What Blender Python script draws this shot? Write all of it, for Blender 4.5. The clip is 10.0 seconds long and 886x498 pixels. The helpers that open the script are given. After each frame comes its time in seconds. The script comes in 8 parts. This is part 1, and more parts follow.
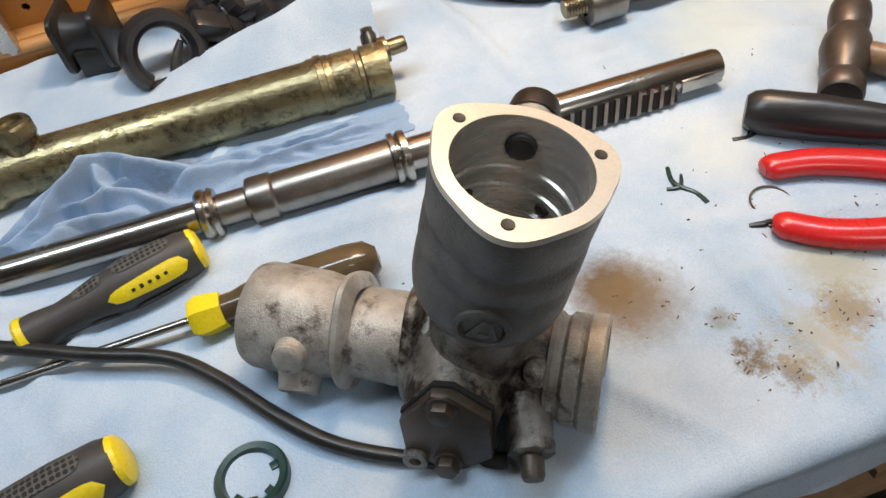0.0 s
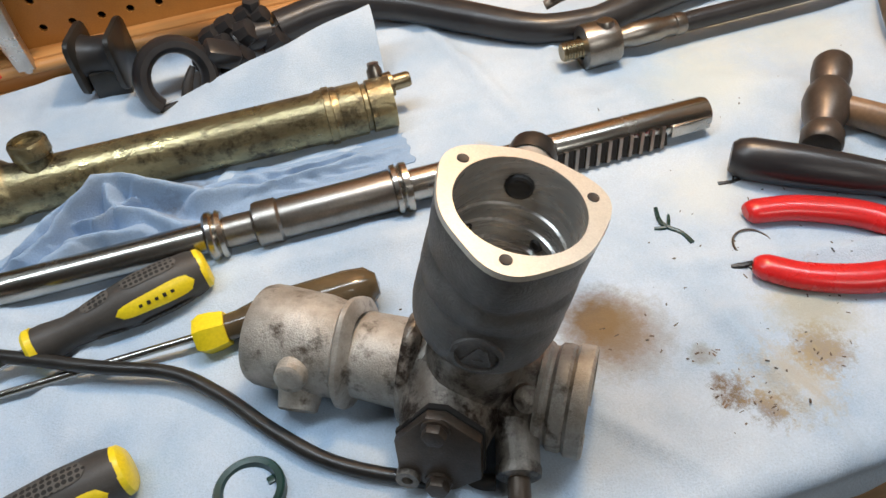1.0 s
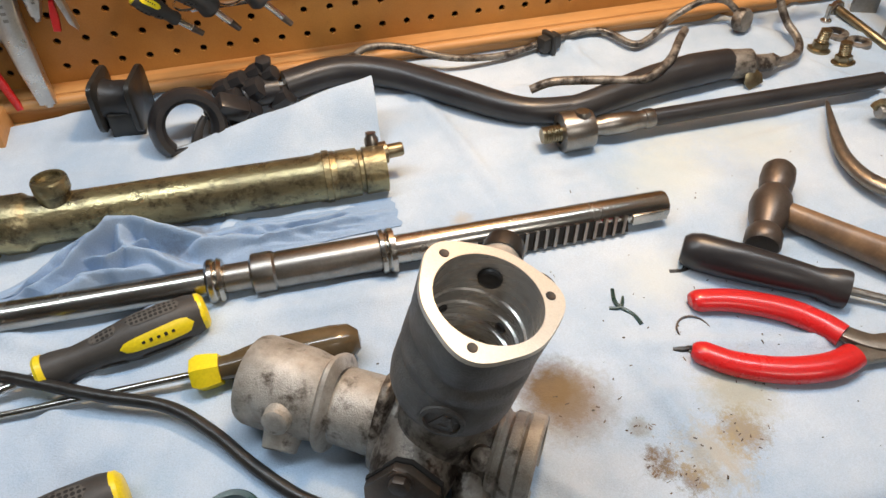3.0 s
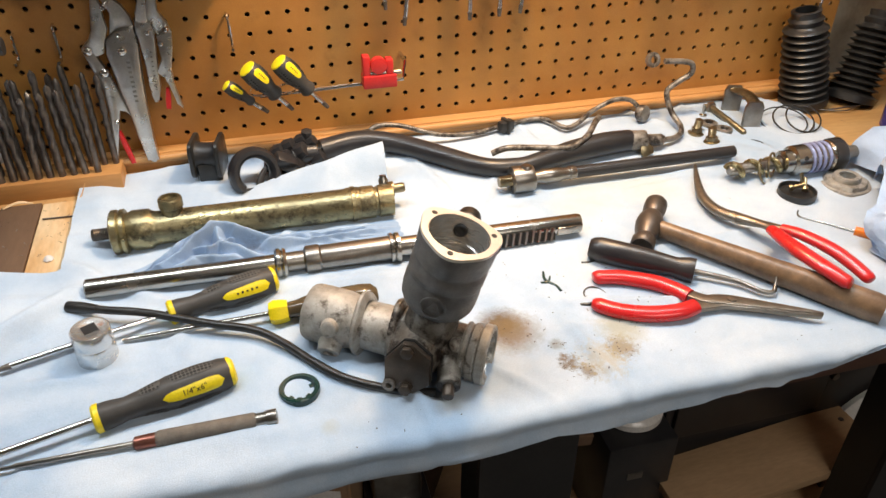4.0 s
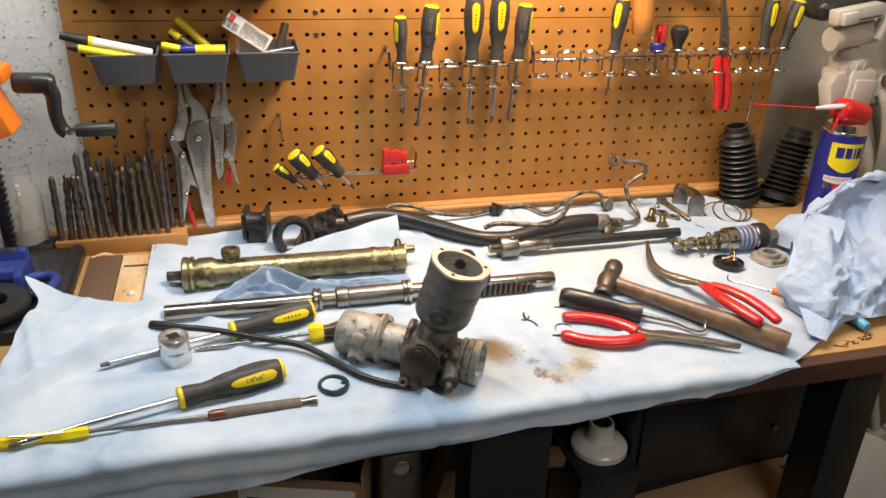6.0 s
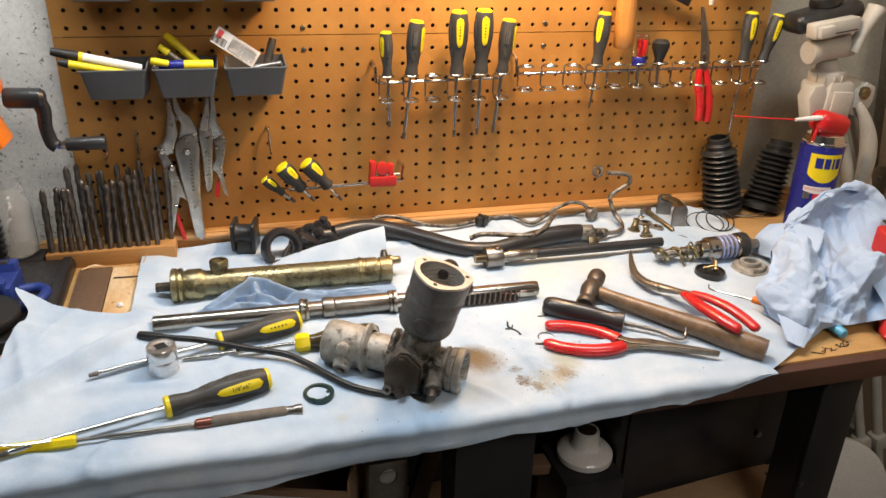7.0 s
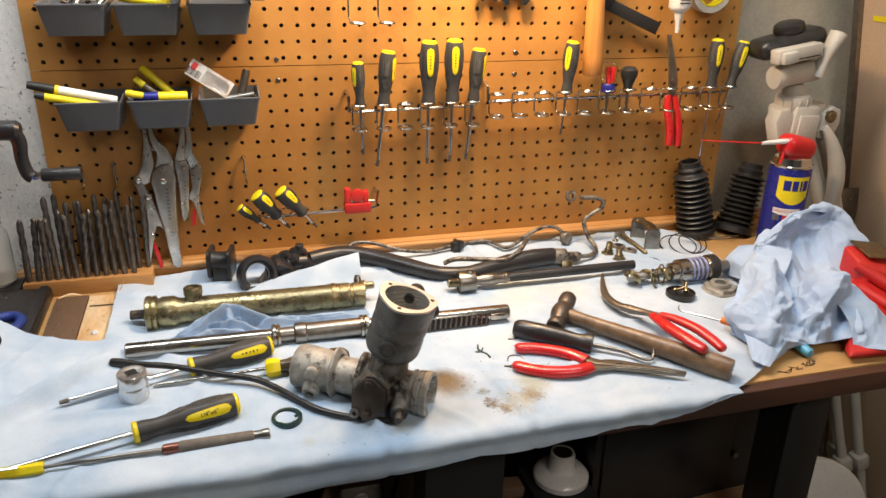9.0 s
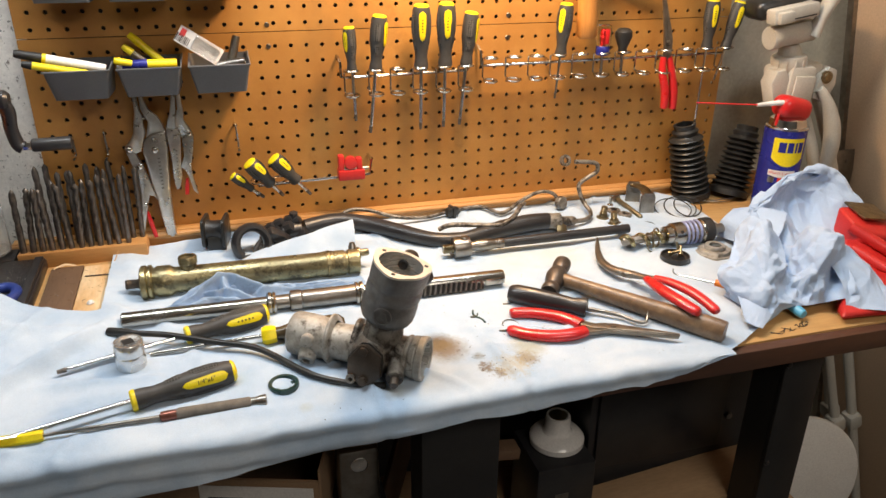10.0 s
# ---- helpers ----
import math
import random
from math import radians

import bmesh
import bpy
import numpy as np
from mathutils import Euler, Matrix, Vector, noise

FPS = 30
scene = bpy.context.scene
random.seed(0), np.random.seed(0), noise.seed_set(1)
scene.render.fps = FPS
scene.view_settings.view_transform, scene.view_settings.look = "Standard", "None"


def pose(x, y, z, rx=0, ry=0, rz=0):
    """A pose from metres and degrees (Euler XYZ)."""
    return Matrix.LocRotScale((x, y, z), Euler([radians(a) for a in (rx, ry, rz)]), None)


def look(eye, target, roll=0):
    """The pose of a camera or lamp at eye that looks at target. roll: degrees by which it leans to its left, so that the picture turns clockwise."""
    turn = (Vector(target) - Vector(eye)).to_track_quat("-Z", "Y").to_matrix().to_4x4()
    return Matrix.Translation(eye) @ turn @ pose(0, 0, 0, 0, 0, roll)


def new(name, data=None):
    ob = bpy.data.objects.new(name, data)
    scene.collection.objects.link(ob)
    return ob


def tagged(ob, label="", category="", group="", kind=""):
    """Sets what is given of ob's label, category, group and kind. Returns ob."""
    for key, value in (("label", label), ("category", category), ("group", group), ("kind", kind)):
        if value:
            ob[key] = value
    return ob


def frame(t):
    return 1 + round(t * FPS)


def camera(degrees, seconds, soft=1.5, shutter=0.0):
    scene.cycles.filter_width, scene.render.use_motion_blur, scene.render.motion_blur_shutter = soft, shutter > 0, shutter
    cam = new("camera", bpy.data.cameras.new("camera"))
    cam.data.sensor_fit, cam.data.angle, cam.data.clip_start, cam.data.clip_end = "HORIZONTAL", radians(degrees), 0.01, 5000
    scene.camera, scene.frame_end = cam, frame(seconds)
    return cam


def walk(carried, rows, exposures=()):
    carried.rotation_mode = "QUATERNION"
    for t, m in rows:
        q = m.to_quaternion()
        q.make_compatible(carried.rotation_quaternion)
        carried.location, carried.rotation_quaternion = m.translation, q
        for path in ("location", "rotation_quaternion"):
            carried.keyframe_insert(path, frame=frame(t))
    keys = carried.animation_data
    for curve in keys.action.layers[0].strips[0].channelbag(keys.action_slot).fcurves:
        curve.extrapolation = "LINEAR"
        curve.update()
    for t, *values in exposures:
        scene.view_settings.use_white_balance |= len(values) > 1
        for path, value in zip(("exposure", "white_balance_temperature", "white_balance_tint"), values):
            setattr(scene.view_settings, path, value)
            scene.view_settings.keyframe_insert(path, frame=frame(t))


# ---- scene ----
cam = camera(61.3, 10.0)
PATH = [
    (0, (0.005, -0.674, 1.299), (0.21, 0.677, -0.161), -11.6),
    (0.5, (0.0, -0.682, 1.312), (0.217, 0.687, -0.129), -10.1),
    (1, (-0.001, -0.685, 1.316), (0.25, 0.704, -0.102), -8.3),
    (1.5, (0.005, -0.676, 1.324), (0.286, 0.689, -0.111), -6.5),
    (2, (0.006, -0.678, 1.347), (0.318, 0.691, -0.077), -4.0),
    (2.5, (0.005, -0.685, 1.361), (0.319, 0.69, -0.057), -2.8),
    (3, (-0.004, -0.705, 1.375), (0.322, 0.712, 0.001), -1.6),
    (3.2, (-0.015, -0.734, 1.387), (0.334, 0.713, 0.052), -0.9),
    (4.3, (-0.108, -1.082, 1.487), (0.333, 0.566, 0.442), -0.1),
    (4.5, (-0.123, -1.126, 1.493), (0.313, 0.554, 0.498), -0.3),
    (5, (-0.154, -1.194, 1.49), (0.289, 0.527, 0.573), 0.7),
    (5.5, (-0.161, -1.213, 1.492), (0.31, 0.526, 0.624), 1.5),
    (7, (-0.15, -1.244, 1.502), (0.354, 0.513, 0.689), 1.7),
    (7.5, (-0.138, -1.253, 1.507), (0.36, 0.516, 0.719), 1.6),
    (8, (-0.131, -1.268, 1.51), (0.354, 0.522, 0.761), 1.5),
    (8.5, (-0.126, -1.272, 1.508), (0.373, 0.523, 0.779), 1.3),
    (9, (-0.116, -1.271, 1.507), (0.4, 0.511, 0.76), 1.1),
    (9.5, (-0.107, -1.271, 1.502), (0.416, 0.491, 0.712), 0.7),
    (10, (-0.111, -1.273, 1.505), (0.402, 0.474, 0.678), 0.5),
]
walk(cam, [(t, look(eye, target, roll)) for t, eye, target, roll in PATH],
     [(0, -0.29, 6080, 8), (2.5, -0.27, 6180, 9), (3.4, -0.15, 6380, 10), (4.4, 0.24, 6640, 10), (5.5, 0.15, 6640, 10), (7.0, 0.05, 6620, 10), (8.5, 0.00, 6620, 10), (10, 0.15, 6720, 10)])

# ---------- light ----------
world = bpy.data.worlds.new("room_air")
scene.world = world
world.use_nodes = True
world.node_tree.nodes["Background"].inputs[0].default_value = (1.0, 0.86, 0.70, 1)
world.node_tree.nodes["Background"].inputs[1].default_value = 0.065


def area_lamp(name, eye, target, sx, sy, watts, colour):
    data = bpy.data.lights.new(name, "AREA")
    data.shape, data.size, data.size_y, data.energy, data.color = "RECTANGLE", sx, sy, watts, colour
    ob = new(name, data)
    ob.matrix_world = look(eye, target)
    return ob


area_lamp("bench_tube_light", (0.02, -0.33, 1.98), (0.02, -0.29, 0.9), 1.45, 0.09, 13.3, (0.88, 0.95, 1.0))
area_lamp("warm_bulb_light", (0.27, -0.20, 1.74), (0.25, 0.0, 1.25), 0.10, 0.10, 7.2, (1.0, 0.62, 0.30))
# Unseen fill lamp, added to brighten front faces and the right end.
area_lamp("room_fill", (0.55, -1.95, 2.42), (0.55, -0.9, 0.5), 1.0, 0.6, 20.0, (1.0, 0.93, 0.84))

# ---------- materials ----------


def node(nt, kind, **values):
    n = nt.nodes.new(kind)
    for k, v in values.items():
        n.inputs[k].default_value = v
    return n


def mat(name, c1, c2=None, rough=0.5, metal=0.0, scale=40.0, fine=400.0, bump=0.1, stretch=(1, 1, 1), rvar=0.15, coat=0.0,
        contrast=(0.35, 0.65), third=None, third_at=(0.6, 0.72), third_scale=90.0, depth=0.0006):
    """Two colours mixed by a broad noise, a fine noise for grain and relief, and an optional third colour in patches."""
    m = bpy.data.materials.new(name)
    m.use_nodes = True
    nt = m.node_tree
    b = nt.nodes["Principled BSDF"]
    c2 = c2 or tuple(v * 0.7 for v in c1)
    tc = nt.nodes.new("ShaderNodeTexCoord")
    mp = nt.nodes.new("ShaderNodeMapping")
    mp.inputs["Scale"].default_value = stretch
    nt.links.new(tc.outputs["Object"], mp.inputs["Vector"])
    broad = node(nt, "ShaderNodeTexNoise", Scale=scale, Detail=6.0, Roughness=0.6)
    small = node(nt, "ShaderNodeTexNoise", Scale=fine, Detail=3.0, Roughness=0.6)
    for n in (broad, small):
        nt.links.new(mp.outputs["Vector"], n.inputs["Vector"])
    ramp = node(nt, "ShaderNodeMapRange")
    ramp.inputs["From Min"].default_value, ramp.inputs["From Max"].default_value = contrast
    nt.links.new(broad.outputs["Fac"], ramp.inputs["Value"])
    mix = nt.nodes.new("ShaderNodeMix")
    mix.data_type = "RGBA"
    mix.inputs["A"].default_value, mix.inputs["B"].default_value = (*c1, 1), (*c2, 1)
    nt.links.new(ramp.outputs["Result"], mix.inputs["Factor"])
    out = mix.outputs["Result"]
    if third:
        patch = node(nt, "ShaderNodeTexNoise", Scale=third_scale, Detail=5.0, Roughness=0.7)
        nt.links.new(tc.outputs["Object"], patch.inputs["Vector"])
        r3 = node(nt, "ShaderNodeMapRange")
        r3.inputs["From Min"].default_value, r3.inputs["From Max"].default_value = third_at
        nt.links.new(patch.outputs["Fac"], r3.inputs["Value"])
        mix3 = nt.nodes.new("ShaderNodeMix")
        mix3.data_type = "RGBA"
        mix3.inputs["B"].default_value = (*third, 1)
        nt.links.new(r3.outputs["Result"], mix3.inputs["Factor"])
        nt.links.new(out, mix3.inputs["A"])
        out = mix3.outputs["Result"]
    grain = nt.nodes.new("ShaderNodeMix")
    grain.data_type, grain.blend_type = "RGBA", "MULTIPLY"
    grain.inputs["Factor"].default_value = 0.35
    nt.links.new(out, grain.inputs["A"])
    g2 = node(nt, "ShaderNodeMapRange")
    g2.inputs["From Min"].default_value, g2.inputs["From Max"].default_value, g2.inputs["To Min"].default_value = 0.3, 0.7, 0.55
    nt.links.new(small.outputs["Fac"], g2.inputs["Value"])
    nt.links.new(g2.outputs["Result"], grain.inputs["B"])
    nt.links.new(grain.outputs["Result"], b.inputs["Base Color"])
    rr = node(nt, "ShaderNodeMapRange")
    rr.inputs["To Min"].default_value, rr.inputs["To Max"].default_value = max(0.04, rough - rvar), min(1.0, rough + rvar)
    nt.links.new(broad.outputs["Fac"], rr.inputs["Value"])
    nt.links.new(rr.outputs["Result"], b.inputs["Roughness"])
    b.inputs["Metallic"].default_value = metal
    b.inputs["Coat Weight"].default_value = coat
    if bump:
        bp = node(nt, "ShaderNodeBump", Strength=bump, Distance=depth)
        nt.links.new(small.outputs["Fac"], bp.inputs["Height"])
        nt.links.new(bp.outputs["Normal"], b.inputs["Normal"])
    return m


def glass(name, colour, rough=0.05, ior=1.45):
    m = bpy.data.materials.new(name)
    m.use_nodes = True
    b = m.node_tree.nodes["Principled BSDF"]
    b.inputs["Base Color"].default_value = (*colour, 1)
    b.inputs["Transmission Weight"].default_value = 1.0
    b.inputs["Roughness"].default_value, b.inputs["IOR"].default_value = rough, ior
    return m


M_PEG = mat("pegboard_hardboard", (0.50, 0.245, 0.060), (0.37, 0.165, 0.036), 0.48, 0, 7, 700, 0.2, rvar=0.14, third=(0.27, 0.115, 0.028), third_at=(0.56, 0.80), third_scale=9)
M_TRIM = mat("oiled_pine", (0.56, 0.30, 0.11), (0.42, 0.20, 0.06), 0.5, 0, 14, 260, 0.2, (0.12, 1, 1))
M_BENCH = mat("worn_plywood", (0.66, 0.42, 0.18), (0.50, 0.28, 0.10), 0.55, 0, 10, 200, 0.25, (0.15, 1, 1), third=(0.20, 0.11, 0.05), third_at=(0.66, 0.8), third_scale=30)
M_EDGE = mat("dark_varnished_edge", (0.105, 0.048, 0.030), (0.06, 0.03, 0.022), 0.45, 0, 20, 300, 0.15, (0.2, 1, 1), third=(0.30, 0.20, 0.14), third_at=(0.70, 0.8))
M_BROWN = mat("brown_stained_board", (0.16, 0.095, 0.055), (0.11, 0.065, 0.04), 0.6, 0, 12, 260, 0.2, (1, 0.2, 1))
M_SPLIT = mat("pale_split_wood", (0.58, 0.32, 0.12), (0.76, 0.58, 0.36), 0.6, 0, 22, 200, 0.3, (1, 0.25, 1))
M_PLY = mat("shelf_plywood", (0.50, 0.33, 0.19), (0.40, 0.255, 0.14), 0.6, 0, 9, 200, 0.2, (0.3, 1.2, 1))
M_PLASTER = mat("speckled_white_wall", (0.86, 0.84, 0.80), (0.78, 0.76, 0.72), 0.85, 0, 8, 160, 0.5, third=(0.26, 0.245, 0.23), third_at=(0.605, 0.64), third_scale=120, depth=0.002)
M_CONC = mat("grey_concrete", (0.48, 0.45, 0.365), (0.36, 0.335, 0.27), 0.85, 0, 6, 120, 0.5, third=(0.42, 0.40, 0.35), third_at=(0.66, 0.75), third_scale=60, depth=0.002)
M_PANEL = mat("tan_board", (0.62, 0.44, 0.29), (0.57, 0.40, 0.26), 0.6, 0, 3, 300, 0.08)
M_ROOM = mat("room_paint", (0.56, 0.55, 0.53), (0.50, 0.49, 0.47), 0.9, 0, 3, 150, 0.1)
M_FLOOR = mat("cement_floor", (0.14, 0.13, 0.12), (0.10, 0.095, 0.09), 0.8, 0, 5, 150, 0.3)
M_BLACK = mat("black_paint", (0.018, 0.018, 0.021), (0.030, 0.029, 0.030), 0.34, 0, 18, 300, 0.15, third=(0.10, 0.095, 0.09), third_at=(0.72, 0.78))
M_LEG = mat("charcoal_steel", (0.020, 0.020, 0.022), (0.028, 0.027, 0.027), 0.42, 0.2, 9, 300, 0.1)
M_MATTBLACK = mat("matt_black", (0.014, 0.013, 0.012), (0.020, 0.018, 0.017), 0.95, 0, 40, 400, 0.1, rvar=0.03)
M_POLISH = mat("bright_plated_steel", (0.84, 0.84, 0.83), (0.72, 0.72, 0.71), 0.25, 0.85, 40, 600, 0.04)
M_RUBBER = mat("black_rubber", (0.014, 0.014, 0.014), (0.026, 0.026, 0.025), 0.36, 0, 60, 600, 0.15)
M_CAST = mat("grey_cast_aluminium", (0.48, 0.46, 0.42), (0.29, 0.27, 0.235), 0.48, 0.35, 60, 900, 0.8, third=(0.075, 0.060, 0.045), third_at=(0.54, 0.70), third_scale=75)
M_CASTDARK = mat("dark_grey_casting", (0.205, 0.200, 0.192), (0.115, 0.110, 0.104), 0.44, 0.35, 42, 800, 1.0, third=(0.30, 0.29, 0.28), third_at=(0.66, 0.8), third_scale=40)
M_GRIME = mat("greasy_casting", (0.15, 0.13, 0.105), (0.30, 0.28, 0.25), 0.36, 0.35, 60, 700, 0.7, third=(0.030, 0.022, 0.017), third_at=(0.47, 0.60), third_scale=55)
M_RUST = mat("rusty_brown_steel", (0.110, 0.085, 0.065), (0.070, 0.055, 0.043), 0.42, 0.5, 60, 800, 0.4)
M_MACH = mat("machined_alloy", (0.78, 0.75, 0.67), (0.68, 0.65, 0.57), 0.34, 0.45, 40, 900, 0.08)
M_BORE = mat("turned_bore", (0.50, 0.49, 0.46), (0.36, 0.35, 0.33), 0.28, 0.55, 30, 500, 0.15, (1, 1, 8))
M_STEEL = mat("bright_steel", (0.50, 0.485, 0.45), (0.40, 0.385, 0.35), 0.24, 1.0, 40, 600, 0.06)
M_SATIN = mat("satin_nickel", (0.60, 0.585, 0.555), (0.48, 0.465, 0.44), 0.36, 0.75, 40, 600, 0.06)
M_CHROME = mat("chrome", (0.78, 0.78, 0.77), (0.70, 0.70, 0.69), 0.14, 1.0, 30, 500, 0.02, rvar=0.06)
M_GREYSTEEL = mat("brushed_grey_steel", (0.36, 0.335, 0.30), (0.27, 0.25, 0.225), 0.34, 1.0, 60, 700, 0.1)
M_DARKSTEEL = mat("dark_drill_steel", (0.20, 0.175, 0.155), (0.10, 0.088, 0.078), 0.38, 0.7, 80, 800, 0.2)
M_BRASS = mat("gold_zinc_plating", (0.50, 0.43, 0.23), (0.24, 0.205, 0.12), 0.31, 0.85, 34, 300, 0.9, (0.6, 1, 1), rvar=0.26, third=(0.095, 0.078, 0.05), third_at=(0.50, 0.66), third_scale=70)
M_GOLD = mat("yellow_zinc_bolt", (0.34, 0.285, 0.175), (0.20, 0.165, 0.105), 0.33, 0.95, 80, 700, 0.15)
M_KNURL = mat("knurled_dull_steel", (0.22, 0.195, 0.165), (0.15, 0.13, 0.11), 0.7, 0.3, 60, 1400, 1.0)
M_TOOLSTEEL = mat("oily_tool_steel", (0.29, 0.255, 0.21), (0.19, 0.165, 0.135), 0.34, 0.8, 50, 700, 0.15)
M_HANDLEWOOD = mat("oiled_dark_hickory", (0.26, 0.165, 0.095), (0.12, 0.075, 0.045), 0.38, 0, 38, 420, 0.25, (1, 1, 1), rvar=0.1)
M_LIGHTWOOD = mat("varnished_hickory", (0.60, 0.28, 0.075), (0.48, 0.20, 0.05), 0.35, 0, 30, 300, 0.1, (1, 1, 0.12))
M_NICKEL = mat("worn_nickel_plate", (0.66, 0.64, 0.60), (0.50, 0.48, 0.45), 0.30, 0.90, 45, 700, 0.12, third=(0.30, 0.28, 0.25), third_at=(0.62, 0.75), third_scale=60)
M_HAMMER = mat("browned_hammer_steel", (0.125, 0.104, 0.09), (0.08, 0.066, 0.056), 0.42, 0.6, 40, 600, 0.15)
M_GRIP = mat("grey_screwdriver_rubber", (0.052, 0.050, 0.047), (0.038, 0.036, 0.034), 0.55, 0, 60, 900, 0.2)
M_PAD = mat("dotted_grip_pad", (0.006, 0.006, 0.006), (0.012, 0.012, 0.012), 0.75, 0, 60, 900, 0.2)
pad = M_PAD.node_tree
dots = node(pad, "ShaderNodeTexVoronoi", Scale=300.0, Randomness=0.15)
pad.links.new(pad.nodes["Texture Coordinate"].outputs["Object"], dots.inputs["Vector"])
dot_ramp = node(pad, "ShaderNodeMapRange")
dot_ramp.inputs["From Min"].default_value, dot_ramp.inputs["From Max"].default_value = 0.36, 0.46
pad.links.new(dots.outputs["Distance"], dot_ramp.inputs["Value"])
dot_mix = pad.nodes.new("ShaderNodeMix")
dot_mix.data_type = "RGBA"
dot_mix.inputs["A"].default_value, dot_mix.inputs["B"].default_value = (0.006, 0.006, 0.006, 1), (0.075, 0.072, 0.066, 1)
pad.links.new(dot_ramp.outputs["Result"], dot_mix.inputs["Factor"])
pad.links.new(dot_mix.outputs["Result"], pad.nodes["Principled BSDF"].inputs["Base Color"])
M_YELLOW = mat("yellow_plastic", (0.86, 0.70, 0.015), (0.80, 0.62, 0.01), 0.38, 0, 20, 500, 0.05)
M_RED = mat("red_dipped_vinyl", (0.62, 0.020, 0.022), (0.52, 0.014, 0.016), 0.30, 0, 25, 500, 0.06, coat=0.2)
M_REDPL = mat("red_plastic", (0.62, 0.03, 0.025), (0.50, 0.02, 0.02), 0.4, 0, 20, 400, 0.05)
M_ORANGE = mat("orange_plastic", (0.90, 0.24, 0.02), (0.82, 0.20, 0.015), 0.4, 0, 20, 400, 0.05)
M_BLUE = mat("blue_enamel", (0.030, 0.060, 0.30), (0.022, 0.045, 0.22), 0.4, 0.1, 25, 500, 0.1, third=(0.35, 0.36, 0.38), third_at=(0.72, 0.8))
M_CANBLUE = mat("blue_can_print", (0.022, 0.028, 0.24), (0.018, 0.022, 0.20), 0.28, 0.1, 10, 300, 0.02)
M_CYAN = mat("light_blue_plastic", (0.10, 0.42, 0.66), (0.08, 0.36, 0.58), 0.4, 0, 20, 400, 0.05)
M_BIN = mat("grey_bin_plastic", (0.135, 0.140, 0.150), (0.115, 0.120, 0.128), 0.45, 0, 10, 500, 0.05)
M_TRIPOD = mat("grey_tripod_plastic", (0.55, 0.525, 0.46), (0.48, 0.455, 0.40), 0.45, 0, 12, 400, 0.06)
M_WHITE = mat("white_plastic", (0.80, 0.80, 0.78), (0.74, 0.74, 0.72), 0.35, 0, 10, 300, 0.03)
M_PORCELAIN = mat("white_porcelain", (0.78, 0.76, 0.74), (0.72, 0.70, 0.68), 0.16, 0, 10, 300, 0.01)
M_CARD = mat("brown_cardboard", (0.30, 0.19, 0.11), (0.25, 0.155, 0.09), 0.8, 0, 10, 300, 0.2)
M_PAPER = mat("white_label_paper", (0.72, 0.70, 0.68), (0.64, 0.62, 0.60), 0.7, 0, 12, 300, 0.1)
M_INK = mat("black_ink", (0.015, 0.015, 0.016), (0.02, 0.02, 0.02), 0.5, 0, 20, 300, 0.0)
M_COPPER = mat("coppered_collet", (0.30, 0.12, 0.09), (0.20, 0.08, 0.06), 0.35, 0.8, 60, 500, 0.1)
M_GREEN = mat("dark_green_rubber", (0.012, 0.048, 0.042), (0.008, 0.03, 0.027), 0.3, 0, 60, 500, 0.1)
M_BLUERING = mat("blue_seal", (0.33, 0.38, 0.62), (0.26, 0.30, 0.52), 0.3, 0.2, 40, 400, 0.05)
M_GLASS = glass("glare_whitened_glass", (0.98, 0.985, 0.975), 0.02, 1.33)
# A little white body colour stands in for the jar's reflections and haze.
M_GLASS.node_tree.nodes["Principled BSDF"].inputs["Transmission Weight"].default_value = 0.86
M_CLEAR = glass("clear_plastic", (0.93, 0.93, 0.92), 0.12, 1.35)
M_AMBER = mat("smoky_clear_handle", (0.115, 0.085, 0.045), (0.075, 0.055, 0.03), 0.22, 0, 30, 300, 0.02, coat=0.4)


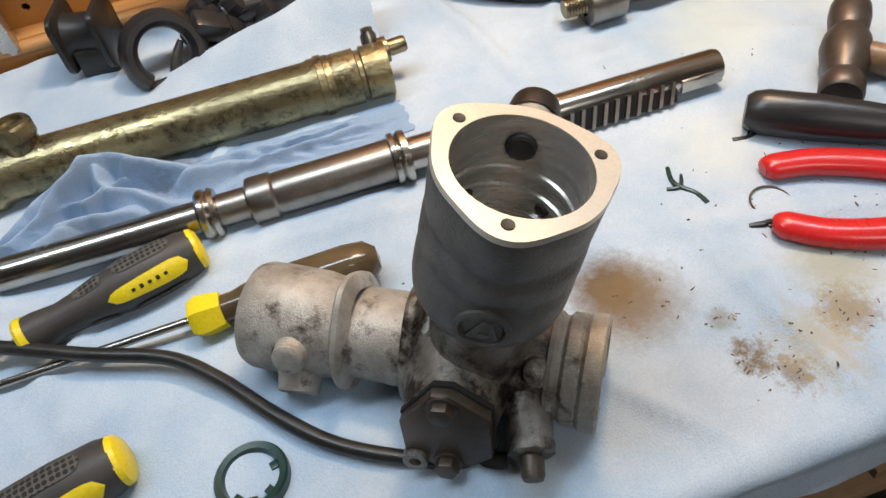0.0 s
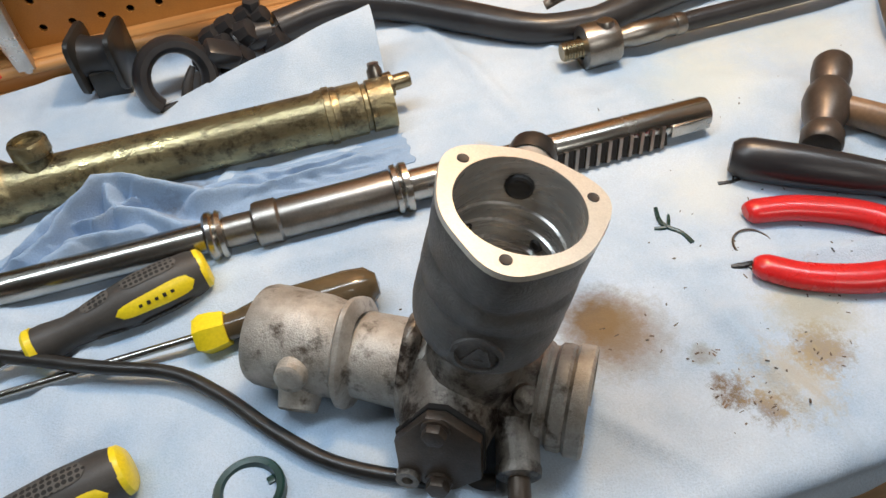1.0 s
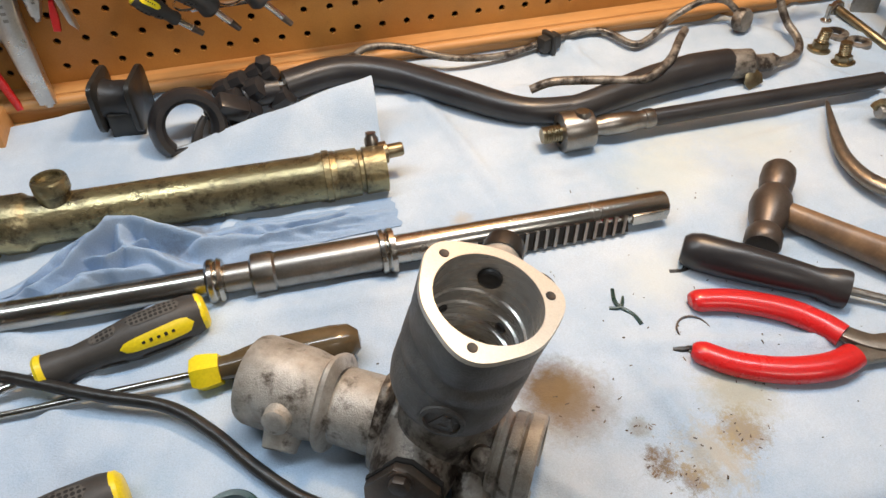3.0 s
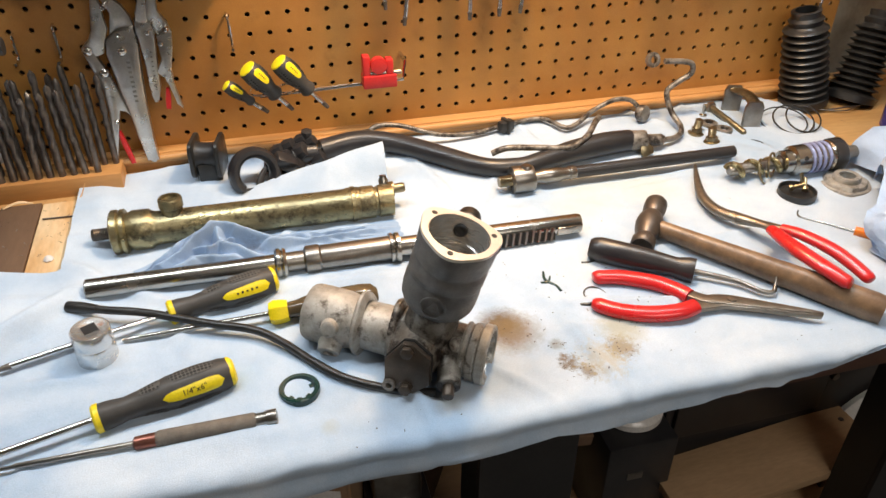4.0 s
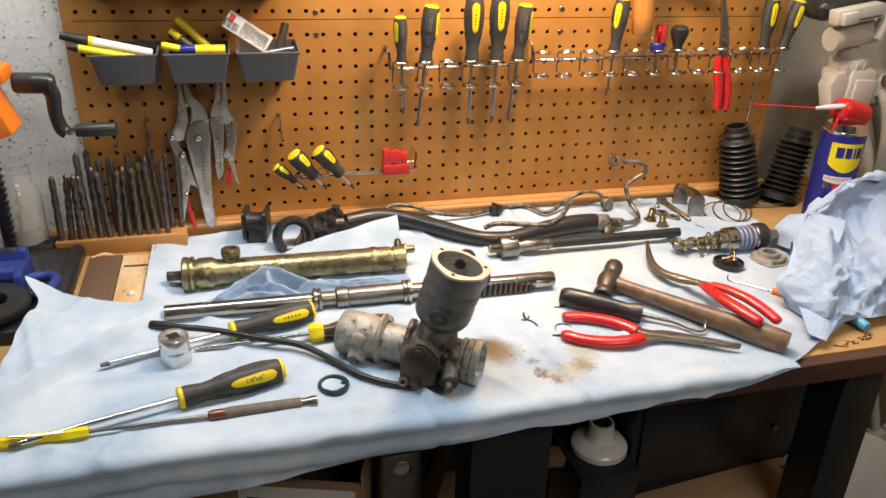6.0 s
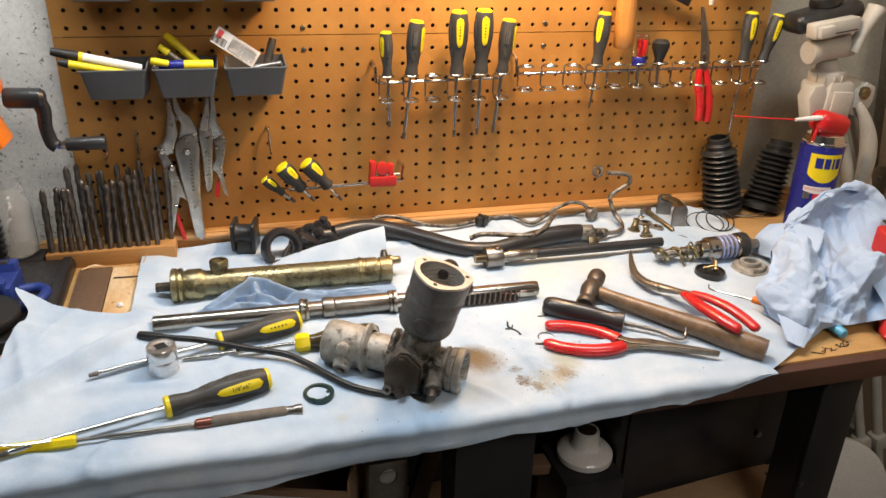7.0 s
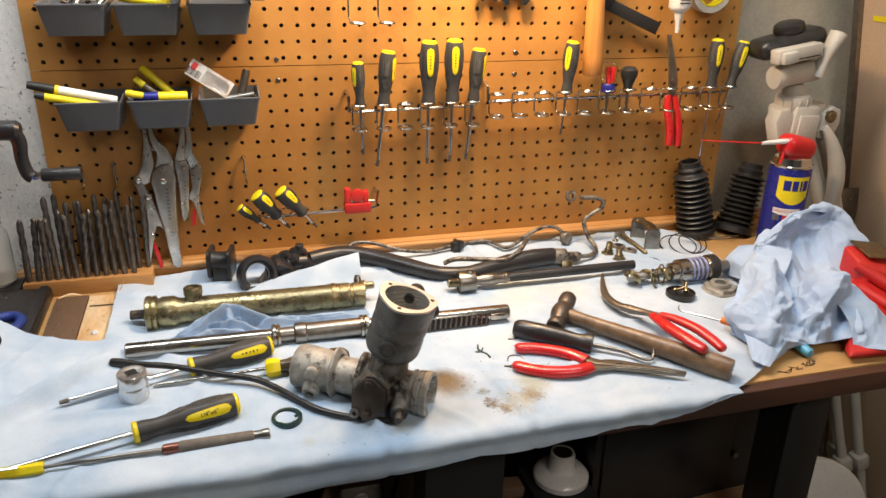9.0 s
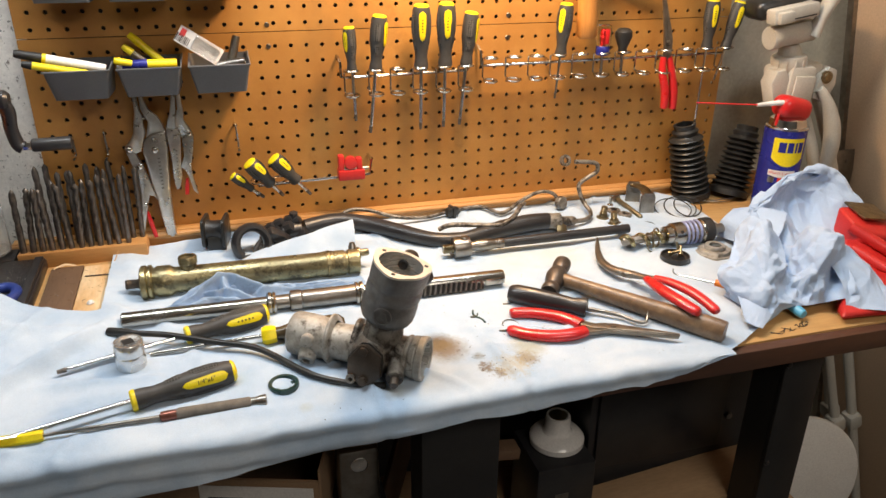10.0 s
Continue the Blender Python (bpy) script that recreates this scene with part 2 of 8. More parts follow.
def cloth_material(name, c1, c2, stains=(), wrinkled=0.75):
    """Blue paper towel: a fine crepe relief, mottling that also paints in soft wrinkle shade, and oil stains of given
    place, size and colour.
    """
    m = mat(name, c1, c2, 0.88, 0, 9, 900, 0.6, rvar=0.05, depth=0.0009, contrast=(0.36, 0.64))
    nt = m.node_tree
    b = nt.nodes["Principled BSDF"]
    b.inputs["Sheen Weight"].default_value = 0.15
    fold = node(nt, "ShaderNodeTexNoise", Scale=12.0, Detail=4.0, Roughness=0.5, Distortion=0.8)
    fold.noise_type = "RIDGED_MULTIFRACTAL"
    wrinkle = node(nt, "ShaderNodeBump", Strength=wrinkled, Distance=0.0095)
    nt.links.new(nt.nodes.new("ShaderNodeNewGeometry").outputs["Position"], fold.inputs["Vector"])
    nt.links.new(fold.outputs["Fac"], wrinkle.inputs["Height"])
    nt.links.new(b.inputs["Normal"].links[0].from_socket, wrinkle.inputs["Normal"])
    nt.links.new(wrinkle.outputs["Normal"], b.inputs["Normal"])
    tail = b.inputs["Base Color"].links[0].from_socket
    pos = nt.nodes.new("ShaderNodeNewGeometry").outputs["Position"]
    rough = node(nt, "ShaderNodeTexNoise", Scale=150.0, Detail=8.0, Roughness=0.8)
    nt.links.new(pos, rough.inputs["Vector"])
    for x, y, r, colour, amount, ragged in stains:
        d = nt.nodes.new("ShaderNodeVectorMath")
        d.operation = "DISTANCE"
        d.inputs[1].default_value = (x, y, 0.960 + 0.05 * (y + 0.48))
        nt.links.new(pos, d.inputs[0])
        add = node(nt, "ShaderNodeMath")
        add.operation = "MULTIPLY_ADD"
        add.inputs[1].default_value = ragged * r
        nt.links.new(rough.outputs["Fac"], add.inputs[0])
        nt.links.new(d.outputs["Value"], add.inputs[2])
        fade = node(nt, "ShaderNodeMapRange")
        fade.inputs["From Min"].default_value, fade.inputs["From Max"].default_value = r * (0.35 + ragged * 0.5), r * (1.0 + ragged * 0.5)
        fade.inputs["To Min"].default_value, fade.inputs["To Max"].default_value = amount, 0.0
        nt.links.new(add.outputs[0], fade.inputs["Value"])
        mx = nt.nodes.new("ShaderNodeMix")
        mx.data_type, mx.blend_type = "RGBA", "MIX"
        mx.inputs["B"].default_value = (*colour, 1)
        nt.links.new(fade.outputs["Result"], mx.inputs["Factor"])
        nt.links.new(tail, mx.inputs["A"])
        tail = mx.outputs["Result"]
    nt.links.new(tail, b.inputs["Base Color"])
    return m


BRN, OIL, GRY = (0.115, 0.068, 0.026), (0.33, 0.31, 0.19), (0.20, 0.205, 0.18)
# The bluer second tone paints in the soft shade of wrinkles.
M_CLOTH = cloth_material("pale_blue_shop_towel", (0.545, 0.64, 0.75), (0.37, 0.495, 0.655), [
    (0.130, -0.432, 0.031, (0.085, 0.048, 0.018), 0.95, 0.7), (0.138, -0.445, 0.036, (0.20, 0.135, 0.06), 0.75, 0.9), (0.174, -0.474, 0.010, GRY, 0.9, 1.2),
    (0.175, -0.500, 0.014, (0.13, 0.09, 0.045), 0.95, 3.0), (0.190, -0.516, 0.013, BRN, 0.75, 3.4), (0.236, -0.492, 0.020, (0.24, 0.18, 0.09), 0.8, 2.6), (0.210, -0.505, 0.030, (0.40, 0.33, 0.17), 0.5, 3.0),
    (0.250, -0.462, 0.034, OIL, 0.65, 1.3), (0.30, -0.25, 0.055, (0.52, 0.57, 0.52), 0.5, 0.8), (0.40, -0.225, 0.055, (0.56, 0.58, 0.50), 0.45, 0.9),
    (0.115, -0.262, 0.012, (0.40, 0.36, 0.30), 0.6, 1.6), (0.09, -0.272, 0.010, (0.40, 0.36, 0.30), 0.5, 1.6), (0.33, -0.19, 0.06, (0.58, 0.59, 0.50), 0.4, 1.0),
    (0.24, -0.36, 0.04, (0.60, 0.64, 0.60), 0.4, 1.2), (0.05, -0.52, 0.02, (0.55, 0.55, 0.48), 0.4, 1.5), (0.02, -0.49, 0.012, GRY, 0.35, 2.0), (-0.06, -0.522, 0.012, OIL, 0.3, 1.2)])
# Rag blue is darkened for the shade in its folds; two dark grey spots.
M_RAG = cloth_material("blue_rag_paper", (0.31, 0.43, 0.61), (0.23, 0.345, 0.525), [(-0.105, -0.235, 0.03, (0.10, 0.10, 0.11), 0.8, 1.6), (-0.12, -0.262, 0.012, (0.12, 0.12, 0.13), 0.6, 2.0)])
M_HEAP = cloth_material("crumpled_blue_towel", (0.45, 0.58, 0.78), (0.37, 0.50, 0.71), [(0.68, -0.50, 0.012, (0.15, 0.11, 0.08), 0.6, 2.2), (0.72, -0.51, 0.014, (0.30, 0.22, 0.15), 0.5, 2.4)], 0.12)

# ---------- building helpers ----------
WM = {}


def zb(y):
    """Height of the bench's cloth, which slopes a little up towards the wall."""
    return 0.960 + 0.05 * (y + 0.48)


def thing(name, loc, label, category, group="", m=None):
    ob = new(name)
    ob.empty_display_size = 0.02
    ob.matrix_basis = m if m else Matrix.Translation(loc)
    WM[ob] = ob.matrix_basis.copy()
    return tagged(ob, label, category, group)


def mesh_of(name, bm, material, smooth=38):
    me = bpy.data.meshes.new(name)
    bmesh.ops.recalc_face_normals(bm, faces=bm.faces)
    lim = radians(smooth)
    for f in bm.faces:
        f.smooth = True
    for e in bm.edges:
        e.smooth = len(e.link_faces) == 2 and e.calc_face_angle(0) < lim
    bm.to_mesh(me)
    bm.free()
    me.materials.append(material)
    return me


def part(name, bm, material, parent=None, label="", local=False, smooth=38):
    """Link a bmesh as one mesh object under parent; its coordinates are the world's unless local."""
    if parent is not None and not local:
        bm.transform(WM[parent].inverted())
    ob = new(name, mesh_of(name, bm, material, smooth))
    if parent is not None:
        ob.parent = parent
        WM[ob] = WM[parent]
    else:
        WM[ob] = Matrix()
    if label:
        ob["label"] = label
    return ob


def solo(name, bm, material, label, category, kind="", group="", smooth=38):
    return tagged(part(name, bm, material, None, "", False, smooth), label, category, group, kind)


def axis(a, b, roll=0.0):
    """A pose at a whose z axis points to b."""
    a, b = Vector(a), Vector(b)
    return Matrix.Translation(a) @ (b - a).to_track_quat("Z", "Y").to_matrix().to_4x4() @ pose(0, 0, 0, 0, 0, roll)


def box(sx, sy, sz, m=None, bevel=0.0, seg=2):
    bm = bmesh.new()
    bmesh.ops.create_cube(bm, size=1, matrix=Matrix.Diagonal((sx, sy, sz, 1)))
    if bevel:
        bmesh.ops.bevel(bm, geom=bm.edges[:], offset=bevel, segments=seg, affect="EDGES", profile=0.5)
    if m:
        bm.transform(m)
    return bm


def span(x0, x1, y0, y1, z0, z1, bevel=0.0):
    return box(x1 - x0, y1 - y0, z1 - z0, Matrix.Translation(((x0 + x1) / 2, (y0 + y1) / 2, (z0 + z1) / 2)), bevel)


def lathe(profile, m=None, seg=28, close=False, shape=None):
    """Turn (r, z) pairs round z; shape(angle, z) scales the radius."""
    bm = bmesh.new()
    rings = []
    for r, z in profile:
        if r < 1e-6:
            rings.append([bm.verts.new((0, 0, z))])
        else:
            ring = []
            for k in range(seg):
                a = 2 * math.pi * k / seg
                q = r * (shape(a, z) if shape else 1)
                ring.append(bm.verts.new((q * math.cos(a), q * math.sin(a), z)))
            rings.append(ring)
    pairs = list(zip(rings, rings[1:])) + ([(rings[-1], rings[0])] if close else [])
    for a, b in pairs:
        for k in range(seg):
            k2 = (k + 1) % seg
            if len(a) == 1 and len(b) == 1:
                continue
            if len(a) == 1:
                bm.faces.new((a[0], b[k], b[k2]))
            elif len(b) == 1:
                bm.faces.new((a[k], a[k2], b[0]))
            else:
                bm.faces.new((a[k], a[k2], b[k2], b[k]))
    if m:
        bm.transform(m)
    return bm


def smooth_path(points, n=6):
    pts = [Vector(p) for p in points]
    out = []
    for i in range(len(pts) - 1):
        p0, p1, p2, p3 = pts[max(i - 1, 0)], pts[i], pts[i + 1], pts[min(i + 2, len(pts) - 1)]
        for k in range(n):
            t = k / n
            out.append(0.5 * (2 * p1 + (p2 - p0) * t + (2 * p0 - 5 * p1 + 4 * p2 - p3) * t * t + (3 * p1 - p0 - 3 * p2 + p3) * t ** 3))
    out.append(pts[-1])
    return out


def tube(points, radius, seg=12, n=6, flat=1.0, closed=False):
    """A round bar along a path; radius is a number or one per given point; flat squeezes it in z."""
    path = smooth_path(points, n) if n else [Vector(p) for p in points]
    if closed:
        path = path[:-1]
    cnt = len(path)
    rads = []
    for i in range(cnt):
        if isinstance(radius, (int, float)):
            rads.append(radius)
        else:
            f = i / max(cnt - 1, 1) * (len(radius) - 1)
            j = min(int(f), len(radius) - 2)
            rads.append(radius[j] + (radius[j + 1] - radius[j]) * (f - j))
    bm = bmesh.new()
    up, rings = None, []
    for i, p in enumerate(path):
        if closed:
            d = (path[(i + 1) % cnt] - path[i - 1]).normalized()
        else:
            d = (path[min(i + 1, cnt - 1)] - path[max(i - 1, 0)]).normalized()
        if up is None:
            up = Vector((0, 0, 1)) if abs(d.z) < 0.9 else Vector((1, 0, 0))
        side = d.cross(up).normalized()
        up = side.cross(d).normalized()
        rings.append([bm.verts.new(p + rads[i] * (math.cos(a) * side + flat * math.sin(a) * up)) for a in (2 * math.pi * k / seg for k in range(seg))])
    for a, b in list(zip(rings, rings[1:])) + ([(rings[-1], rings[0])] if closed else []):
        for k in range(seg):
            bm.faces.new((a[k], a[(k + 1) % seg], b[(k + 1) % seg], b[k]))
    if not closed:
        bm.faces.new(rings[0][::-1])
        bm.faces.new(rings[-1])
    return bm


def ring(centre, r, thick, m=None, seg=28, tseg=8):
    bm = lathe([(r + thick * math.cos(a), thick * math.sin(a)) for a in (2 * math.pi * k / tseg for k in range(tseg))], None, seg, True)
    bm.transform(Matrix.Translation(centre) @ (m or Matrix()))
    return bm


def prism(outline, thick, m=None, bevel=0.0):
    """Extrude a flat outline in x, y to a plate of that thickness, centred on z = 0."""
    bm = bmesh.new()
    f = bm.faces.new([bm.verts.new((x, y, -thick / 2)) for x, y in outline])
    ext = bmesh.ops.extrude_face_region(bm, geom=[f])
    bmesh.ops.translate(bm, vec=(0, 0, thick), verts=[v for v in ext["geom"] if isinstance(v, bmesh.types.BMVert)])
    if bevel:
        bmesh.ops.bevel(bm, geom=[e for e in bm.edges if abs(e.verts[0].co.z - e.verts[1].co.z) < 1e-6], offset=bevel, segments=2, affect="EDGES", profile=0.5)
    if m:
        bm.transform(m)
    return bm


def join(*bms):
    out = bmesh.new()
    for b in bms:
        me = bpy.data.meshes.new("tmp")
        b.to_mesh(me)
        b.free()
        out.from_mesh(me)
        bpy.data.meshes.remove(me)
    return out


def polygon(n, r, turn=0.0):
    return [(r * math.cos(2 * math.pi * k / n + turn), r * math.sin(2 * math.pi * k / n + turn)) for k in range(n)]


def hexbar(r, h, m=None, bevel=0.0006):
    return prism(polygon(6, r), h, m, bevel)


def lettering(text, size, m, material, parent, bend=None):
    """Built-in font as a mesh, laid in the pose m; bend(v) may wrap it round a form."""
    cu = bpy.data.curves.new("lettering", "FONT")
    cu.body, cu.size, cu.extrude, cu.align_x, cu.align_y, cu.resolution_u = text, size, 0.0001, "CENTER", "CENTER", 2
    src = new("lettering_source", cu)
    me = bpy.data.meshes.new_from_object(src)
    bpy.data.objects.remove(src)
    bm = bmesh.new()
    bm.from_mesh(me)
    bpy.data.meshes.remove(me)
    if bend:
        for v in bm.verts:
            v.co = bend(v.co)
    bm.transform(m)
    return part("lettering", bm, material, parent)


def sheet(nx, ny, fn, thick=0.0009):
    """A thin cloth: fn(u, v) gives the place, or None where there is no cloth."""
    bm = bmesh.new()
    top = [[fn(i / nx, j / ny) for i in range(nx + 1)] for j in range(ny + 1)]
    vs = [[bm.verts.new(p) if p is not None else None for p in row] for row in top]
    for j in range(ny):
        for i in range(nx):
            q = (vs[j][i], vs[j][i + 1], vs[j + 1][i + 1], vs[j + 1][i])
            if all(q):
                bm.faces.new(q)
    if thick:
        bm.normal_update()
        rim = [tuple(e.verts) for e in bm.edges if len(e.link_faces) == 1]
        faces, twin = bm.faces[:], {}
        for v in bm.verts[:]:
            twin[v] = bm.verts.new(v.co - v.normal * thick)
        for f in faces:
            bm.faces.new([twin[v] for v in reversed(f.verts)])
        for a, b in rim:
            bm.faces.new((a, b, twin[b], twin[a]))
    return bm


def ss(a, b, x):
    t = max(0.0, min(1.0, (x - a) / (b - a)))
    return t * t * (3 - 2 * t)


def nz(x, y, z=0.0):
    return noise.noise(Vector((x, y, z)))


# ---------- room ----------
def slab(name, x0, x1, y0, y1, z0, z1, material, label, category):
    return solo(name, span(x0, x1, y0, y1, z0, z1), material, label, category, "structure")


slab("floor", -2.6, 2.8, -3.3, 0.2, -0.1, 0.0, M_FLOOR, "dark grey cement workshop floor", "floor")
slab("ceiling", -2.6, 2.8, -3.3, 0.2, 2.45, 2.55, M_ROOM, "plain painted workshop ceiling", "ceiling")
slab("wall_left_of_board", -2.5, -0.385, 0.035, 0.15, 0.0, 2.45, M_PLASTER, "white wall with dark grey speckles", "wall")
slab("wall_behind_board", -0.385, 2.7, 0.035, 0.15, 0.0, 2.45, M_CONC, "bare grey concrete wall", "wall")
slab("wall_west", -2.6, -2.5, -3.3, 0.15, 0.0, 2.45, M_ROOM, "plain painted side wall", "wall")
slab("wall_east", 2.7, 2.8, -3.3, 0.15, 0.0, 2.45, M_ROOM, "plain painted side wall", "wall")
slab("wall_south", -2.5, 2.7, -3.3, -3.2, 0.0, 2.45, M_ROOM, "plain painted rear wall", "wall")


def pegboard(name, x0, x1, z0, z1, first_x, first_z, label):
    """Hardboard 6 mm thick with real holes on the inch, from first_x to the right and first_z upwards."""
    s, r, depth = 0.0254, 0.0036, 0.0045
    ox = [0.5, 0.5, 0.0, -0.5, -0.5, -0.5, 0.0, 0.5]
    oz = [0.0, 0.5, 0.5, 0.5, 0.0, -0.5, -0.5, -0.5]
    verts, faces = [], []
    cx = first_x
    while cx < x1:
        cz = first_z
        while cz < z1:
            lo_x, hi_x = max(cx - s / 2, x0), min(cx + s / 2, x1)
            lo_z, hi_z = max(cz - s / 2, z0), min(cz + s / 2, z1)
            if cz + s >= z1:
                hi_z = z1
            if cz - s < z0:
                lo_z = z0
            if cx + s >= x1:
                hi_x = x1
            if hi_x > lo_x and hi_z > lo_z:
                b = len(verts)
                if lo_x < cx - r and hi_x > cx + r and lo_z < cz - r and hi_z > cz + r:
                    for k in range(8):
                        verts.append(((lo_x, cx, hi_x)[int(2 * ox[k]) + 1], 0.0, (lo_z, cz, hi_z)[int(2 * oz[k]) + 1]))
                    for yy in (0.0, depth):
                        for k in range(8):
                            a = math.pi * k / 4
                            verts.append((cx + r * math.cos(a), yy, cz + r * math.sin(a)))
                    for k in range(8):
                        k2 = (k + 1) % 8
                        faces.append((b + k, b + k2, b + 8 + k2, b + 8 + k))
                        faces.append((b + 8 + k, b + 8 + k2, b + 16 + k2, b + 16 + k))
                else:
                    verts += [(lo_x, 0, lo_z), (hi_x, 0, lo_z), (hi_x, 0, hi_z), (lo_x, 0, hi_z)]
                    faces.append((b, b + 1, b + 2, b + 3))
            cz += s
        cx += s
    b = len(verts)
    for yy in (0.0, depth):
        verts += [(x0, yy, z0), (x1, yy, z0), (x1, yy, z1), (x0, yy, z1)]
    for k in range(4):
        k2 = (k + 1) % 4
        faces.append((b + k, b + k2, b + 4 + k2, b + 4 + k))
    me = bpy.data.meshes.new(name)
    me.from_pydata(verts, [], faces)
    me.materials.append(M_PEG)
    return tagged(new(name, me), label, "pegboard", "", "structure")


pegboard("pegboard_lower", -0.402, 0.829, 0.985, 1.3225, -16 * 0.0254, 1.30 - 12 * 0.0254, "orange-brown perforated hardboard, lower sheet above the bench")
pegboard("pegboard_upper", -0.402, 0.829, 1.3238, 1.80, -16 * 0.0254, 1.336, "orange-brown perforated hardboard, upper sheet with tools hung on it")
# Added black sheet stands in for the shade inside the peg holes.
solo("hole_shade_sheet", span(-0.39, 0.82, 0.014, 0.034, 0.99, 1.79), M_BLACK, "black sheet added behind the perforated board to shade its holes", "backing", "structure")
solo("trim_board", span(-0.47, 0.955, -0.022, -0.001, 0.95, 1.006, 0.002), M_TRIM, "orange pine strip along the foot of the pegboard", "trim", "structure")


solo("trim_nosing", tube([(-0.47, -0.0235, 0.9985), (0.955, -0.0235, 0.9985)], 0.0055, 10, 1), M_TRIM, "rounded pine nosing along the strip", "trim", "structure")


# ---------- bench ----------
def tilted(x0, x1, y0, y1, top, thick, bevel=0.0):
    """A board that follows the slope of the bench, its upper face `top` above the cloth's height."""
    bm = span(x0, x1, y0, y1, 0, 1)
    for v in bm.verts:
        v.co.z = zb(v.co.y) + top - (0 if v.co.z > 0.5 else thick)
    if bevel:
        bmesh.ops.bevel(bm, geom=bm.edges[:], offset=bevel, segments=2, affect="EDGES", profile=0.5)
    return bm


bench = thing("workbench", (0.2, -0.27, 0.0), "wooden workbench with dark edge on black steel legs", "workbench")
part("bench_top", tilted(-1.05, 0.958, -0.530, -0.001, -0.002, 0.026, 0.0015), M_BENCH, bench, "worn orange plywood top")
part("front_edge", tilted(-1.05, 0.958, -0.548, -0.5305, -0.0035, 0.032, 0.003), M_EDGE, bench, "dark brown varnished front edge")
part("apron", span(-0.95, 0.94, -0.50, -0.48, 0.900, 0.925), M_BLACK, bench, "black steel rail")
for x0, x1 in ((0.088, 0.198), (0.655, 0.723), (-0.98, -0.88)):
    part("leg", join(span(x0, x1, -0.505, -0.497, 0.0, 0.924, 0.001), span(x0, x0 + 0.006, -0.497, -0.44, 0.0, 0.924), span(x1 - 0.006, x1, -0.497, -0.44, 0.0, 0.924)), M_LEG, bench, "charcoal folded-steel leg")
    for z in (0.885, 0.70):
        part("bolt", lathe([(0, 0.003), (0.004, 0.002), (0.005, 0), (0.005, -0.002)], axis(((x0 + x1) / 2 - 0.03, -0.506, z), ((x0 + x1) / 2 - 0.03, -0.6, z)), 10), M_BLACK, bench)
part("rear_panel", span(-0.95, 0.90, -0.10, -0.09, 0.1, 0.93), M_BLACK, bench, "black panel at the back under the bench")
part("lower_shelf", span(0.22, 0.86, -0.44, -0.10, 0.455, 0.475, 0.002), M_PLY, bench, "plywood lower shelf")
part("lower_shelf", span(-0.90, 0.22, -0.44, -0.10, 0.44, 0.46, 0.002), M_PLY, bench, "plywood lower shelf")

# scraps of board on the bench
solo("brown_board", tilted(-0.405, -0.358, -0.36, -0.082, 0.004, 0.0055, 0.001), M_BROWN, "flat brown stained board lying on the bench", "board")
solo("split_board", tilted(-0.357, -0.30, -0.36, -0.082, 0.002, 0.0035, 0.0008), M_SPLIT, "pale splintered wood strip lying on the bench", "board")
solo("wood_chip", lathe([(0, 0.005), (0.004, 0.003), (0.006, 0), (0, -0.001)], Matrix.Translation((-0.334, -0.205, zb(-0.205) + 0.003)), 7), M_PAPER, "small pale wood chip", "wood chip")

solo("loose_nail", tube([(-0.352, -0.120, zb(-0.120) + 0.0036), (-0.312, -0.122, zb(-0.122) + 0.0036)], 0.0011, 8, 1), M_DARKSTEEL, "thin dark nail lying on the split board", "nail")
solo("wood_splinter", tube([(-0.318, -0.100, zb(-0.1) + 0.003), (-0.310, -0.085, zb(-0.085) + 0.010), (-0.304, -0.078, zb(-0.078) + 0.022)], [0.0012, 0.0008, 0.0004], 6, 3), M_SPLIT, "pale wood splinter curling up from the split board", "splinter", group="wood splinters")
solo("wood_splinter", tube([(-0.402, -0.088, zb(-0.088) + 0.005), (-0.385, -0.080, zb(-0.08) + 0.007), (-0.368, -0.083, zb(-0.083) + 0.005)], [0.002, 0.003, 0.001], 6, 3, 0.5), M_SPLIT, "flat pale wood splinter on the brown board", "splinter", group="wood splinters")

# ---------- cloth on the bench ----------


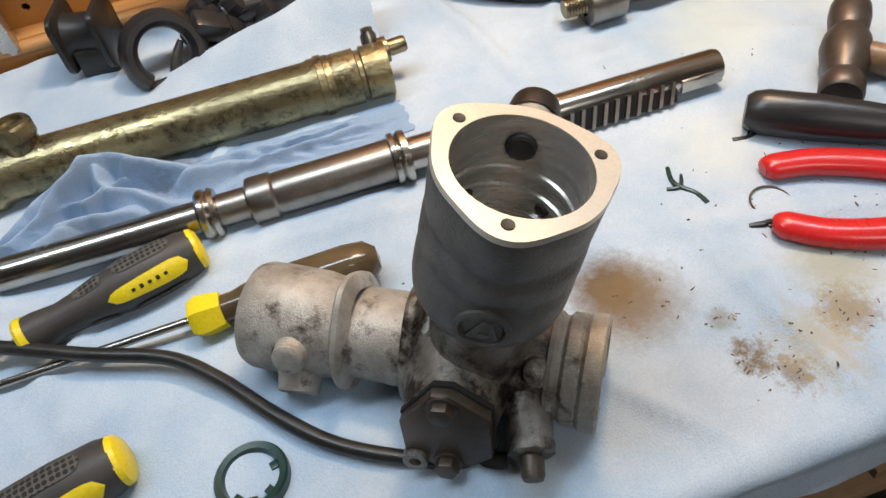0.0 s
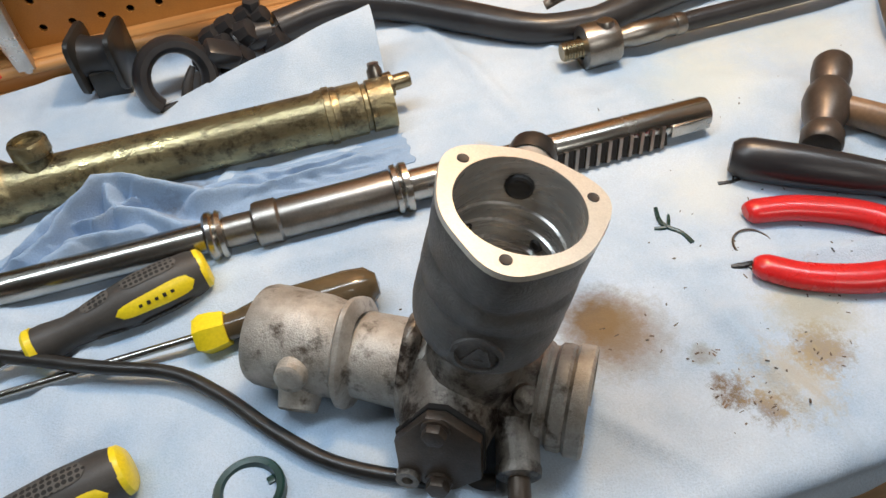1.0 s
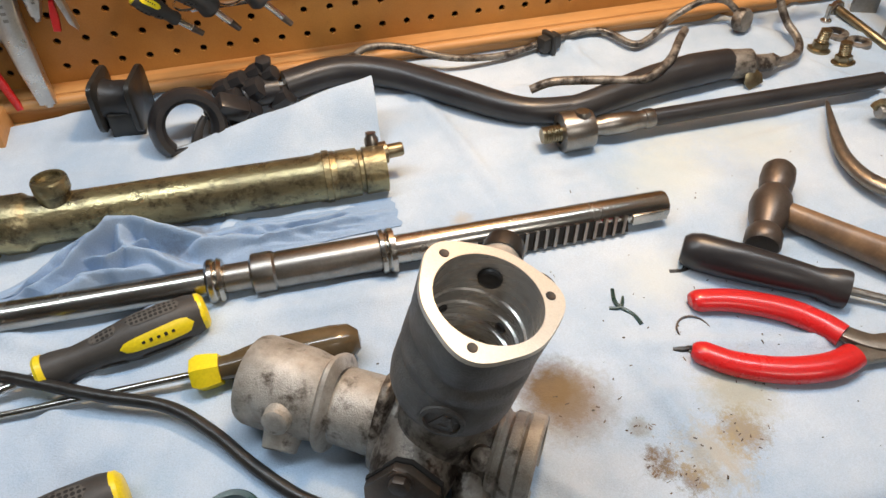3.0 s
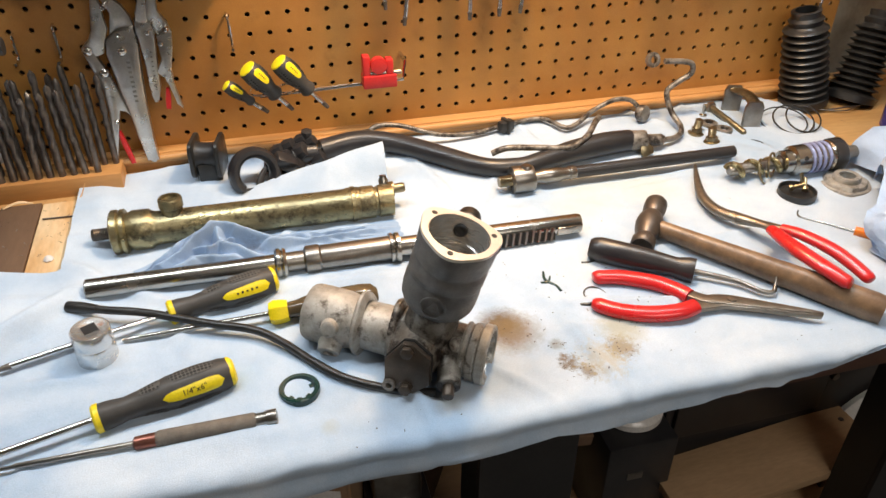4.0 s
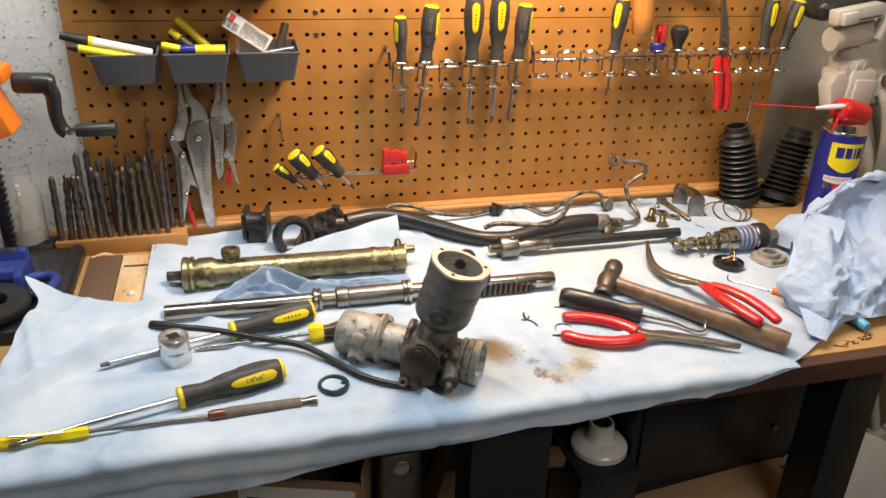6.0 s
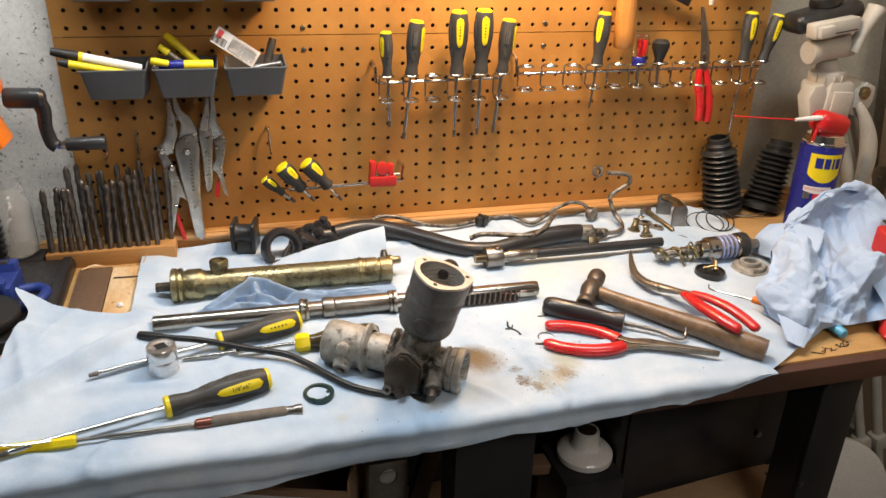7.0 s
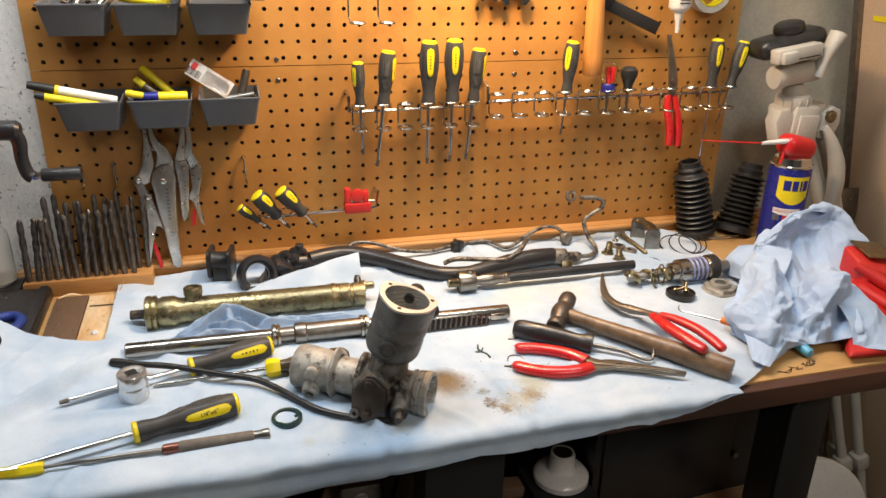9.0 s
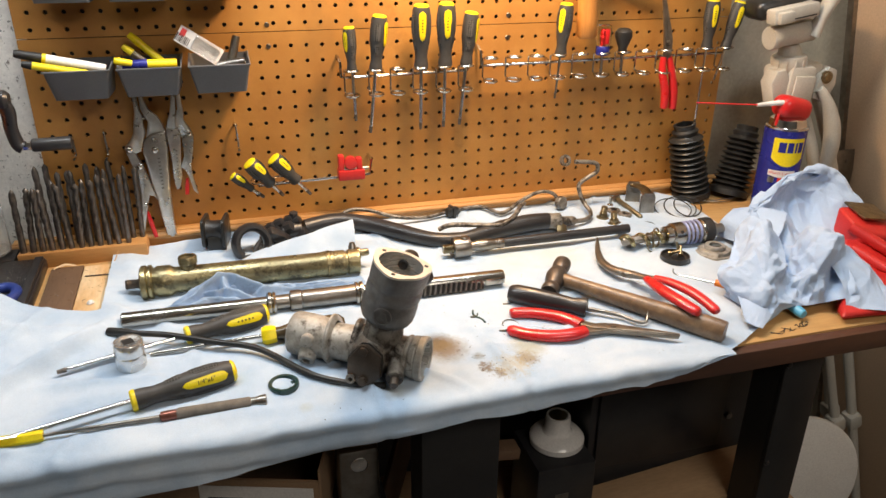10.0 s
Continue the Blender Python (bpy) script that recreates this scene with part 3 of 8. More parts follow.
def cloth_height(x, y):
    h = 0.0050 * nz(x * 6, y * 9, 3.1) + 0.0034 * nz(x * 17 + 3 * y, y * 23, 7.7) + 0.0011 * nz(x * 48, y * 52, 1.7)
    for ang, off, wl, amp in ((0.25, 0.1, 0.19, 0.0055), (-0.55, 0.3, 0.23, 0.0052), (1.25, 0.7, 0.27, 0.0060), (0.75, 0.4, 0.31, 0.0055), (1.52, 0.15, 0.12, 0.0036)):
        q = (x * math.cos(ang) + y * math.sin(ang)) / wl + off + 0.25 * nz(x * 3, y * 3, off * 9)
        h += amp * math.exp(-(((q % 1.0) - 0.5) * wl / 0.0055) ** 2) * ss(-0.1, 0.25, nz(x * 5, y * 5, 4 + off * 7))
    h += 0.0022 * math.exp(-((y + 0.215 - 0.05 * (x - 0.35) + 0.012 * nz(x * 6, 0, 9)) / 0.010) ** 2) * ss(0.12, 0.2, x)
    h += 0.003 * math.exp(-((y + 0.52 + 0.012 * nz(x * 9, 5, 2)) / 0.010) ** 2) * (0.5 + nz(x * 14, 2, 4))
    h += 0.006 * math.exp(-(((x - 0.035) * 0.7 + (y + 0.520)) / 0.011) ** 2 - ((x - 0.03) / 0.03) ** 2)
    f = max(0.0, min(1.0, (-0.3155 - x) / 0.142))
    h += 0.046 * f ** 2.3 * math.exp(-(max(0.0, -0.238 - y) / 0.085) ** 2) + 0.010 * f * math.exp(-((y + 0.285 - 0.10 * f) / 0.030) ** 2)
    h += 0.019 * math.exp(-(((x + 0.365) * -0.655 + (y + 0.352) * 0.756) / 0.013) ** 2) * ss(-0.27, -0.33, x)
    h += 0.006 * ss(-0.06, -0.015, y) * (0.5 + 0.9 * nz(x * 8, 1, 6))
    over_boards = 0.0060 * ss(-0.262, -0.292, x) * ss(-0.385, -0.355, y)
    return max(h, 0.0) + 0.0020 + over_boards


def cloth_place(u, v):
    x = -0.50 + u * 1.245
    hang = 0.020 + 0.032 * ss(0.35, -0.35, x) + 0.006 * nz(x * 6, 3, 3)
    flat = 0.540
    back = -0.016 - 0.016 * ss(-0.1, -0.3, x) - 0.006 * (0.5 + nz(x * 5, 8, 1)) - 0.03 * ss(0.70, 0.745, x)
    length = flat + back + hang + 0.012
    s = v * length
    y = back - s
    front = -0.541
    z_drop = 0.0
    if y < front:
        over = front - y
        r = 0.012
        a = min(over / r, math.pi / 2)
        y = front - r * math.sin(a)
        z_drop = r * (1 - math.cos(a)) + max(0.0, over - r * math.pi / 2)
        y -= (0.007 * nz(x * 9, 4, 8) + 0.003 * nz(x * 25, z_drop * 40, 3) + 0.003 * math.sin(z_drop * 260 + 3 * nz(x * 6, 2, 2))) * min(1, z_drop * 50) + 0.003
    if x < -0.3155:
        cut = -0.240 + 0.015 * ss(-0.42, -0.50, x)
        if y > cut + 0.0047:
            return None
        y = min(y, cut)
        q = max(0.0, cut - y)
        edge = -0.457 + 0.020 * ss(0.0, 0.04, q) - 0.018 * ss(0.04, 0.10, q) - 0.018 * ss(0.10, 0.19, q) - 0.03 * ss(0.2, 0.3, q)
        x = -0.3155 + (x + 0.3155) * (-0.3155 - edge) / 0.1845
    right = min(0.742, 0.515 + (max(y, -0.545) + 0.545) * 2.0)
    if x > 0.3:
        x = 0.3 + (x - 0.3) * (right - 0.3) / 0.445
    if z_drop > 0 and x > 0.40:
        z_drop *= max(0.02, ss(0.53, 0.40, x))
    return Vector((x, y, zb(max(y, front)) + cloth_height(x, max(y, front)) * (1 - 0.6 * min(1, z_drop * 60)) - z_drop))


solo("shop_towel_sheet", sheet(249, 124, cloth_place, 0.0006), M_CLOTH, "pale blue paper shop towel spread over the bench, stained with oil", "shop towel", smooth=70)


def flap_place(u, v):
    """The towel under the ram: flat in front, raised to a peak behind it."""
    x = -0.205 + u * 0.272
    base_y = -0.245 + 0.012 * nz(x * 12, 1, 5)
    rise = ss(0.50, 1.0, v)
    peak = 0.047 * max(0.0, (x + 0.125) / 0.19) + 0.003 * nz(x * 20, 4, 9)
    y = base_y + v * 0.134
    return Vector((x + 0.004 * rise, y, zb(y) + 0.0035 + 0.003 * nz(x * 25, y * 30, 2) * (1 - rise) + peak * rise))


solo("folded_towel", sheet(60, 36, flap_place, 0.0006), M_CLOTH, "folded pale blue paper towel raised behind the steering ram", "paper towel", smooth=70)


def spline_net(net, u, v):
    """A smooth surface over a small net of corners."""
    def curve(pts, t):
        n = len(pts) - 1
        i = min(int(t * n), n - 1)
        f = t * n - i
        p0, p1, p2, p3 = pts[max(i - 1, 0)], pts[i], pts[i + 1], pts[min(i + 2, n)]
        return 0.5 * (2 * p1 + (p2 - p0) * f + (2 * p0 - 5 * p1 + 4 * p2 - p3) * f * f + (3 * p1 - p0 - 3 * p2 + p3) * f ** 3)
    return curve([curve([Vector(p) for p in row], u) for row in net], v)


def crease(x, y, seed, lines=4):
    """Crumpled paper: flat facets that meet in sharp ridges and valleys, about -1 to 1."""
    h = 0.0
    for k in range(lines):
        a = 2.4 * k + 1.7 * seed
        q = (x * math.cos(a) + y * math.sin(a)) * (1.0 + 0.22 * k) + 0.55 * nz(x * 0.8 + k, y * 0.8 - k, seed) + 0.31 * k
        h += (abs((q % 1.0) - 0.5) * 4 - 1) / (1.0 + 0.45 * k) * (0.35 + 0.65 * ss(-0.2, 0.3, nz(x * 0.55, y * 0.55, seed + 3.1 * k)))
    return h / 1.7


def facets(x, y, seed):
    """Crushed paper: a skew net of random heights joined by flat triangles, -1 to 1."""
    x, y = x + 0.42 * y + 0.30 * nz(x * 0.6, y * 0.6, seed), y - 0.25 * x + 0.30 * nz(x * 0.6 + 7, y * 0.6, seed)
    i, j = math.floor(x), math.floor(y)
    f, g = x - i, y - j

    def at(a, b):
        return 2 * ((math.sin(a * 127.1 + b * 311.7 + seed * 74.7) * 43758.5) % 1.0) - 1
    a, b, c, d = at(i, j), at(i + 1, j), at(i, j + 1), at(i + 1, j + 1)
    if (math.sin(i * 12.9 + j * 78.2 + seed) * 9758.5) % 1.0 < 0.5:
        return a + (b - a) * f + (d - b) * g if f > g else a + (c - a) * g + (d - c) * f
    return a + (b - a) * f + (c - a) * g if f + g < 1 else d + (c - d) * (1 - f) + (b - d) * (1 - g)


def folded(net, amount, pitch, seed, n=84, teeth=False):
    """A sheet of paper laid over a net, pressed into creases of that height, pitch metres apart."""
    def place(u, v):
        p = spline_net(net, u, v)
        e = 1e-3
        du, dv = spline_net(net, min(1, u + e), v) - spline_net(net, max(0, u - e), v), spline_net(net, u, min(1, v + e)) - spline_net(net, u, max(0, v - e))
        nrm = du.cross(dv)
        if nrm.length > 1e-9:
            nrm.normalize()
        if nrm.z < 0:
            nrm = -nrm
        w = min(1.0, 5 * min(u, 1 - u) + 0.45, 5 * min(v, 1 - v) + 0.45)
        x, y = u * 0.24 / pitch, v * 0.19 / pitch
        q = p + nrm * (amount * w * (0.75 * facets(x, y, seed) + 0.28 * facets(x * 2.4, y * 2.4, seed + 5) + 0.10 * facets(x * 5.5, y * 5.5, seed + 8) + 0.22 * crease(x * 0.5, y * 0.5, seed)))
        if teeth and v > 0.985:
            q = q + Vector((0, -0.002, 0)) * (round(u * n) % 2)
        q.z = max(q.z, zb(q.y) + 0.0025)
        return q
    return sheet(n, n, place, 0.0006)


RAG_FOLDS = (([(0.02, -0.70, 0.008), (0.14, -0.10, 0.020), (0.29, 0.45, 0.043), (0.38, 0.30, 0.037), (0.50, -0.10, 0.022), (0.64, -0.25, 0.011), (1.0, 0.0, 0.005)], 0.21),
             ([(0.10, -0.80, 0.012), (0.22, -0.38, 0.023), (0.36, -0.50, 0.014)], 0.17), ([(0.30, 0.40, 0.038), (0.33, -0.10, 0.025), (0.45, -0.60, 0.013)], 0.15),
             ([(0.04, -0.15, 0.008), (0.16, 0.40, 0.022), (0.28, 0.55, 0.036)], 0.17), ([(0.50, 0.05, 0.017), (0.62, 0.25, 0.011), (0.84, 0.30, 0.006)], 0.20), ([(0.20, 0.05, 0.019), (0.27, -0.15, 0.025), (0.36, 0.05, 0.024)], 0.11))


def rag_place(u, v):
    """A long rag gathered in rounded folds: a tall crest against the ram, lower ones before it, and a thin tail."""
    half = 0.034 * ss(-0.02, 0.20, u) * (1 - 0.62 * ss(0.50, 0.72, u)) + 0.005
    mid = -0.257 + 0.014 * ss(0.1, 0.35, u) + 0.004 * ss(0.6, 1.0, u)
    w = (v - 0.5) * 2
    z = 0.0
    for line, width in RAG_FOLDS:
        for (u0, w0, h0), (u1, w1, h1) in zip(line, line[1:]):
            px, py, ex, ey = (u - u0) * 4.5, w + 0.13 * nz(u * 11, w * 2, h0 * 90) - w0, (u1 - u0) * 4.5, w1 - w0
            f = max(0.0, min(1.0, (px * ex + py * ey) / (ex * ex + ey * ey)))
            d = math.hypot(px - f * ex, py - f * ey) / width
            z = max(z, (h0 + (h1 - h0) * f) * (math.exp(-d ** 1.8) + 0.22 * math.exp(-(d / 2.6) ** 2)) / 1.22)
    z += 0.0016 * crease(u * 14, w * 3.0, 8.0, 3)
    rim = min(1.0, (1 - abs(w)) * 4, u * 12, (1 - u) * 8)
    y = mid + w * half
    return Vector((-0.240 + u * 0.305 + 0.005 * nz(u * 6, v * 5, 2), y - 0.30 * max(0.0, z), zb(y) + 0.004 + max(0.0, z) * max(0.10, rim)))


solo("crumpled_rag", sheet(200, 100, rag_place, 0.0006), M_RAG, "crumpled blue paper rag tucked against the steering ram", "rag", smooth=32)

heap = thing("balled_towel", (0.80, -0.34, zb(-0.34)), "crumpled blue paper towel heaped on the bench corner", "paper towel")
HOOD = [[(0.70, -0.36, 0.985), (0.75, -0.372, 0.992), (0.79, -0.372, 0.990), (0.82, -0.376, 0.985), (0.848, -0.392, 0.970)],
        [(0.715, -0.30, 1.010), (0.765, -0.285, 1.025), (0.815, -0.272, 1.030), (0.860, -0.290, 1.025), (0.885, -0.350, 1.000)],
        [(0.728, -0.274, 1.028), (0.775, -0.260, 1.052), (0.825, -0.255, 1.068), (0.885, -0.262, 1.062), (0.922, -0.312, 1.026)],
        [(0.738, -0.266, 1.034), (0.788, -0.250, 1.074), (0.850, -0.248, 1.093), (0.912, -0.256, 1.082), (0.938, -0.305, 1.040)],
        [(0.745, -0.225, 0.985), (0.790, -0.205, 1.000), (0.860, -0.195, 1.000), (0.920, -0.205, 1.000), (0.940, -0.265, 0.990)]]
WING = [[(0.706, -0.228, 0.976), (0.704, -0.300, 0.992), (0.725, -0.345, 1.000)],
        [(0.704, -0.236, 1.008), (0.722, -0.292, 1.016), (0.752, -0.332, 1.022)],
        [(0.718, -0.246, 1.034), (0.745, -0.272, 1.044), (0.785, -0.300, 1.040)]]
CRUSH = [[(0.590, -0.420, 0.972), (0.600, -0.492, 0.974), (0.655, -0.484, 0.972), (0.700, -0.490, 0.976), (0.760, -0.498, 0.985)],
         [(0.588, -0.400, 1.000), (0.616, -0.466, 1.012), (0.668, -0.452, 1.000), (0.712, -0.466, 1.016), (0.766, -0.470, 1.018)],
         [(0.615, -0.378, 1.014), (0.650, -0.420, 1.040), (0.700, -0.402, 1.002), (0.736, -0.424, 1.044), (0.790, -0.425, 1.032)],
         [(0.655, -0.338, 1.030), (0.690, -0.362, 1.056), (0.735, -0.362, 1.014), (0.770, -0.380, 1.044), (0.812, -0.388, 1.015)],
         [(0.690, -0.300, 0.985), (0.720, -0.320, 1.000), (0.760, -0.340, 0.990), (0.800, -0.345, 0.990), (0.840, -0.368, 0.980)]]
TAIL = [[(0.735, -0.440, 1.034), (0.790, -0.420, 1.034), (0.842, -0.396, 1.000)],
        [(0.742, -0.482, 1.006), (0.796, -0.474, 1.008), (0.842, -0.448, 0.990)],
        [(0.735, -0.508, 0.974), (0.785, -0.532, 0.974), (0.815, -0.538, 0.972)]]
POINT = [[(0.598, -0.420, 0.980), (0.622, -0.450, 0.990), (0.648, -0.470, 0.980)],
         [(0.584, -0.455, 0.988), (0.602, -0.478, 0.988), (0.622, -0.492, 0.976)],
         [(0.565, -0.503, 0.974), (0.572, -0.515, 0.972), (0.580, -0.522, 0.970)]]
for net, amount, pitch, seed, n, teeth, label in ((HOOD, 0.0170, 0.050, 2.0, 130, False, "tall hooded fold"), (WING, 0.0030, 0.08, 5.0, 50, False, "smooth side flap"),
                                                  (CRUSH, 0.0270, 0.048, 7.0, 150, False, "tightly crushed folds"), (TAIL, 0.0085, 0.07, 3.0, 60, True, "serrated loose corner"), (POINT, 0.0035, 0.07, 6.0, 36, False, "pointed loose corner")):
    part("fold", folded(net, amount, pitch, seed, n, teeth), M_HEAP, heap, label, False, 16)


# ---------- steering gear housing ----------
def strip(points, widths, n=5):
    """Outline of a bent bar in a plane, from its centre line and widths."""
    path = smooth_path([(x, y, 0) for x, y in points], n)
    left, right = [], []
    for i, p in enumerate(path):
        d = (path[min(i + 1, len(path) - 1)] - path[max(i - 1, 0)]).normalized()
        f = i / (len(path) - 1) * (len(widths) - 1)
        j = min(int(f), len(widths) - 2)
        w = (widths[j] + (widths[j + 1] - widths[j]) * (f - j)) / 2
        left.append((p.x - d.y * w, p.y + d.x * w))
        right.append((p.x + d.y * w, p.y - d.x * w))
    return left + right[::-1]


WALL = pose(0, 0, 0, 90, 0, 0)


def on_wall(outline, thick, y, bevel=0.0):
    return prism(outline, thick, Matrix.Translation((0, y, 0)) @ WALL, bevel)


def housing():
    h = thing("steering_gear_housing", (0.03, -0.45, zb(-0.45)), "dirty cast aluminium steering gear housing with open machined top", "gear housing")
    up = Vector((0.246, -0.112, 0.963)).normalized()
    top = Vector((0.0712, -0.4738, 1.1135))
    zero = (Vector((0.0565, -0.4467, 1.1203)) - top)
    ax = (zero - up * zero.dot(up)).normalized()
    ay = up.cross(ax)
    m = Matrix(((ax.x, ay.x, up.x, top.x), (ax.y, ay.y, up.y, top.y), (ax.z, ay.z, up.z, top.z), (0, 0, 0, 1)))

    def lobes(a, z):
        k = 0.5 + 0.5 * math.cos(3 * a)
        return 1 + 0.165 * k ** 2.6 * ss(-0.056, -0.010, z)

    part("tower", lathe([(0.0342, -0.0025), (0.0345, -0.004), (0.0340, -0.024), (0.0322, -0.0275), (0.0326, -0.030), (0.0344, -0.033), (0.0347, -0.042), (0.0334, -0.0445), (0.0336, -0.047), (0.0348, -0.051), (0.0349, -0.064),
                         (0.0340, -0.071), (0.0315, -0.0765), (0.026, -0.081), (0.0225, -0.085), (0.0215, -0.110)], m, 60, False, lobes), M_CASTDARK, h, "dark grey sand-cast tower")
    part("top_face", lathe([(0.0280, 0.0002), (0.0342, 0), (0.0347, -0.0025), (0.0280, -0.0030)], m, 72, True, lambda a, z: 1.0 if z > 0.0001 or z < -0.0028 else lobes(a, 0)), M_MACH, h, "bright machined top flange")
    part("bore", lathe([(0.0280, -0.0002), (0.0277, -0.0014), (0.0277, -0.026), (0.0266, -0.0268), (0.0266, -0.031), (0.0272, -0.0318), (0.0272, -0.036), (0.0260, -0.0368), (0.0260, -0.040), (0.0268, -0.041), (0.0268, -0.047), (0.0250, -0.048), (0.0250, -0.060),
                        (0.0225, -0.061), (0.0225, -0.072), (0.012, -0.073), (0.0, -0.076)], m, 48), M_BORE, h, "turned grey bore")
    for k in range(3):
        a = 2 * math.pi * k / 3
        part("bolt_hole", lathe([(0.0, 0.0004), (0.0021, 0.0005), (0.0026, 0.0006), (0.0028, -0.001)], m @ Matrix.Translation((0.0325 * math.cos(a), 0.0325 * math.sin(a), 0)), 14), M_INK, h, "dark threaded hole")
    for a, z, r in ((-56, -0.0145, 0.0052), (-92, -0.042, 0.0026), (-12, -0.040, 0.0026), (-30, -0.066, 0.0040)):
        q = m @ pose(0, 0, 0, 0, 0, a) @ Matrix.Translation((0.0262, 0, z)) @ pose(0, 0, 0, 0, -90, 0)
        part("oil_port", lathe([(0.0, 0.0008), (r * 0.8, 0.0009), (r, 0.0016), (r * 1.25, 0.0010), (r * 1.3, -0.001)], q, 14), M_INK, h, "dark drilled port")
    # emblem low on the tower, towards the front
    facing = Vector((-0.46, -0.88, 0))
    front = (facing - up * facing.dot(up)).normalized()
    side = up.cross(front)
    c = top - up * 0.0595 + front * 0.0340
    e = Matrix(((side.x, up.x, front.x, c.x), (side.y, up.y, front.y, c.y), (side.z, up.z, front.z, c.z), (0, 0, 0, 1)))
    part("emblem", join(lathe([(0.0118, -0.003), (0.0118, 0.0016), (0.0098, 0.0020), (0.0098, -0.003)], e, 28, True), box(0.003, 0.013, 0.003, e @ pose(-0.002, 0, 0, 0, 0, -25)), box(0.003, 0.011, 0.003, e @ pose(0.004, 0, 0, 0, 0, 20)), box(0.010, 0.0025, 0.003, e @ pose(0.001, -0.004, 0, 0, 0, 5))), M_CASTDARK, h, "raised round casting mark")
    # main barrel
    left, right = Vector((-0.059, -0.393, 0.9925)), Vector((0.0945, -0.4925, 0.9850))
    b = axis(left, right) @ Matrix.Diagonal((1, 1, 0.95, 1))
    d = (right - left).normalized()
    part("valve_barrel", lathe([(0, 0), (0.0235, 0), (0.0275, 0.002), (0.0290, 0.006), (0.0292, 0.014), (0.0288, 0.040), (0.0270, 0.050), (0.0265, 0.060)], b, 44), M_CAST, h, "grey cast end barrel")
    part("collar", lathe([(0.0265, 0.0565), (0.0298, 0.0580), (0.0312, 0.0592), (0.0312, 0.0620), (0.0298, 0.0635), (0.024, 0.066)], b, 48, True, lambda a, z: 1 + 0.20 * max(0, math.cos(a - 1.57)) ** 10 + 0.05 * max(0, math.cos(a + 0.6)) ** 8), M_CAST, h, "thin cast collar with a pointed lug")
    part("neck", lathe([(0.024, 0.06), (0.0243, 0.075), (0.0250, 0.100)], b, 36), M_CAST, h, "pale grey cast neck")
    part("joint_flange", lathe([(0.0245, 0.096), (0.0315, 0.0965), (0.0325, 0.0985), (0.0325, 0.1015), (0.0315, 0.103), (0.026, 0.105)], b, 48, True, lambda a, z: 1 + 0.20 * max(0, math.cos(a - 1.57)) ** 10 + 0.12 * max(0, math.cos(a + 0.9)) ** 8 + 0.010 * math.sin(23 * a)), M_GRIME, h, "greasy flange with ragged gasket")
    part("centre_body", lathe([(0.028, 0.102), (0.0300, 0.108), (0.0300, 0.128), (0.0285, 0.142), (0.0250, 0.152), (0.0238, 0.166), (0.0245, 0.172)], b, 40), M_GRIME, h, "oily brown-grey centre body")
    part("ring_flange", lathe([(0.0225, 0.168), (0.0270, 0.169), (0.0274, 0.1715), (0.0256, 0.1735), (0.0256, 0.1755), (0.0278, 0.1775), (0.0280, 0.1835), (0.0268, 0.1850), (0.0290, 0.1870), (0.0292, 0.1945), (0.0280, 0.1960), (0.0238, 0.1960), (0.0232, 0.1935), (0.0228, 0.165)], b, 48, True), M_CAST, h, "grey grooved ring with machined lip")
    part("inner_bore", lathe([(0.0236, 0.1945), (0.0224, 0.190), (0.0216, 0.150), (0.012, 0.149), (0.0, 0.148)], b, 36), M_BORE, h, "oily bright inner bore")
    # throat between barrel and tower, with the ribs that carry it
    foot = left + d * 0.124 + Vector((0, 0, 0.004))
    part("throat", lathe([(0.029, 0.0), (0.0285, 0.014), (0.0265, 0.028), (0.0250, 0.038), (0.0250, 0.046)], axis(foot, top - up * 0.060), 36, False, lambda a, z: 1 + 0.07 * math.cos(2 * a)), M_GRIME, h, "greasy cast throat")
    part("rib", prism([(-0.020, -0.006), (0.000, 0.030), (0.010, 0.030), (0.016, -0.006)], 0.007, Matrix.Translation(left + d * 0.112 + Vector((-0.010, -0.016, 0.014))) @ pose(0, 0, 0, 62, 0, -33), 0.002), M_GRIME, h, "slanting cast rib")
    # cover plate with its bolts
    n = Vector((-0.45, -0.88, 0.14)).normalized()
    c0 = Vector((0.0165, -0.500, 0.9950))
    wide = Vector((0.89, -0.455, 0)).normalized()
    tall = n.cross(wide).normalized()
    cm = Matrix(((wide.x, tall.x, n.x, c0.x), (wide.y, tall.y, n.y, c0.y), (wide.z, tall.z, n.z, c0.z), (0, 0, 0, 1)))
    if tall.z < 0:
        cm = cm @ pose(0, 0, 0, 0, 0, 180)
    part("cover_boss", lathe([(0.030, -0.034), (0.0250, -0.020), (0.0225, -0.010), (0.0215, -0.004)], cm, 24), M_GRIME, h, "oily boss behind the cover")
    hexagon = [(-0.004, 0.0262), (0.005, 0.0262), (0.0212, 0.0125), (0.0205, -0.0150), (0.006, -0.0268), (-0.006, -0.0268), (-0.0212, -0.0160), (-0.0212, 0.0060)]
    part("gasket", prism([(x * 1.04, y * 1.03) for x, y in hexagon], 0.003, cm @ Matrix.Translation((0, 0, -0.0045)), 0.0004), M_MATTBLACK, h, "dark oily gasket")
    cover = part("cover_plate", prism(hexagon, 0.006, cm, 0.0010), M_RUST, h, "rusty brown hexagonal cover plate")
    for k, (x, y) in enumerate(((0.0005, 0.0195), (-0.001, -0.0205))):
        q = cm @ Matrix.Translation((x, y, 0.0030))
        part("bolt", join(lathe([(0.0070, 0.0), (0.0070, 0.0014), (0.005, 0.0016)], q, 20), hexbar(0.0060, 0.0052, q @ Matrix.Translation((0, 0, 0.0038)))), M_RUST, cover, "rusty hex bolt")
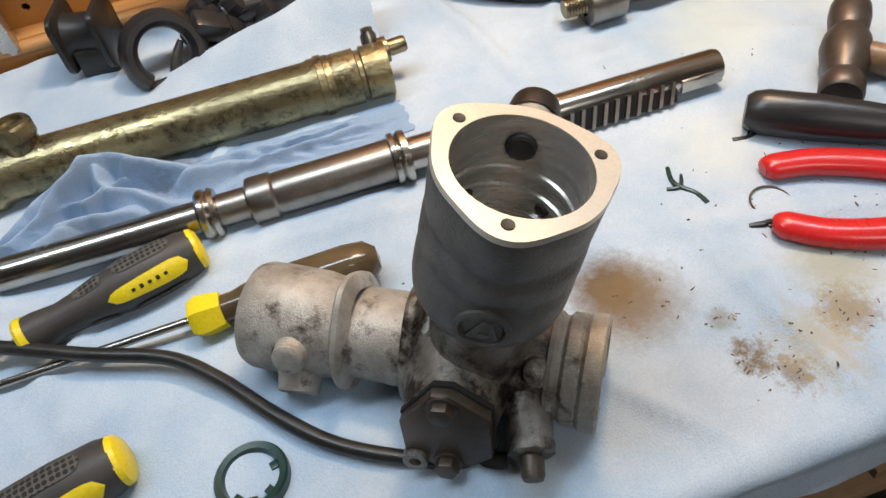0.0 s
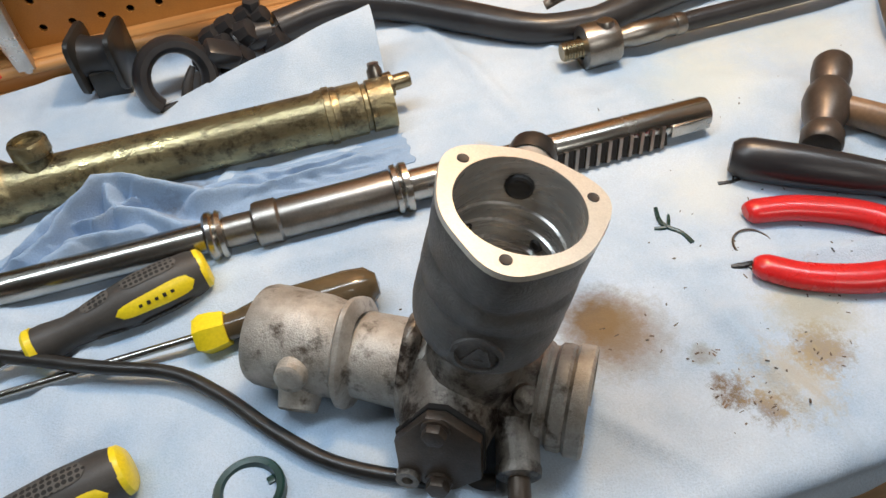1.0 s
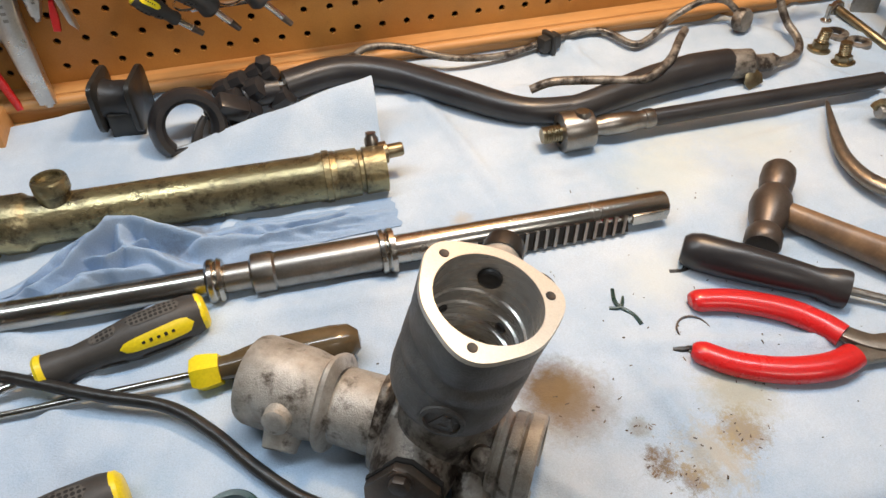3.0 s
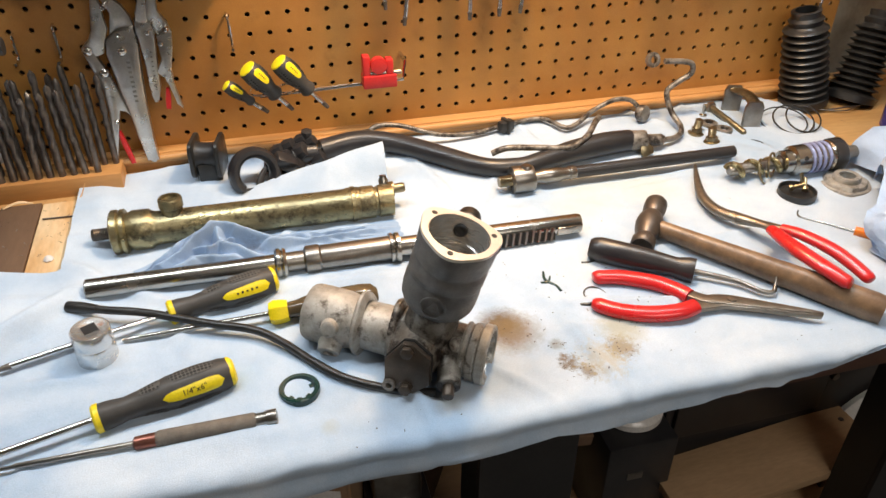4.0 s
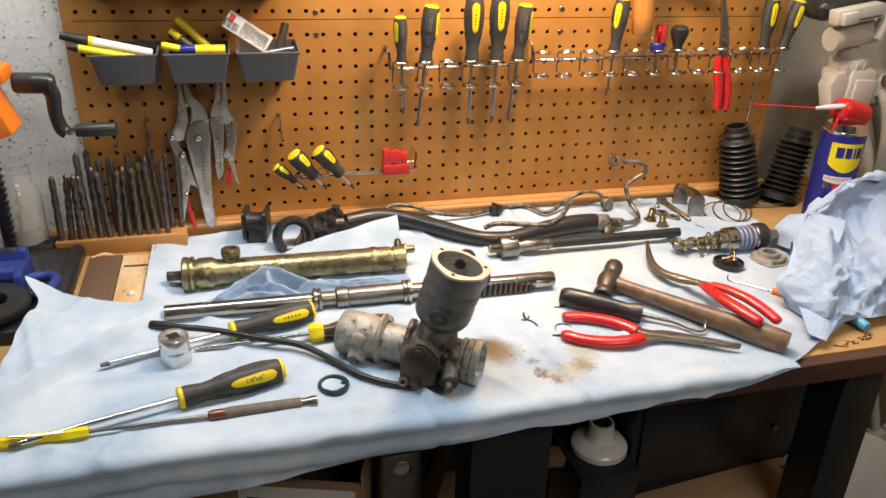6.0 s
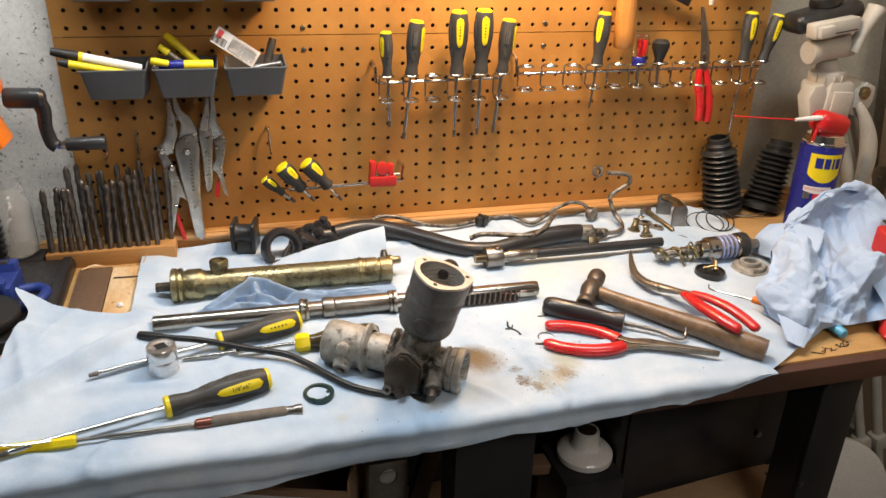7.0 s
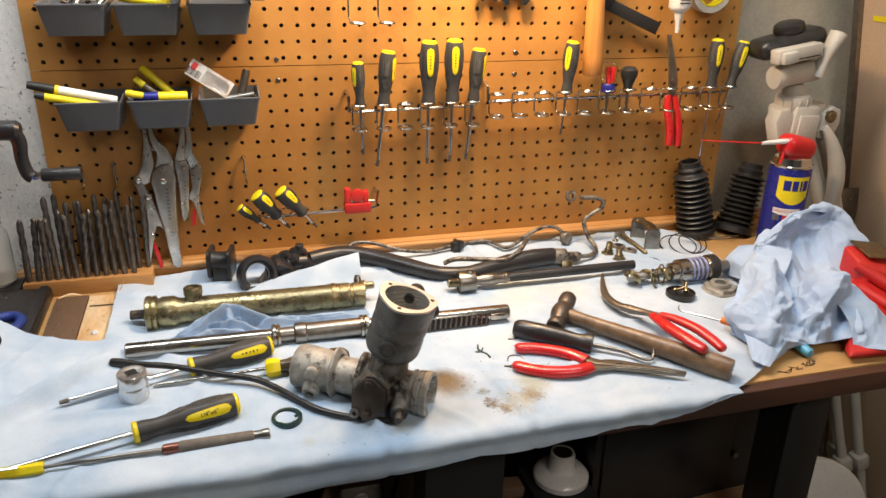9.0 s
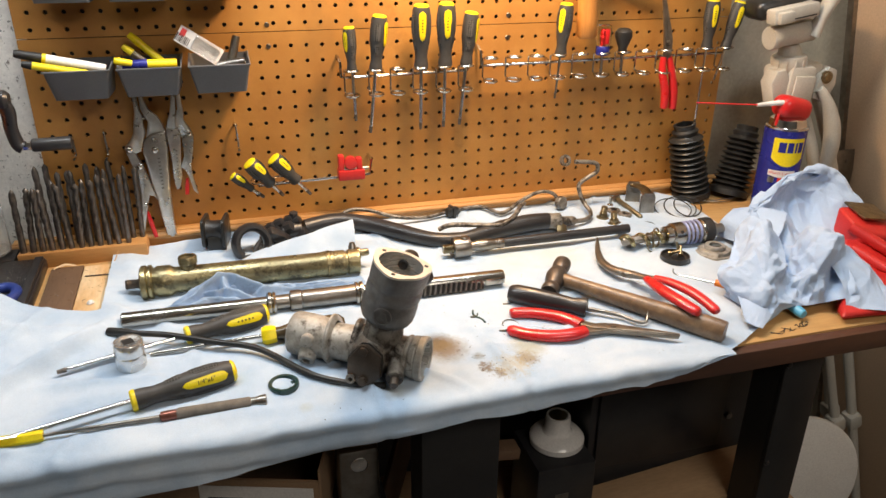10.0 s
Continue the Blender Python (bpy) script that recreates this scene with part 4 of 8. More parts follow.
    part("eyelet", lathe([(0.0030, 0.004), (0.0060, 0.004), (0.0064, 0.001), (0.0064, -0.010), (0.0030, -0.010)], cm @ Matrix.Translation((-0.0165, -0.0195, 0.002)), 20, True), M_GRIME, h, "grey drilled lug beside the cover")
    # small pipe stub and studs
    s0 = Vector((0.0640, -0.474, 0.9860))
    sn = Vector((-0.30, -0.93, -0.16)).normalized()
    part("pipe_stub", lathe([(0.017, 0.006), (0.0135, 0.018), (0.0112, 0.026), (0.0108, 0.040), (0.0115, 0.042), (0.0110, 0.046), (0.009, 0.047), (0, 0.047)], axis(s0, s0 + sn), 24), M_GRIME, h, "grimy cast pipe stub")
    part("stud", lathe([(0.0056, 0.044), (0.0056, 0.056), (0.0048, 0.058), (0, 0.058)], axis(s0, s0 + sn), 14), M_RUST, h, "rusty pipe stud")
    part("side_boss", lathe([(0.010, 0.016), (0.0075, 0.0235), (0.0070, 0.0275), (0.0055, 0.0285), (0, 0.0285)], axis(left + d * 0.150, left + d * 0.150 + Vector((-0.10, -0.72, 0.70))), 20), M_GRIME, h, "low round boss")
    # fittings on the back of the tower
    for a, z, l in ((-60, -0.016, 0.047), (-92, -0.028, 0.0455)):
        q = m @ pose(0, 0, 0, 0, 0, a) @ Matrix.Translation((0, 0, z)) @ pose(0, 0, 0, 0, 90, 0)
        part("port_boss", lathe([(0.013, 0.028), (0.0112, 0.036), (0.0105, l)], q, 24), M_CAST, h, "cast port boss")
        part("plug", lathe([(0.0115, l - 0.002), (0.0118, l + 0.003), (0.0110, l + 0.009), (0.006, l + 0.0092), (0, l + 0.007)], q, 22), M_RUBBER, h, "black plug")
    # bosses on the end barrel
    for u, vec, r, l, drilled in ((0.030, (-0.42, -0.80, -0.48), 0.0108, 0.037, True), (0.031, (-0.40, -0.84, 0.33), 0.0082, 0.0345, False)):
        p = left + d * u
        v = Vector(vec).normalized()
        tip = [(r * 0.5, l + 0.001), (r * 0.45, l - 0.006), (0, l - 0.006)] if drilled else [(r * 0.6, l + 0.0016), (0, l + 0.0018)]
        part("boss", lathe([(r * 1.5, 0.022), (r * 1.12, 0.028), (r, l), (r * 0.85, l + 0.001)] + tip, axis(p, p + v), 22), M_CAST, h, "cast boss with drilled hole" if drilled else "short solid cast boss")


housing()


# ---------- steering ram, rack, tie rod ----------
def steering_ram():
    y0, zc = -0.200, zb(-0.200) + 0.0210
    t = thing("steering_ram", (-0.1, y0, zc), "gold-plated oily steering ram cylinder on blue paper", "ram cylinder")
    b = axis((-0.262, y0 + 0.003, zc), (0.066, y0 - 0.004, zc))
    part("barrel", lathe([(0.0, 0.004), (0.020, 0.004), (0.0215, 0.020), (0.0235, 0.024), (0.0235, 0.042), (0.0205, 0.046), (0.0196, 0.050), (0.0196, 0.268), (0.0206, 0.270), (0.0206, 0.284), (0.0196, 0.286)], b, 44), M_BRASS, t, "worn gold zinc-plated barrel")
    part("end_flange", lathe([(0.0, 0), (0.0235, 0.0), (0.0262, 0.002), (0.0262, 0.008), (0.0240, 0.010), (0.0262, 0.012), (0.0262, 0.016), (0.022, 0.018)], b, 40), M_BRASS, t, "ribbed end flange")
    part("gland", lathe([(0.0196, 0.285), (0.0202, 0.287), (0.0202, 0.303), (0.0180, 0.304), (0.0180, 0.307), (0.0198, 0.308), (0.0198, 0.326), (0.0, 0.327)], b, 40), M_BRASS, t, "brighter gland end")
    part("band", lathe([(0.0196, 0.274), (0.0218, 0.275), (0.0218, 0.280), (0.0196, 0.281)], b, 40), M_BRASS, t)
    part("threaded_stud", lathe([(0, -0.022), (0.0066, -0.022), (0.0074, -0.020)] + [(0.0074 if k % 2 else 0.0066, -0.020 + 0.0011 * k) for k in range(18)] + [(0.0074, 0.001)], b, 18), M_DARKSTEEL, t, "dark threaded stud")
    e = Vector((0.066, y0 + 0.004, zc + 0.010))
    part("end_fitting", lathe([(0.0095, -0.006), (0.0095, 0.001), (0.0060, 0.002), (0.0060, 0.013), (0.0052, 0.015), (0, 0.015)], axis(e, e + Vector((1, 0.05, 0.02))), 18), M_GOLD, t, "short threaded end stud")
    part("bleed_nipple", lathe([(0.006, -0.004), (0.006, 0.006), (0.0045, 0.008), (0.0045, 0.011), (0, 0.012)], axis((0.056, y0 + 0.010, zc + 0.015), (0.056, y0 + 0.02, zc + 0.05)), 14), M_GREYSTEEL, t, "small steel nipple")
    k = Vector((-0.193, y0 + 0.002, zc))
    part("port_cap", lathe([(0.0125, 0.012), (0.0125, 0.024), (0.0138, 0.025), (0.0138, 0.034), (0.0125, 0.036), (0.0095, 0.036), (0.009, 0.033), (0, 0.033)], axis(k, k + Vector((0, 0.10, 1))), 26), M_BRASS, t, "round port on top")


steering_ram()


def steering_rack():
    y0, zc = -0.292, zb(-0.292) + 0.0155
    t = thing("steering_rack", (0.0, y0, zc), "bright ground steel steering rack bar with cut teeth", "rack bar")
    b = axis((-0.283, y0 + 0.004, zc), (0.274, y0 - 0.006, zc))
    part("bar", lathe([(0.0, 0.0), (0.0092, 0.0), (0.0108, 0.0015), (0.0108, 0.196)], b, 36), M_STEEL, t, "polished bar")
    part("snap_ring", lathe([(0.0108, 0.196), (0.0150, 0.197), (0.0168, 0.199), (0.0168, 0.202), (0.0150, 0.204), (0.0168, 0.206), (0.0150, 0.209), (0.0108, 0.210)], b, 32), M_STEEL, t, "grooved ring")
    part("piston_rod", lathe([(0.0108, 0.209), (0.0108, 0.228), (0.0150, 0.230), (0.0155, 0.232), (0.0155, 0.245), (0.0138, 0.247), (0.0142, 0.249), (0.0142, 0.326)], b, 36), M_GREYSTEEL, t, "dull grey sleeve")
    part("snap_ring", lathe([(0.0142, 0.324), (0.0172, 0.325), (0.0175, 0.328), (0.0158, 0.330), (0.0175, 0.332), (0.0172, 0.336), (0.0112, 0.337)], b, 32), M_STEEL, t, "grooved ring")
    bm = lathe([(0.0112, 0.336), (0.0115, 0.340), (0.0115, 0.553), (0.0105, 0.556), (0.0, 0.556)], b, 36)
    part("rack_end", bm, M_STEEL, t, "polished rack end")
    teeth = []
    for k in range(15):
        x = 0.120 + 0.0081 * k
        teeth.append(prism([(-0.0023, 0.0), (0.0023, 0.0), (0.0013, -0.0050), (-0.0013, -0.0050)], 0.0158, Matrix.Translation((x, y0 - 0.0145, zc - 0.0035)) @ pose(0, 0, 0, -14, 10, 0)))
    # A matt black strip paints the shade in the gaps between teeth.
    part("tooth_gap_shade", box(0.122, 0.005, 0.0150, Matrix.Translation((0.1765, y0 - 0.0150, zc - 0.0035)) @ pose(0, 0, 0, -14, 0, 0)), M_MATTBLACK, t, "matt black strip standing for the shade between teeth")
    for bm in teeth:
        part("tooth", bm, M_GREYSTEEL, t)
    part("end_flat", box(0.030, 0.003, 0.010, Matrix.Translation((0.256, y0 - 0.0165, zc - 0.001)), 0.0006), M_STEEL, t, "ground flat")


steering_rack()


def tie_rod():
    y0 = -0.194
    zc = zb(y0) + 0.0185
    t = thing("tie_rod", (0.3, y0, zc), "black tie rod with a greasy steel ball-joint end", "tie rod")
    b = axis((0.206, y0 + 0.001, zc), (0.547, y0 - 0.002, zc + 0.002))
    part("threaded_end", lathe([(0, 0), (0.0068, 0)] + [(0.0078 if k % 2 else 0.0070, 0.001 + 0.0012 * k) for k in range(14)] + [(0.0085, 0.019)], b, 18), M_GOLD, t, "brassy threaded end")
    part("ball_housing", lathe([(0.0095, 0.016), (0.0175, 0.0175), (0.0182, 0.020), (0.0182, 0.040), (0.0165, 0.046), (0.0125, 0.0475), (0.009, 0.048)], b, 32), M_GREYSTEEL, t, "round steel joint housing")
    part("neck", lathe([(0.0075, 0.046), (0.0085, 0.056), (0.0098, 0.060), (0.0098, 0.084), (0.0085, 0.086), (0.0082, 0.096), (0.0092, 0.097), (0.0092, 0.104), (0.0078, 0.106)], b, 26), M_GREYSTEEL, t, "oily steel neck")
    part("rod", lathe([(0.0078, 0.105), (0.0080, 0.110), (0.0080, 0.340), (0.0, 0.341)], b, 24), M_BLACK, t, "satin black rod")
    tp = Vector((0.242, y0, zc + 0.016))
    part("ball_stud", lathe([(0.009, -0.008), (0.008, 0.0), (0.006, 0.004), (0, 0.005)], axis(tp, tp + Vector((0, 0.1, 1))), 18), M_GREYSTEEL, t)


tie_rod()


def control_valve():
    y0 = -0.240
    zc = zb(y0) + 0.0215
    t = thing("rotary_valve", (0.62, y0, zc), "steel rotary valve with worm, blue seal rings and wire clips", "valve spool")
    b = axis((0.512, y0 + 0.003, zc - 0.003), (0.712, y0 - 0.002, zc + 0.004))
    wp = []
    for k in range(40):
        a = k * 0.42
        wp.append(Vector((0.512 + 0.0019 * k, y0 + 0.0085 * math.cos(a), zc - 0.002 + 0.0085 * math.sin(a))))
    part("worm_core", lathe([(0, 0), (0.006, 0.001), (0.0075, 0.005), (0.0075, 0.078), (0.012, 0.080)], b, 20), M_GREYSTEEL, t)
    part("worm_thread", tube(wp, 0.0042, 8, 1), M_BRASS, t, "twisted bronze-coloured worm")
    part("sleeve", lathe([(0.010, 0.078), (0.0160, 0.080), (0.0160, 0.092), (0.0205, 0.094), (0.0205, 0.112), (0.0185, 0.113), (0.0185, 0.148), (0.0205, 0.150), (0.0205, 0.158), (0.010, 0.160)], b, 36), M_STEEL, t, "bright ported sleeve")
    for u in (0.117, 0.125, 0.133, 0.142):
        part("seal_ring", ring((0, 0, 0), 0.0192, 0.0022, b @ Matrix.Translation((0, 0, u)), 32, 8), M_BLUERING, t, "blue seal ring")
    part("bearing", lathe([(0.010, 0.150), (0.0222, 0.151), (0.0228, 0.154), (0.0228, 0.166), (0.0215, 0.168), (0.010, 0.169)], b, 36), M_BLACK, t, "black bearing ring")
    part("stub_shaft", lathe([(0.010, 0.166), (0.0125, 0.168), (0.0125, 0.178), (0.0085, 0.180), (0.0085, 0.204), (0.0, 0.205)], b, 24), M_GREYSTEEL, t, "splined stub shaft")
    part("port", lathe([(0, 0.0008), (0.003, 0.001), (0.0036, 0.0)], axis(b @ Vector((0, 0.0, 0.103)) + Vector((0, -0.017, 0.0105)), b @ Vector((0, 0, 0.103)) + Vector((0, -0.17, 0.105))), 12), M_INK, t)
    for c, r, tilt in (((0.560, y0 - 0.006, zc - 0.006), 0.0165, 62), ((0.573, y0 - 0.004, zc + 0.001), 0.0160, 75)):
        part("wire_clip", ring(c, r, 0.0015, pose(0, 0, 0, tilt, 20, 35), 30, 6), M_GOLD, t, "loose bronze ring clip")


control_valve()

for c, r, th, tl in (((0.600, -0.168, zb(-0.168) + 0.004), 0.019, 0.0011, 8), ((0.700, -0.118, zb(-0.118) + 0.012), 0.030, 0.0013, 20), ((0.712, -0.124, zb(-0.124) + 0.016), 0.026, 0.0013, 28), ((0.690, -0.110, zb(-0.11) + 0.007), 0.034, 0.0011, 12)):
    solo("seal_ring", ring(c, r, th, pose(0, 0, 0, tl, -6, 0), 36, 6), M_RUBBER, "thin black rubber sealing ring lying on the towel", "o-ring", group="thin sealing rings")

# ---------- track-rod bracket, pipe and hoses by the wall ----------


def relay_arm():
    t = thing("relay_rod", (0.2, -0.1, zb(-0.1)), "bent black relay rod with clamp and thin hose", "relay rod")
    part("tube", tube([(-0.005, -0.060, 1.001), (0.048, -0.052, 1.004), (0.100, -0.068, 1.001), (0.152, -0.110, 0.997), (0.203, -0.150, 0.993), (0.250, -0.158, 0.992)], [0.0145, 0.0145, 0.0140, 0.0135, 0.0125, 0.0120], 20, 8), M_BLACK, t, "glossy black bent tube")
    part("arm", tube([(0.215, -0.150, 0.991), (0.255, -0.158, 0.992), (0.330, -0.142, 0.996), (0.380, -0.136, 0.998), (0.420, -0.132, 0.997)], [0.011, 0.0125, 0.0155, 0.0165, 0.0150], 20, 6), M_BLACK, t, "dusty black tapered arm")
    part("bushing", lathe([(0.0, 0), (0.012, 0), (0.0145, 0.002), (0.0145, 0.030), (0.011, 0.032), (0.0085, 0.034), (0.0085, 0.052), (0, 0.052)], axis((0.412, -0.132, 0.997), (0.47, -0.139, 0.995)), 24), M_GRIME, t, "grimy end bushing")
    part("tab", prism([(-0.008, -0.004), (0.008, -0.004), (0.010, 0.004), (0.006, 0.012), (-0.006, 0.012), (-0.010, 0.004)], 0.002, axis((0.440, -0.153, 0.985), (0.44, -0.22, 1.02), 20), 0.0004), M_GOLD, t, "small brassy tab")
    part("hose", tube([(0.215, -0.135, 1.004), (0.235, -0.140, 1.012), (0.275, -0.145, 1.010), (0.320, -0.152, 1.008), (0.350, -0.140, 1.016), (0.372, -0.115, 1.022), (0.385, -0.100, 1.022)], 0.0042, 10, 6), M_GRIME, t, "thin dusty hose")
    part("line", tube([(0.060, -0.040, 1.006), (0.078, -0.036, 1.016), (0.112, -0.040, 1.014), (0.160, -0.050, 1.000), (0.215, -0.046, 0.992), (0.262, -0.036, 0.994), (0.326, -0.030, 0.996), (0.352, -0.060, 0.992), (0.372, -0.058, 0.994), (0.405, -0.040, 1.004), (0.440, -0.036, 1.016), (0.466, -0.040, 1.014), (0.478, -0.052, 1.002)], 0.0036, 10, 5), M_GRIME, t, "thin bent oil line")
    part("clamp_block", box(0.020, 0.016, 0.016, pose(0.062, -0.045, 1.006, 10, 5, 30), 0.002), M_GRIME, t, "small hose clamp")
    part("hose_clip", join(box(0.024, 0.014, 0.016, pose(0.268, -0.040, 0.996, 0, 0, 20), 0.003), box(0.006, 0.020, 0.022, pose(0.268, -0.040, 0.996, 0, 0, 20), 0.002)), M_RUBBER, t, "black hose clip")
    part("banjo", lathe([(0.0, -0.006), (0.011, -0.006), (0.0125, -0.004), (0.0125, 0.004), (0.011, 0.006), (0.004, 0.007), (0, 0.005)], pose(0.480, -0.055, 0.998, 80, 0, 25), 24), M_GRIME, t, "round end fitting")
    part("clevis", tube([(-0.012, -0.064, 1.001), (-0.030, -0.066, 1.002), (-0.045, -0.070, 1.001)], [0.0125, 0.013, 0.011], 14, 3), M_BLACK, t)
    for p, r in (((-0.030, -0.055, 1.016), 0.010), ((-0.055, -0.072, 1.000), 0.013), ((-0.070, -0.076, 0.996), 0.012), ((-0.042, -0.080, 0.992), 0.011), ((-0.018, -0.060, 1.015), 0.009), ((-0.048, -0.060, 1.012), 0.011), ((-0.062, -0.062, 1.008), 0.010), ((-0.010, -0.070, 0.995), 0.012), ((-0.034, -0.068, 1.006), 0.013), ((-0.052, -0.086, 0.987), 0.009)):
        part("knuckle", lathe([(0, -r), (r * 0.8, -r * 0.8), (r, 0), (r * 0.8, r * 0.8), (0, r)], pose(*p, 35, 50, 20), 9), M_BLACK, t)
    part("bolt", hexbar(0.008, 0.020, axis((-0.022, -0.055, 1.020), (-0.02, -0.06, 1.06))), M_BLACK, t)


relay_arm()


def pipe_clamp():
    t = thing("half_clamp", (-0.095, -0.088, zb(-0.09)), "black cast half-ring mounting clamp standing on the towel", "clamp")
    c = Vector((-0.096, -0.102, zb(-0.102) + 0.021))
    m = Matrix.Translation(c) @ pose(0, 0, 0, 68, 0, 16)
    pts = [(0.027 * math.cos(a), 0.027 * math.sin(a), 0) for a in (math.radians(-38 + 256 * k / 20) for k in range(21))]
    bm = tube(pts, 0.0075, 10, 1, 1.9)
    bm.transform(m)
    part("ring", bm, M_BLACK, t, "thick black half ring")
    part("foot", box(0.048, 0.008, 0.016, m @ Matrix.Translation((0.0, -0.0205, 0)), 0.002), M_BLACK, t, "flat lower bar")
    part("tongue", prism(strip([(0.0, -0.022), (0.006, -0.008), (0.016, 0.004)], [0.010, 0.008, 0.004]), 0.008, m, 0.001), M_BLACK, t)
    part("lug", box(0.030, 0.020, 0.018, Matrix.Translation(c + Vector((0.040, 0.010, 0.006))) @ pose(0, 0, 0, 20, 30, 15), 0.004), M_BLACK, t)


pipe_clamp()


def spool():
    p = Vector((-0.152, -0.062, zb(-0.062)))
    t = thing("rubber_mount", p, "black rubber bobbin mount standing on the towel", "rubber mount")
    b = axis(p + Vector((-0.019, 0.004, 0.033)), p + Vector((0.019, -0.004, 0.033)))
    for u in (0.0, 0.033):
        part("flange", lathe([(0, u), (0.025, u), (0.0265, u + 0.001), (0.0265, u + 0.005), (0.025, u + 0.006), (0, u + 0.006)], b, 36, False, lambda a, z: 1 / max(abs(math.cos(a)), abs(math.sin(a)), 0.80) * 0.92), M_RUBBER, t, "round rubber flange")
    part("core", lathe([(0.019, 0.005), (0.0165, 0.012), (0.0165, 0.026), (0.019, 0.034)], b, 28), M_LEG, t, "dusty steel core")
    part("block", box(0.030, 0.034, 0.026, Matrix.Translation(p + Vector((0, 0, 0.0135))), 0.003), M_RUBBER, t)


spool()


def steel_line():
    t = thing("brake_line", (0.5, -0.1, zb(-0.1)), "bent grey steel pipe with a ring end standing up", "steel pipe")
    part("pipe", tube([(0.452, -0.137, 0.994), (0.490, -0.130, 0.990), (0.512, -0.115, 0.989), (0.520, -0.098, 0.993), (0.516, -0.080, 1.003), (0.512, -0.066, 1.020), (0.513, -0.060, 1.034), (0.530, -0.060, 1.046), (0.547, -0.060, 1.056), (0.546, -0.060, 1.070), (0.530, -0.060, 1.076), (0.500, -0.060, 1.079)], 0.0042, 12, 6), M_GRIME, t, "dusty bent pipe")
    part("ring_end", lathe([(0.0058, -0.004), (0.0105, -0.004), (0.0112, 0), (0.0105, 0.004), (0.0058, 0.004)], pose(0.480, -0.060, 1.083, 70, 0, 10), 26, True), M_GRIME, t, "banjo ring")
    part("nut", hexbar(0.0085, 0.018, axis((0.462, -0.136, 0.994), (0.49, -0.130, 0.991))), M_GRIME, t)


steel_line()

# ---------- small hardware by the wall ----------


def banjo_bolt(x, y, lean, label):
    t = thing("flange_bolt", (x, y, zb(y)), label, "bolt", "gold bolts")
    m = Matrix.Translation((x, y, zb(y) + 0.001)) @ pose(0, 0, 0, *lean)
    part("head", join(lathe([(0, 0), (0.0120, 0), (0.0120, 0.003), (0.009, 0.004), (0, 0.004)], m, 22), hexbar(0.0085, 0.008, m @ Matrix.Translation((0, 0, 0.006)))), M_GOLD, t)
    part("shank", lathe([(0.006, 0.008)] + [(0.0062 if k % 2 else 0.0054, 0.010 + 0.0012 * k) for k in range(12)] + [(0, 0.026)], m, 14), M_GOLD, t)


banjo_bolt(0.543, -0.107, (0, 6, 0), "short gold flange bolt standing on its head")
banjo_bolt(0.552, -0.136, (-8, 0, 20), "short gold flange bolt beside round nuts")
for x, y in ((0.576, -0.088), (0.588, -0.110)):
    solo("round_nut", lathe([(0.0055, 0.0), (0.0125, 0.0), (0.0130, 0.002), (0.0125, 0.006), (0.0075, 0.007), (0.0055, 0.006)], Matrix.Translation((x, y, zb(y) + 0.001)), 20, True), M_GRIME, "dark round threaded nut lying on the towel", "nut", group="round nuts")
s = thing("small_screw", (0.584, -0.058, zb(-0.058)), "small steel screw standing on its head", "screw")
part("head", lathe([(0, 0), (0.006, 0), (0.006, 0.003), (0.003, 0.005), (0, 0.005)], Matrix.Translation((0.584, -0.058, zb(-0.058) + 0.001)), 14), M_STEEL, s)
part("shank", lathe([(0.0028, 0.004), (0.0028, 0.020), (0, 0.021)], Matrix.Translation((0.584, -0.058, zb(-0.058) + 0.001)), 10), M_STEEL, s)
s = thing("long_bolt", (0.606, -0.086, zb(-0.086)), "long steel bolt lying on the towel", "bolt")
b = axis((0.603, -0.046, zb(-0.046) + 0.009), (0.612, -0.128, zb(-0.128) + 0.005))
part("head", hexbar(0.0088, 0.007, b), M_GREYSTEEL, s)
part("shank", lathe([(0.0048, 0.003), (0.0048, 0.080), (0.003, 0.083), (0, 0.083)], b, 14), M_GOLD, s)
s = thing("u_bracket", (0.636, -0.08, zb(-0.08)), "grey steel U-shaped bracket standing on the towel", "bracket")
for x, y in ((0.636, -0.050), (0.634, -0.108)):
    part("cheek", prism([(-0.014, 0.0), (0.014, 0.0), (0.014, 0.034), (0.010, 0.042), (-0.010, 0.042), (-0.014, 0.034)], 0.006, Matrix.Translation((x, y, zb(y) + 0.001)) @ pose(0, 0, 0, 0, 0, -20 if y > -0.08 else -12) @ WALL, 0.001), M_GREYSTEEL, s)
part("bridge", tube([(0.636, -0.050, zb(-0.05) + 0.036), (0.640, -0.078, zb(-0.08) + 0.040), (0.636, -0.108, zb(-0.108) + 0.036)], 0.010, 12, 4, 0.5), M_GOLD, s, "worn bridge")

s = thing("rubber_dish", (0.583, -0.291, zb(-0.291)), "black rubber cap holding two small gold screws", "cap")
part("dish", lathe([(0, 0.004), (0.019, 0.004), (0.0215, 0.006), (0.0225, 0.011), (0.0240, 0.011), (0.0245, 0.004), (0.022, 0.0), (0, 0.0)], Matrix.Translation((0.583, -0.291, zb(-0.291) + 0.001)), 32), M_RUBBER, s)
for a, e in (((0.574, -0.286, 0.982), (0.592, -0.296, 0.992)), ((0.590, -0.290, 0.984), (0.586, -0.284, 1.006)), ((0.588, -0.298, 0.983), (0.598, -0.280, 0.998))):
    part("screw", lathe([(0, 0), (0.0045, 0), (0.0045, 0.004), (0.0024, 0.005), (0.0024, 0.018), (0, 0.019)], axis(a, e), 12), M_GOLD, s, "gold screw")
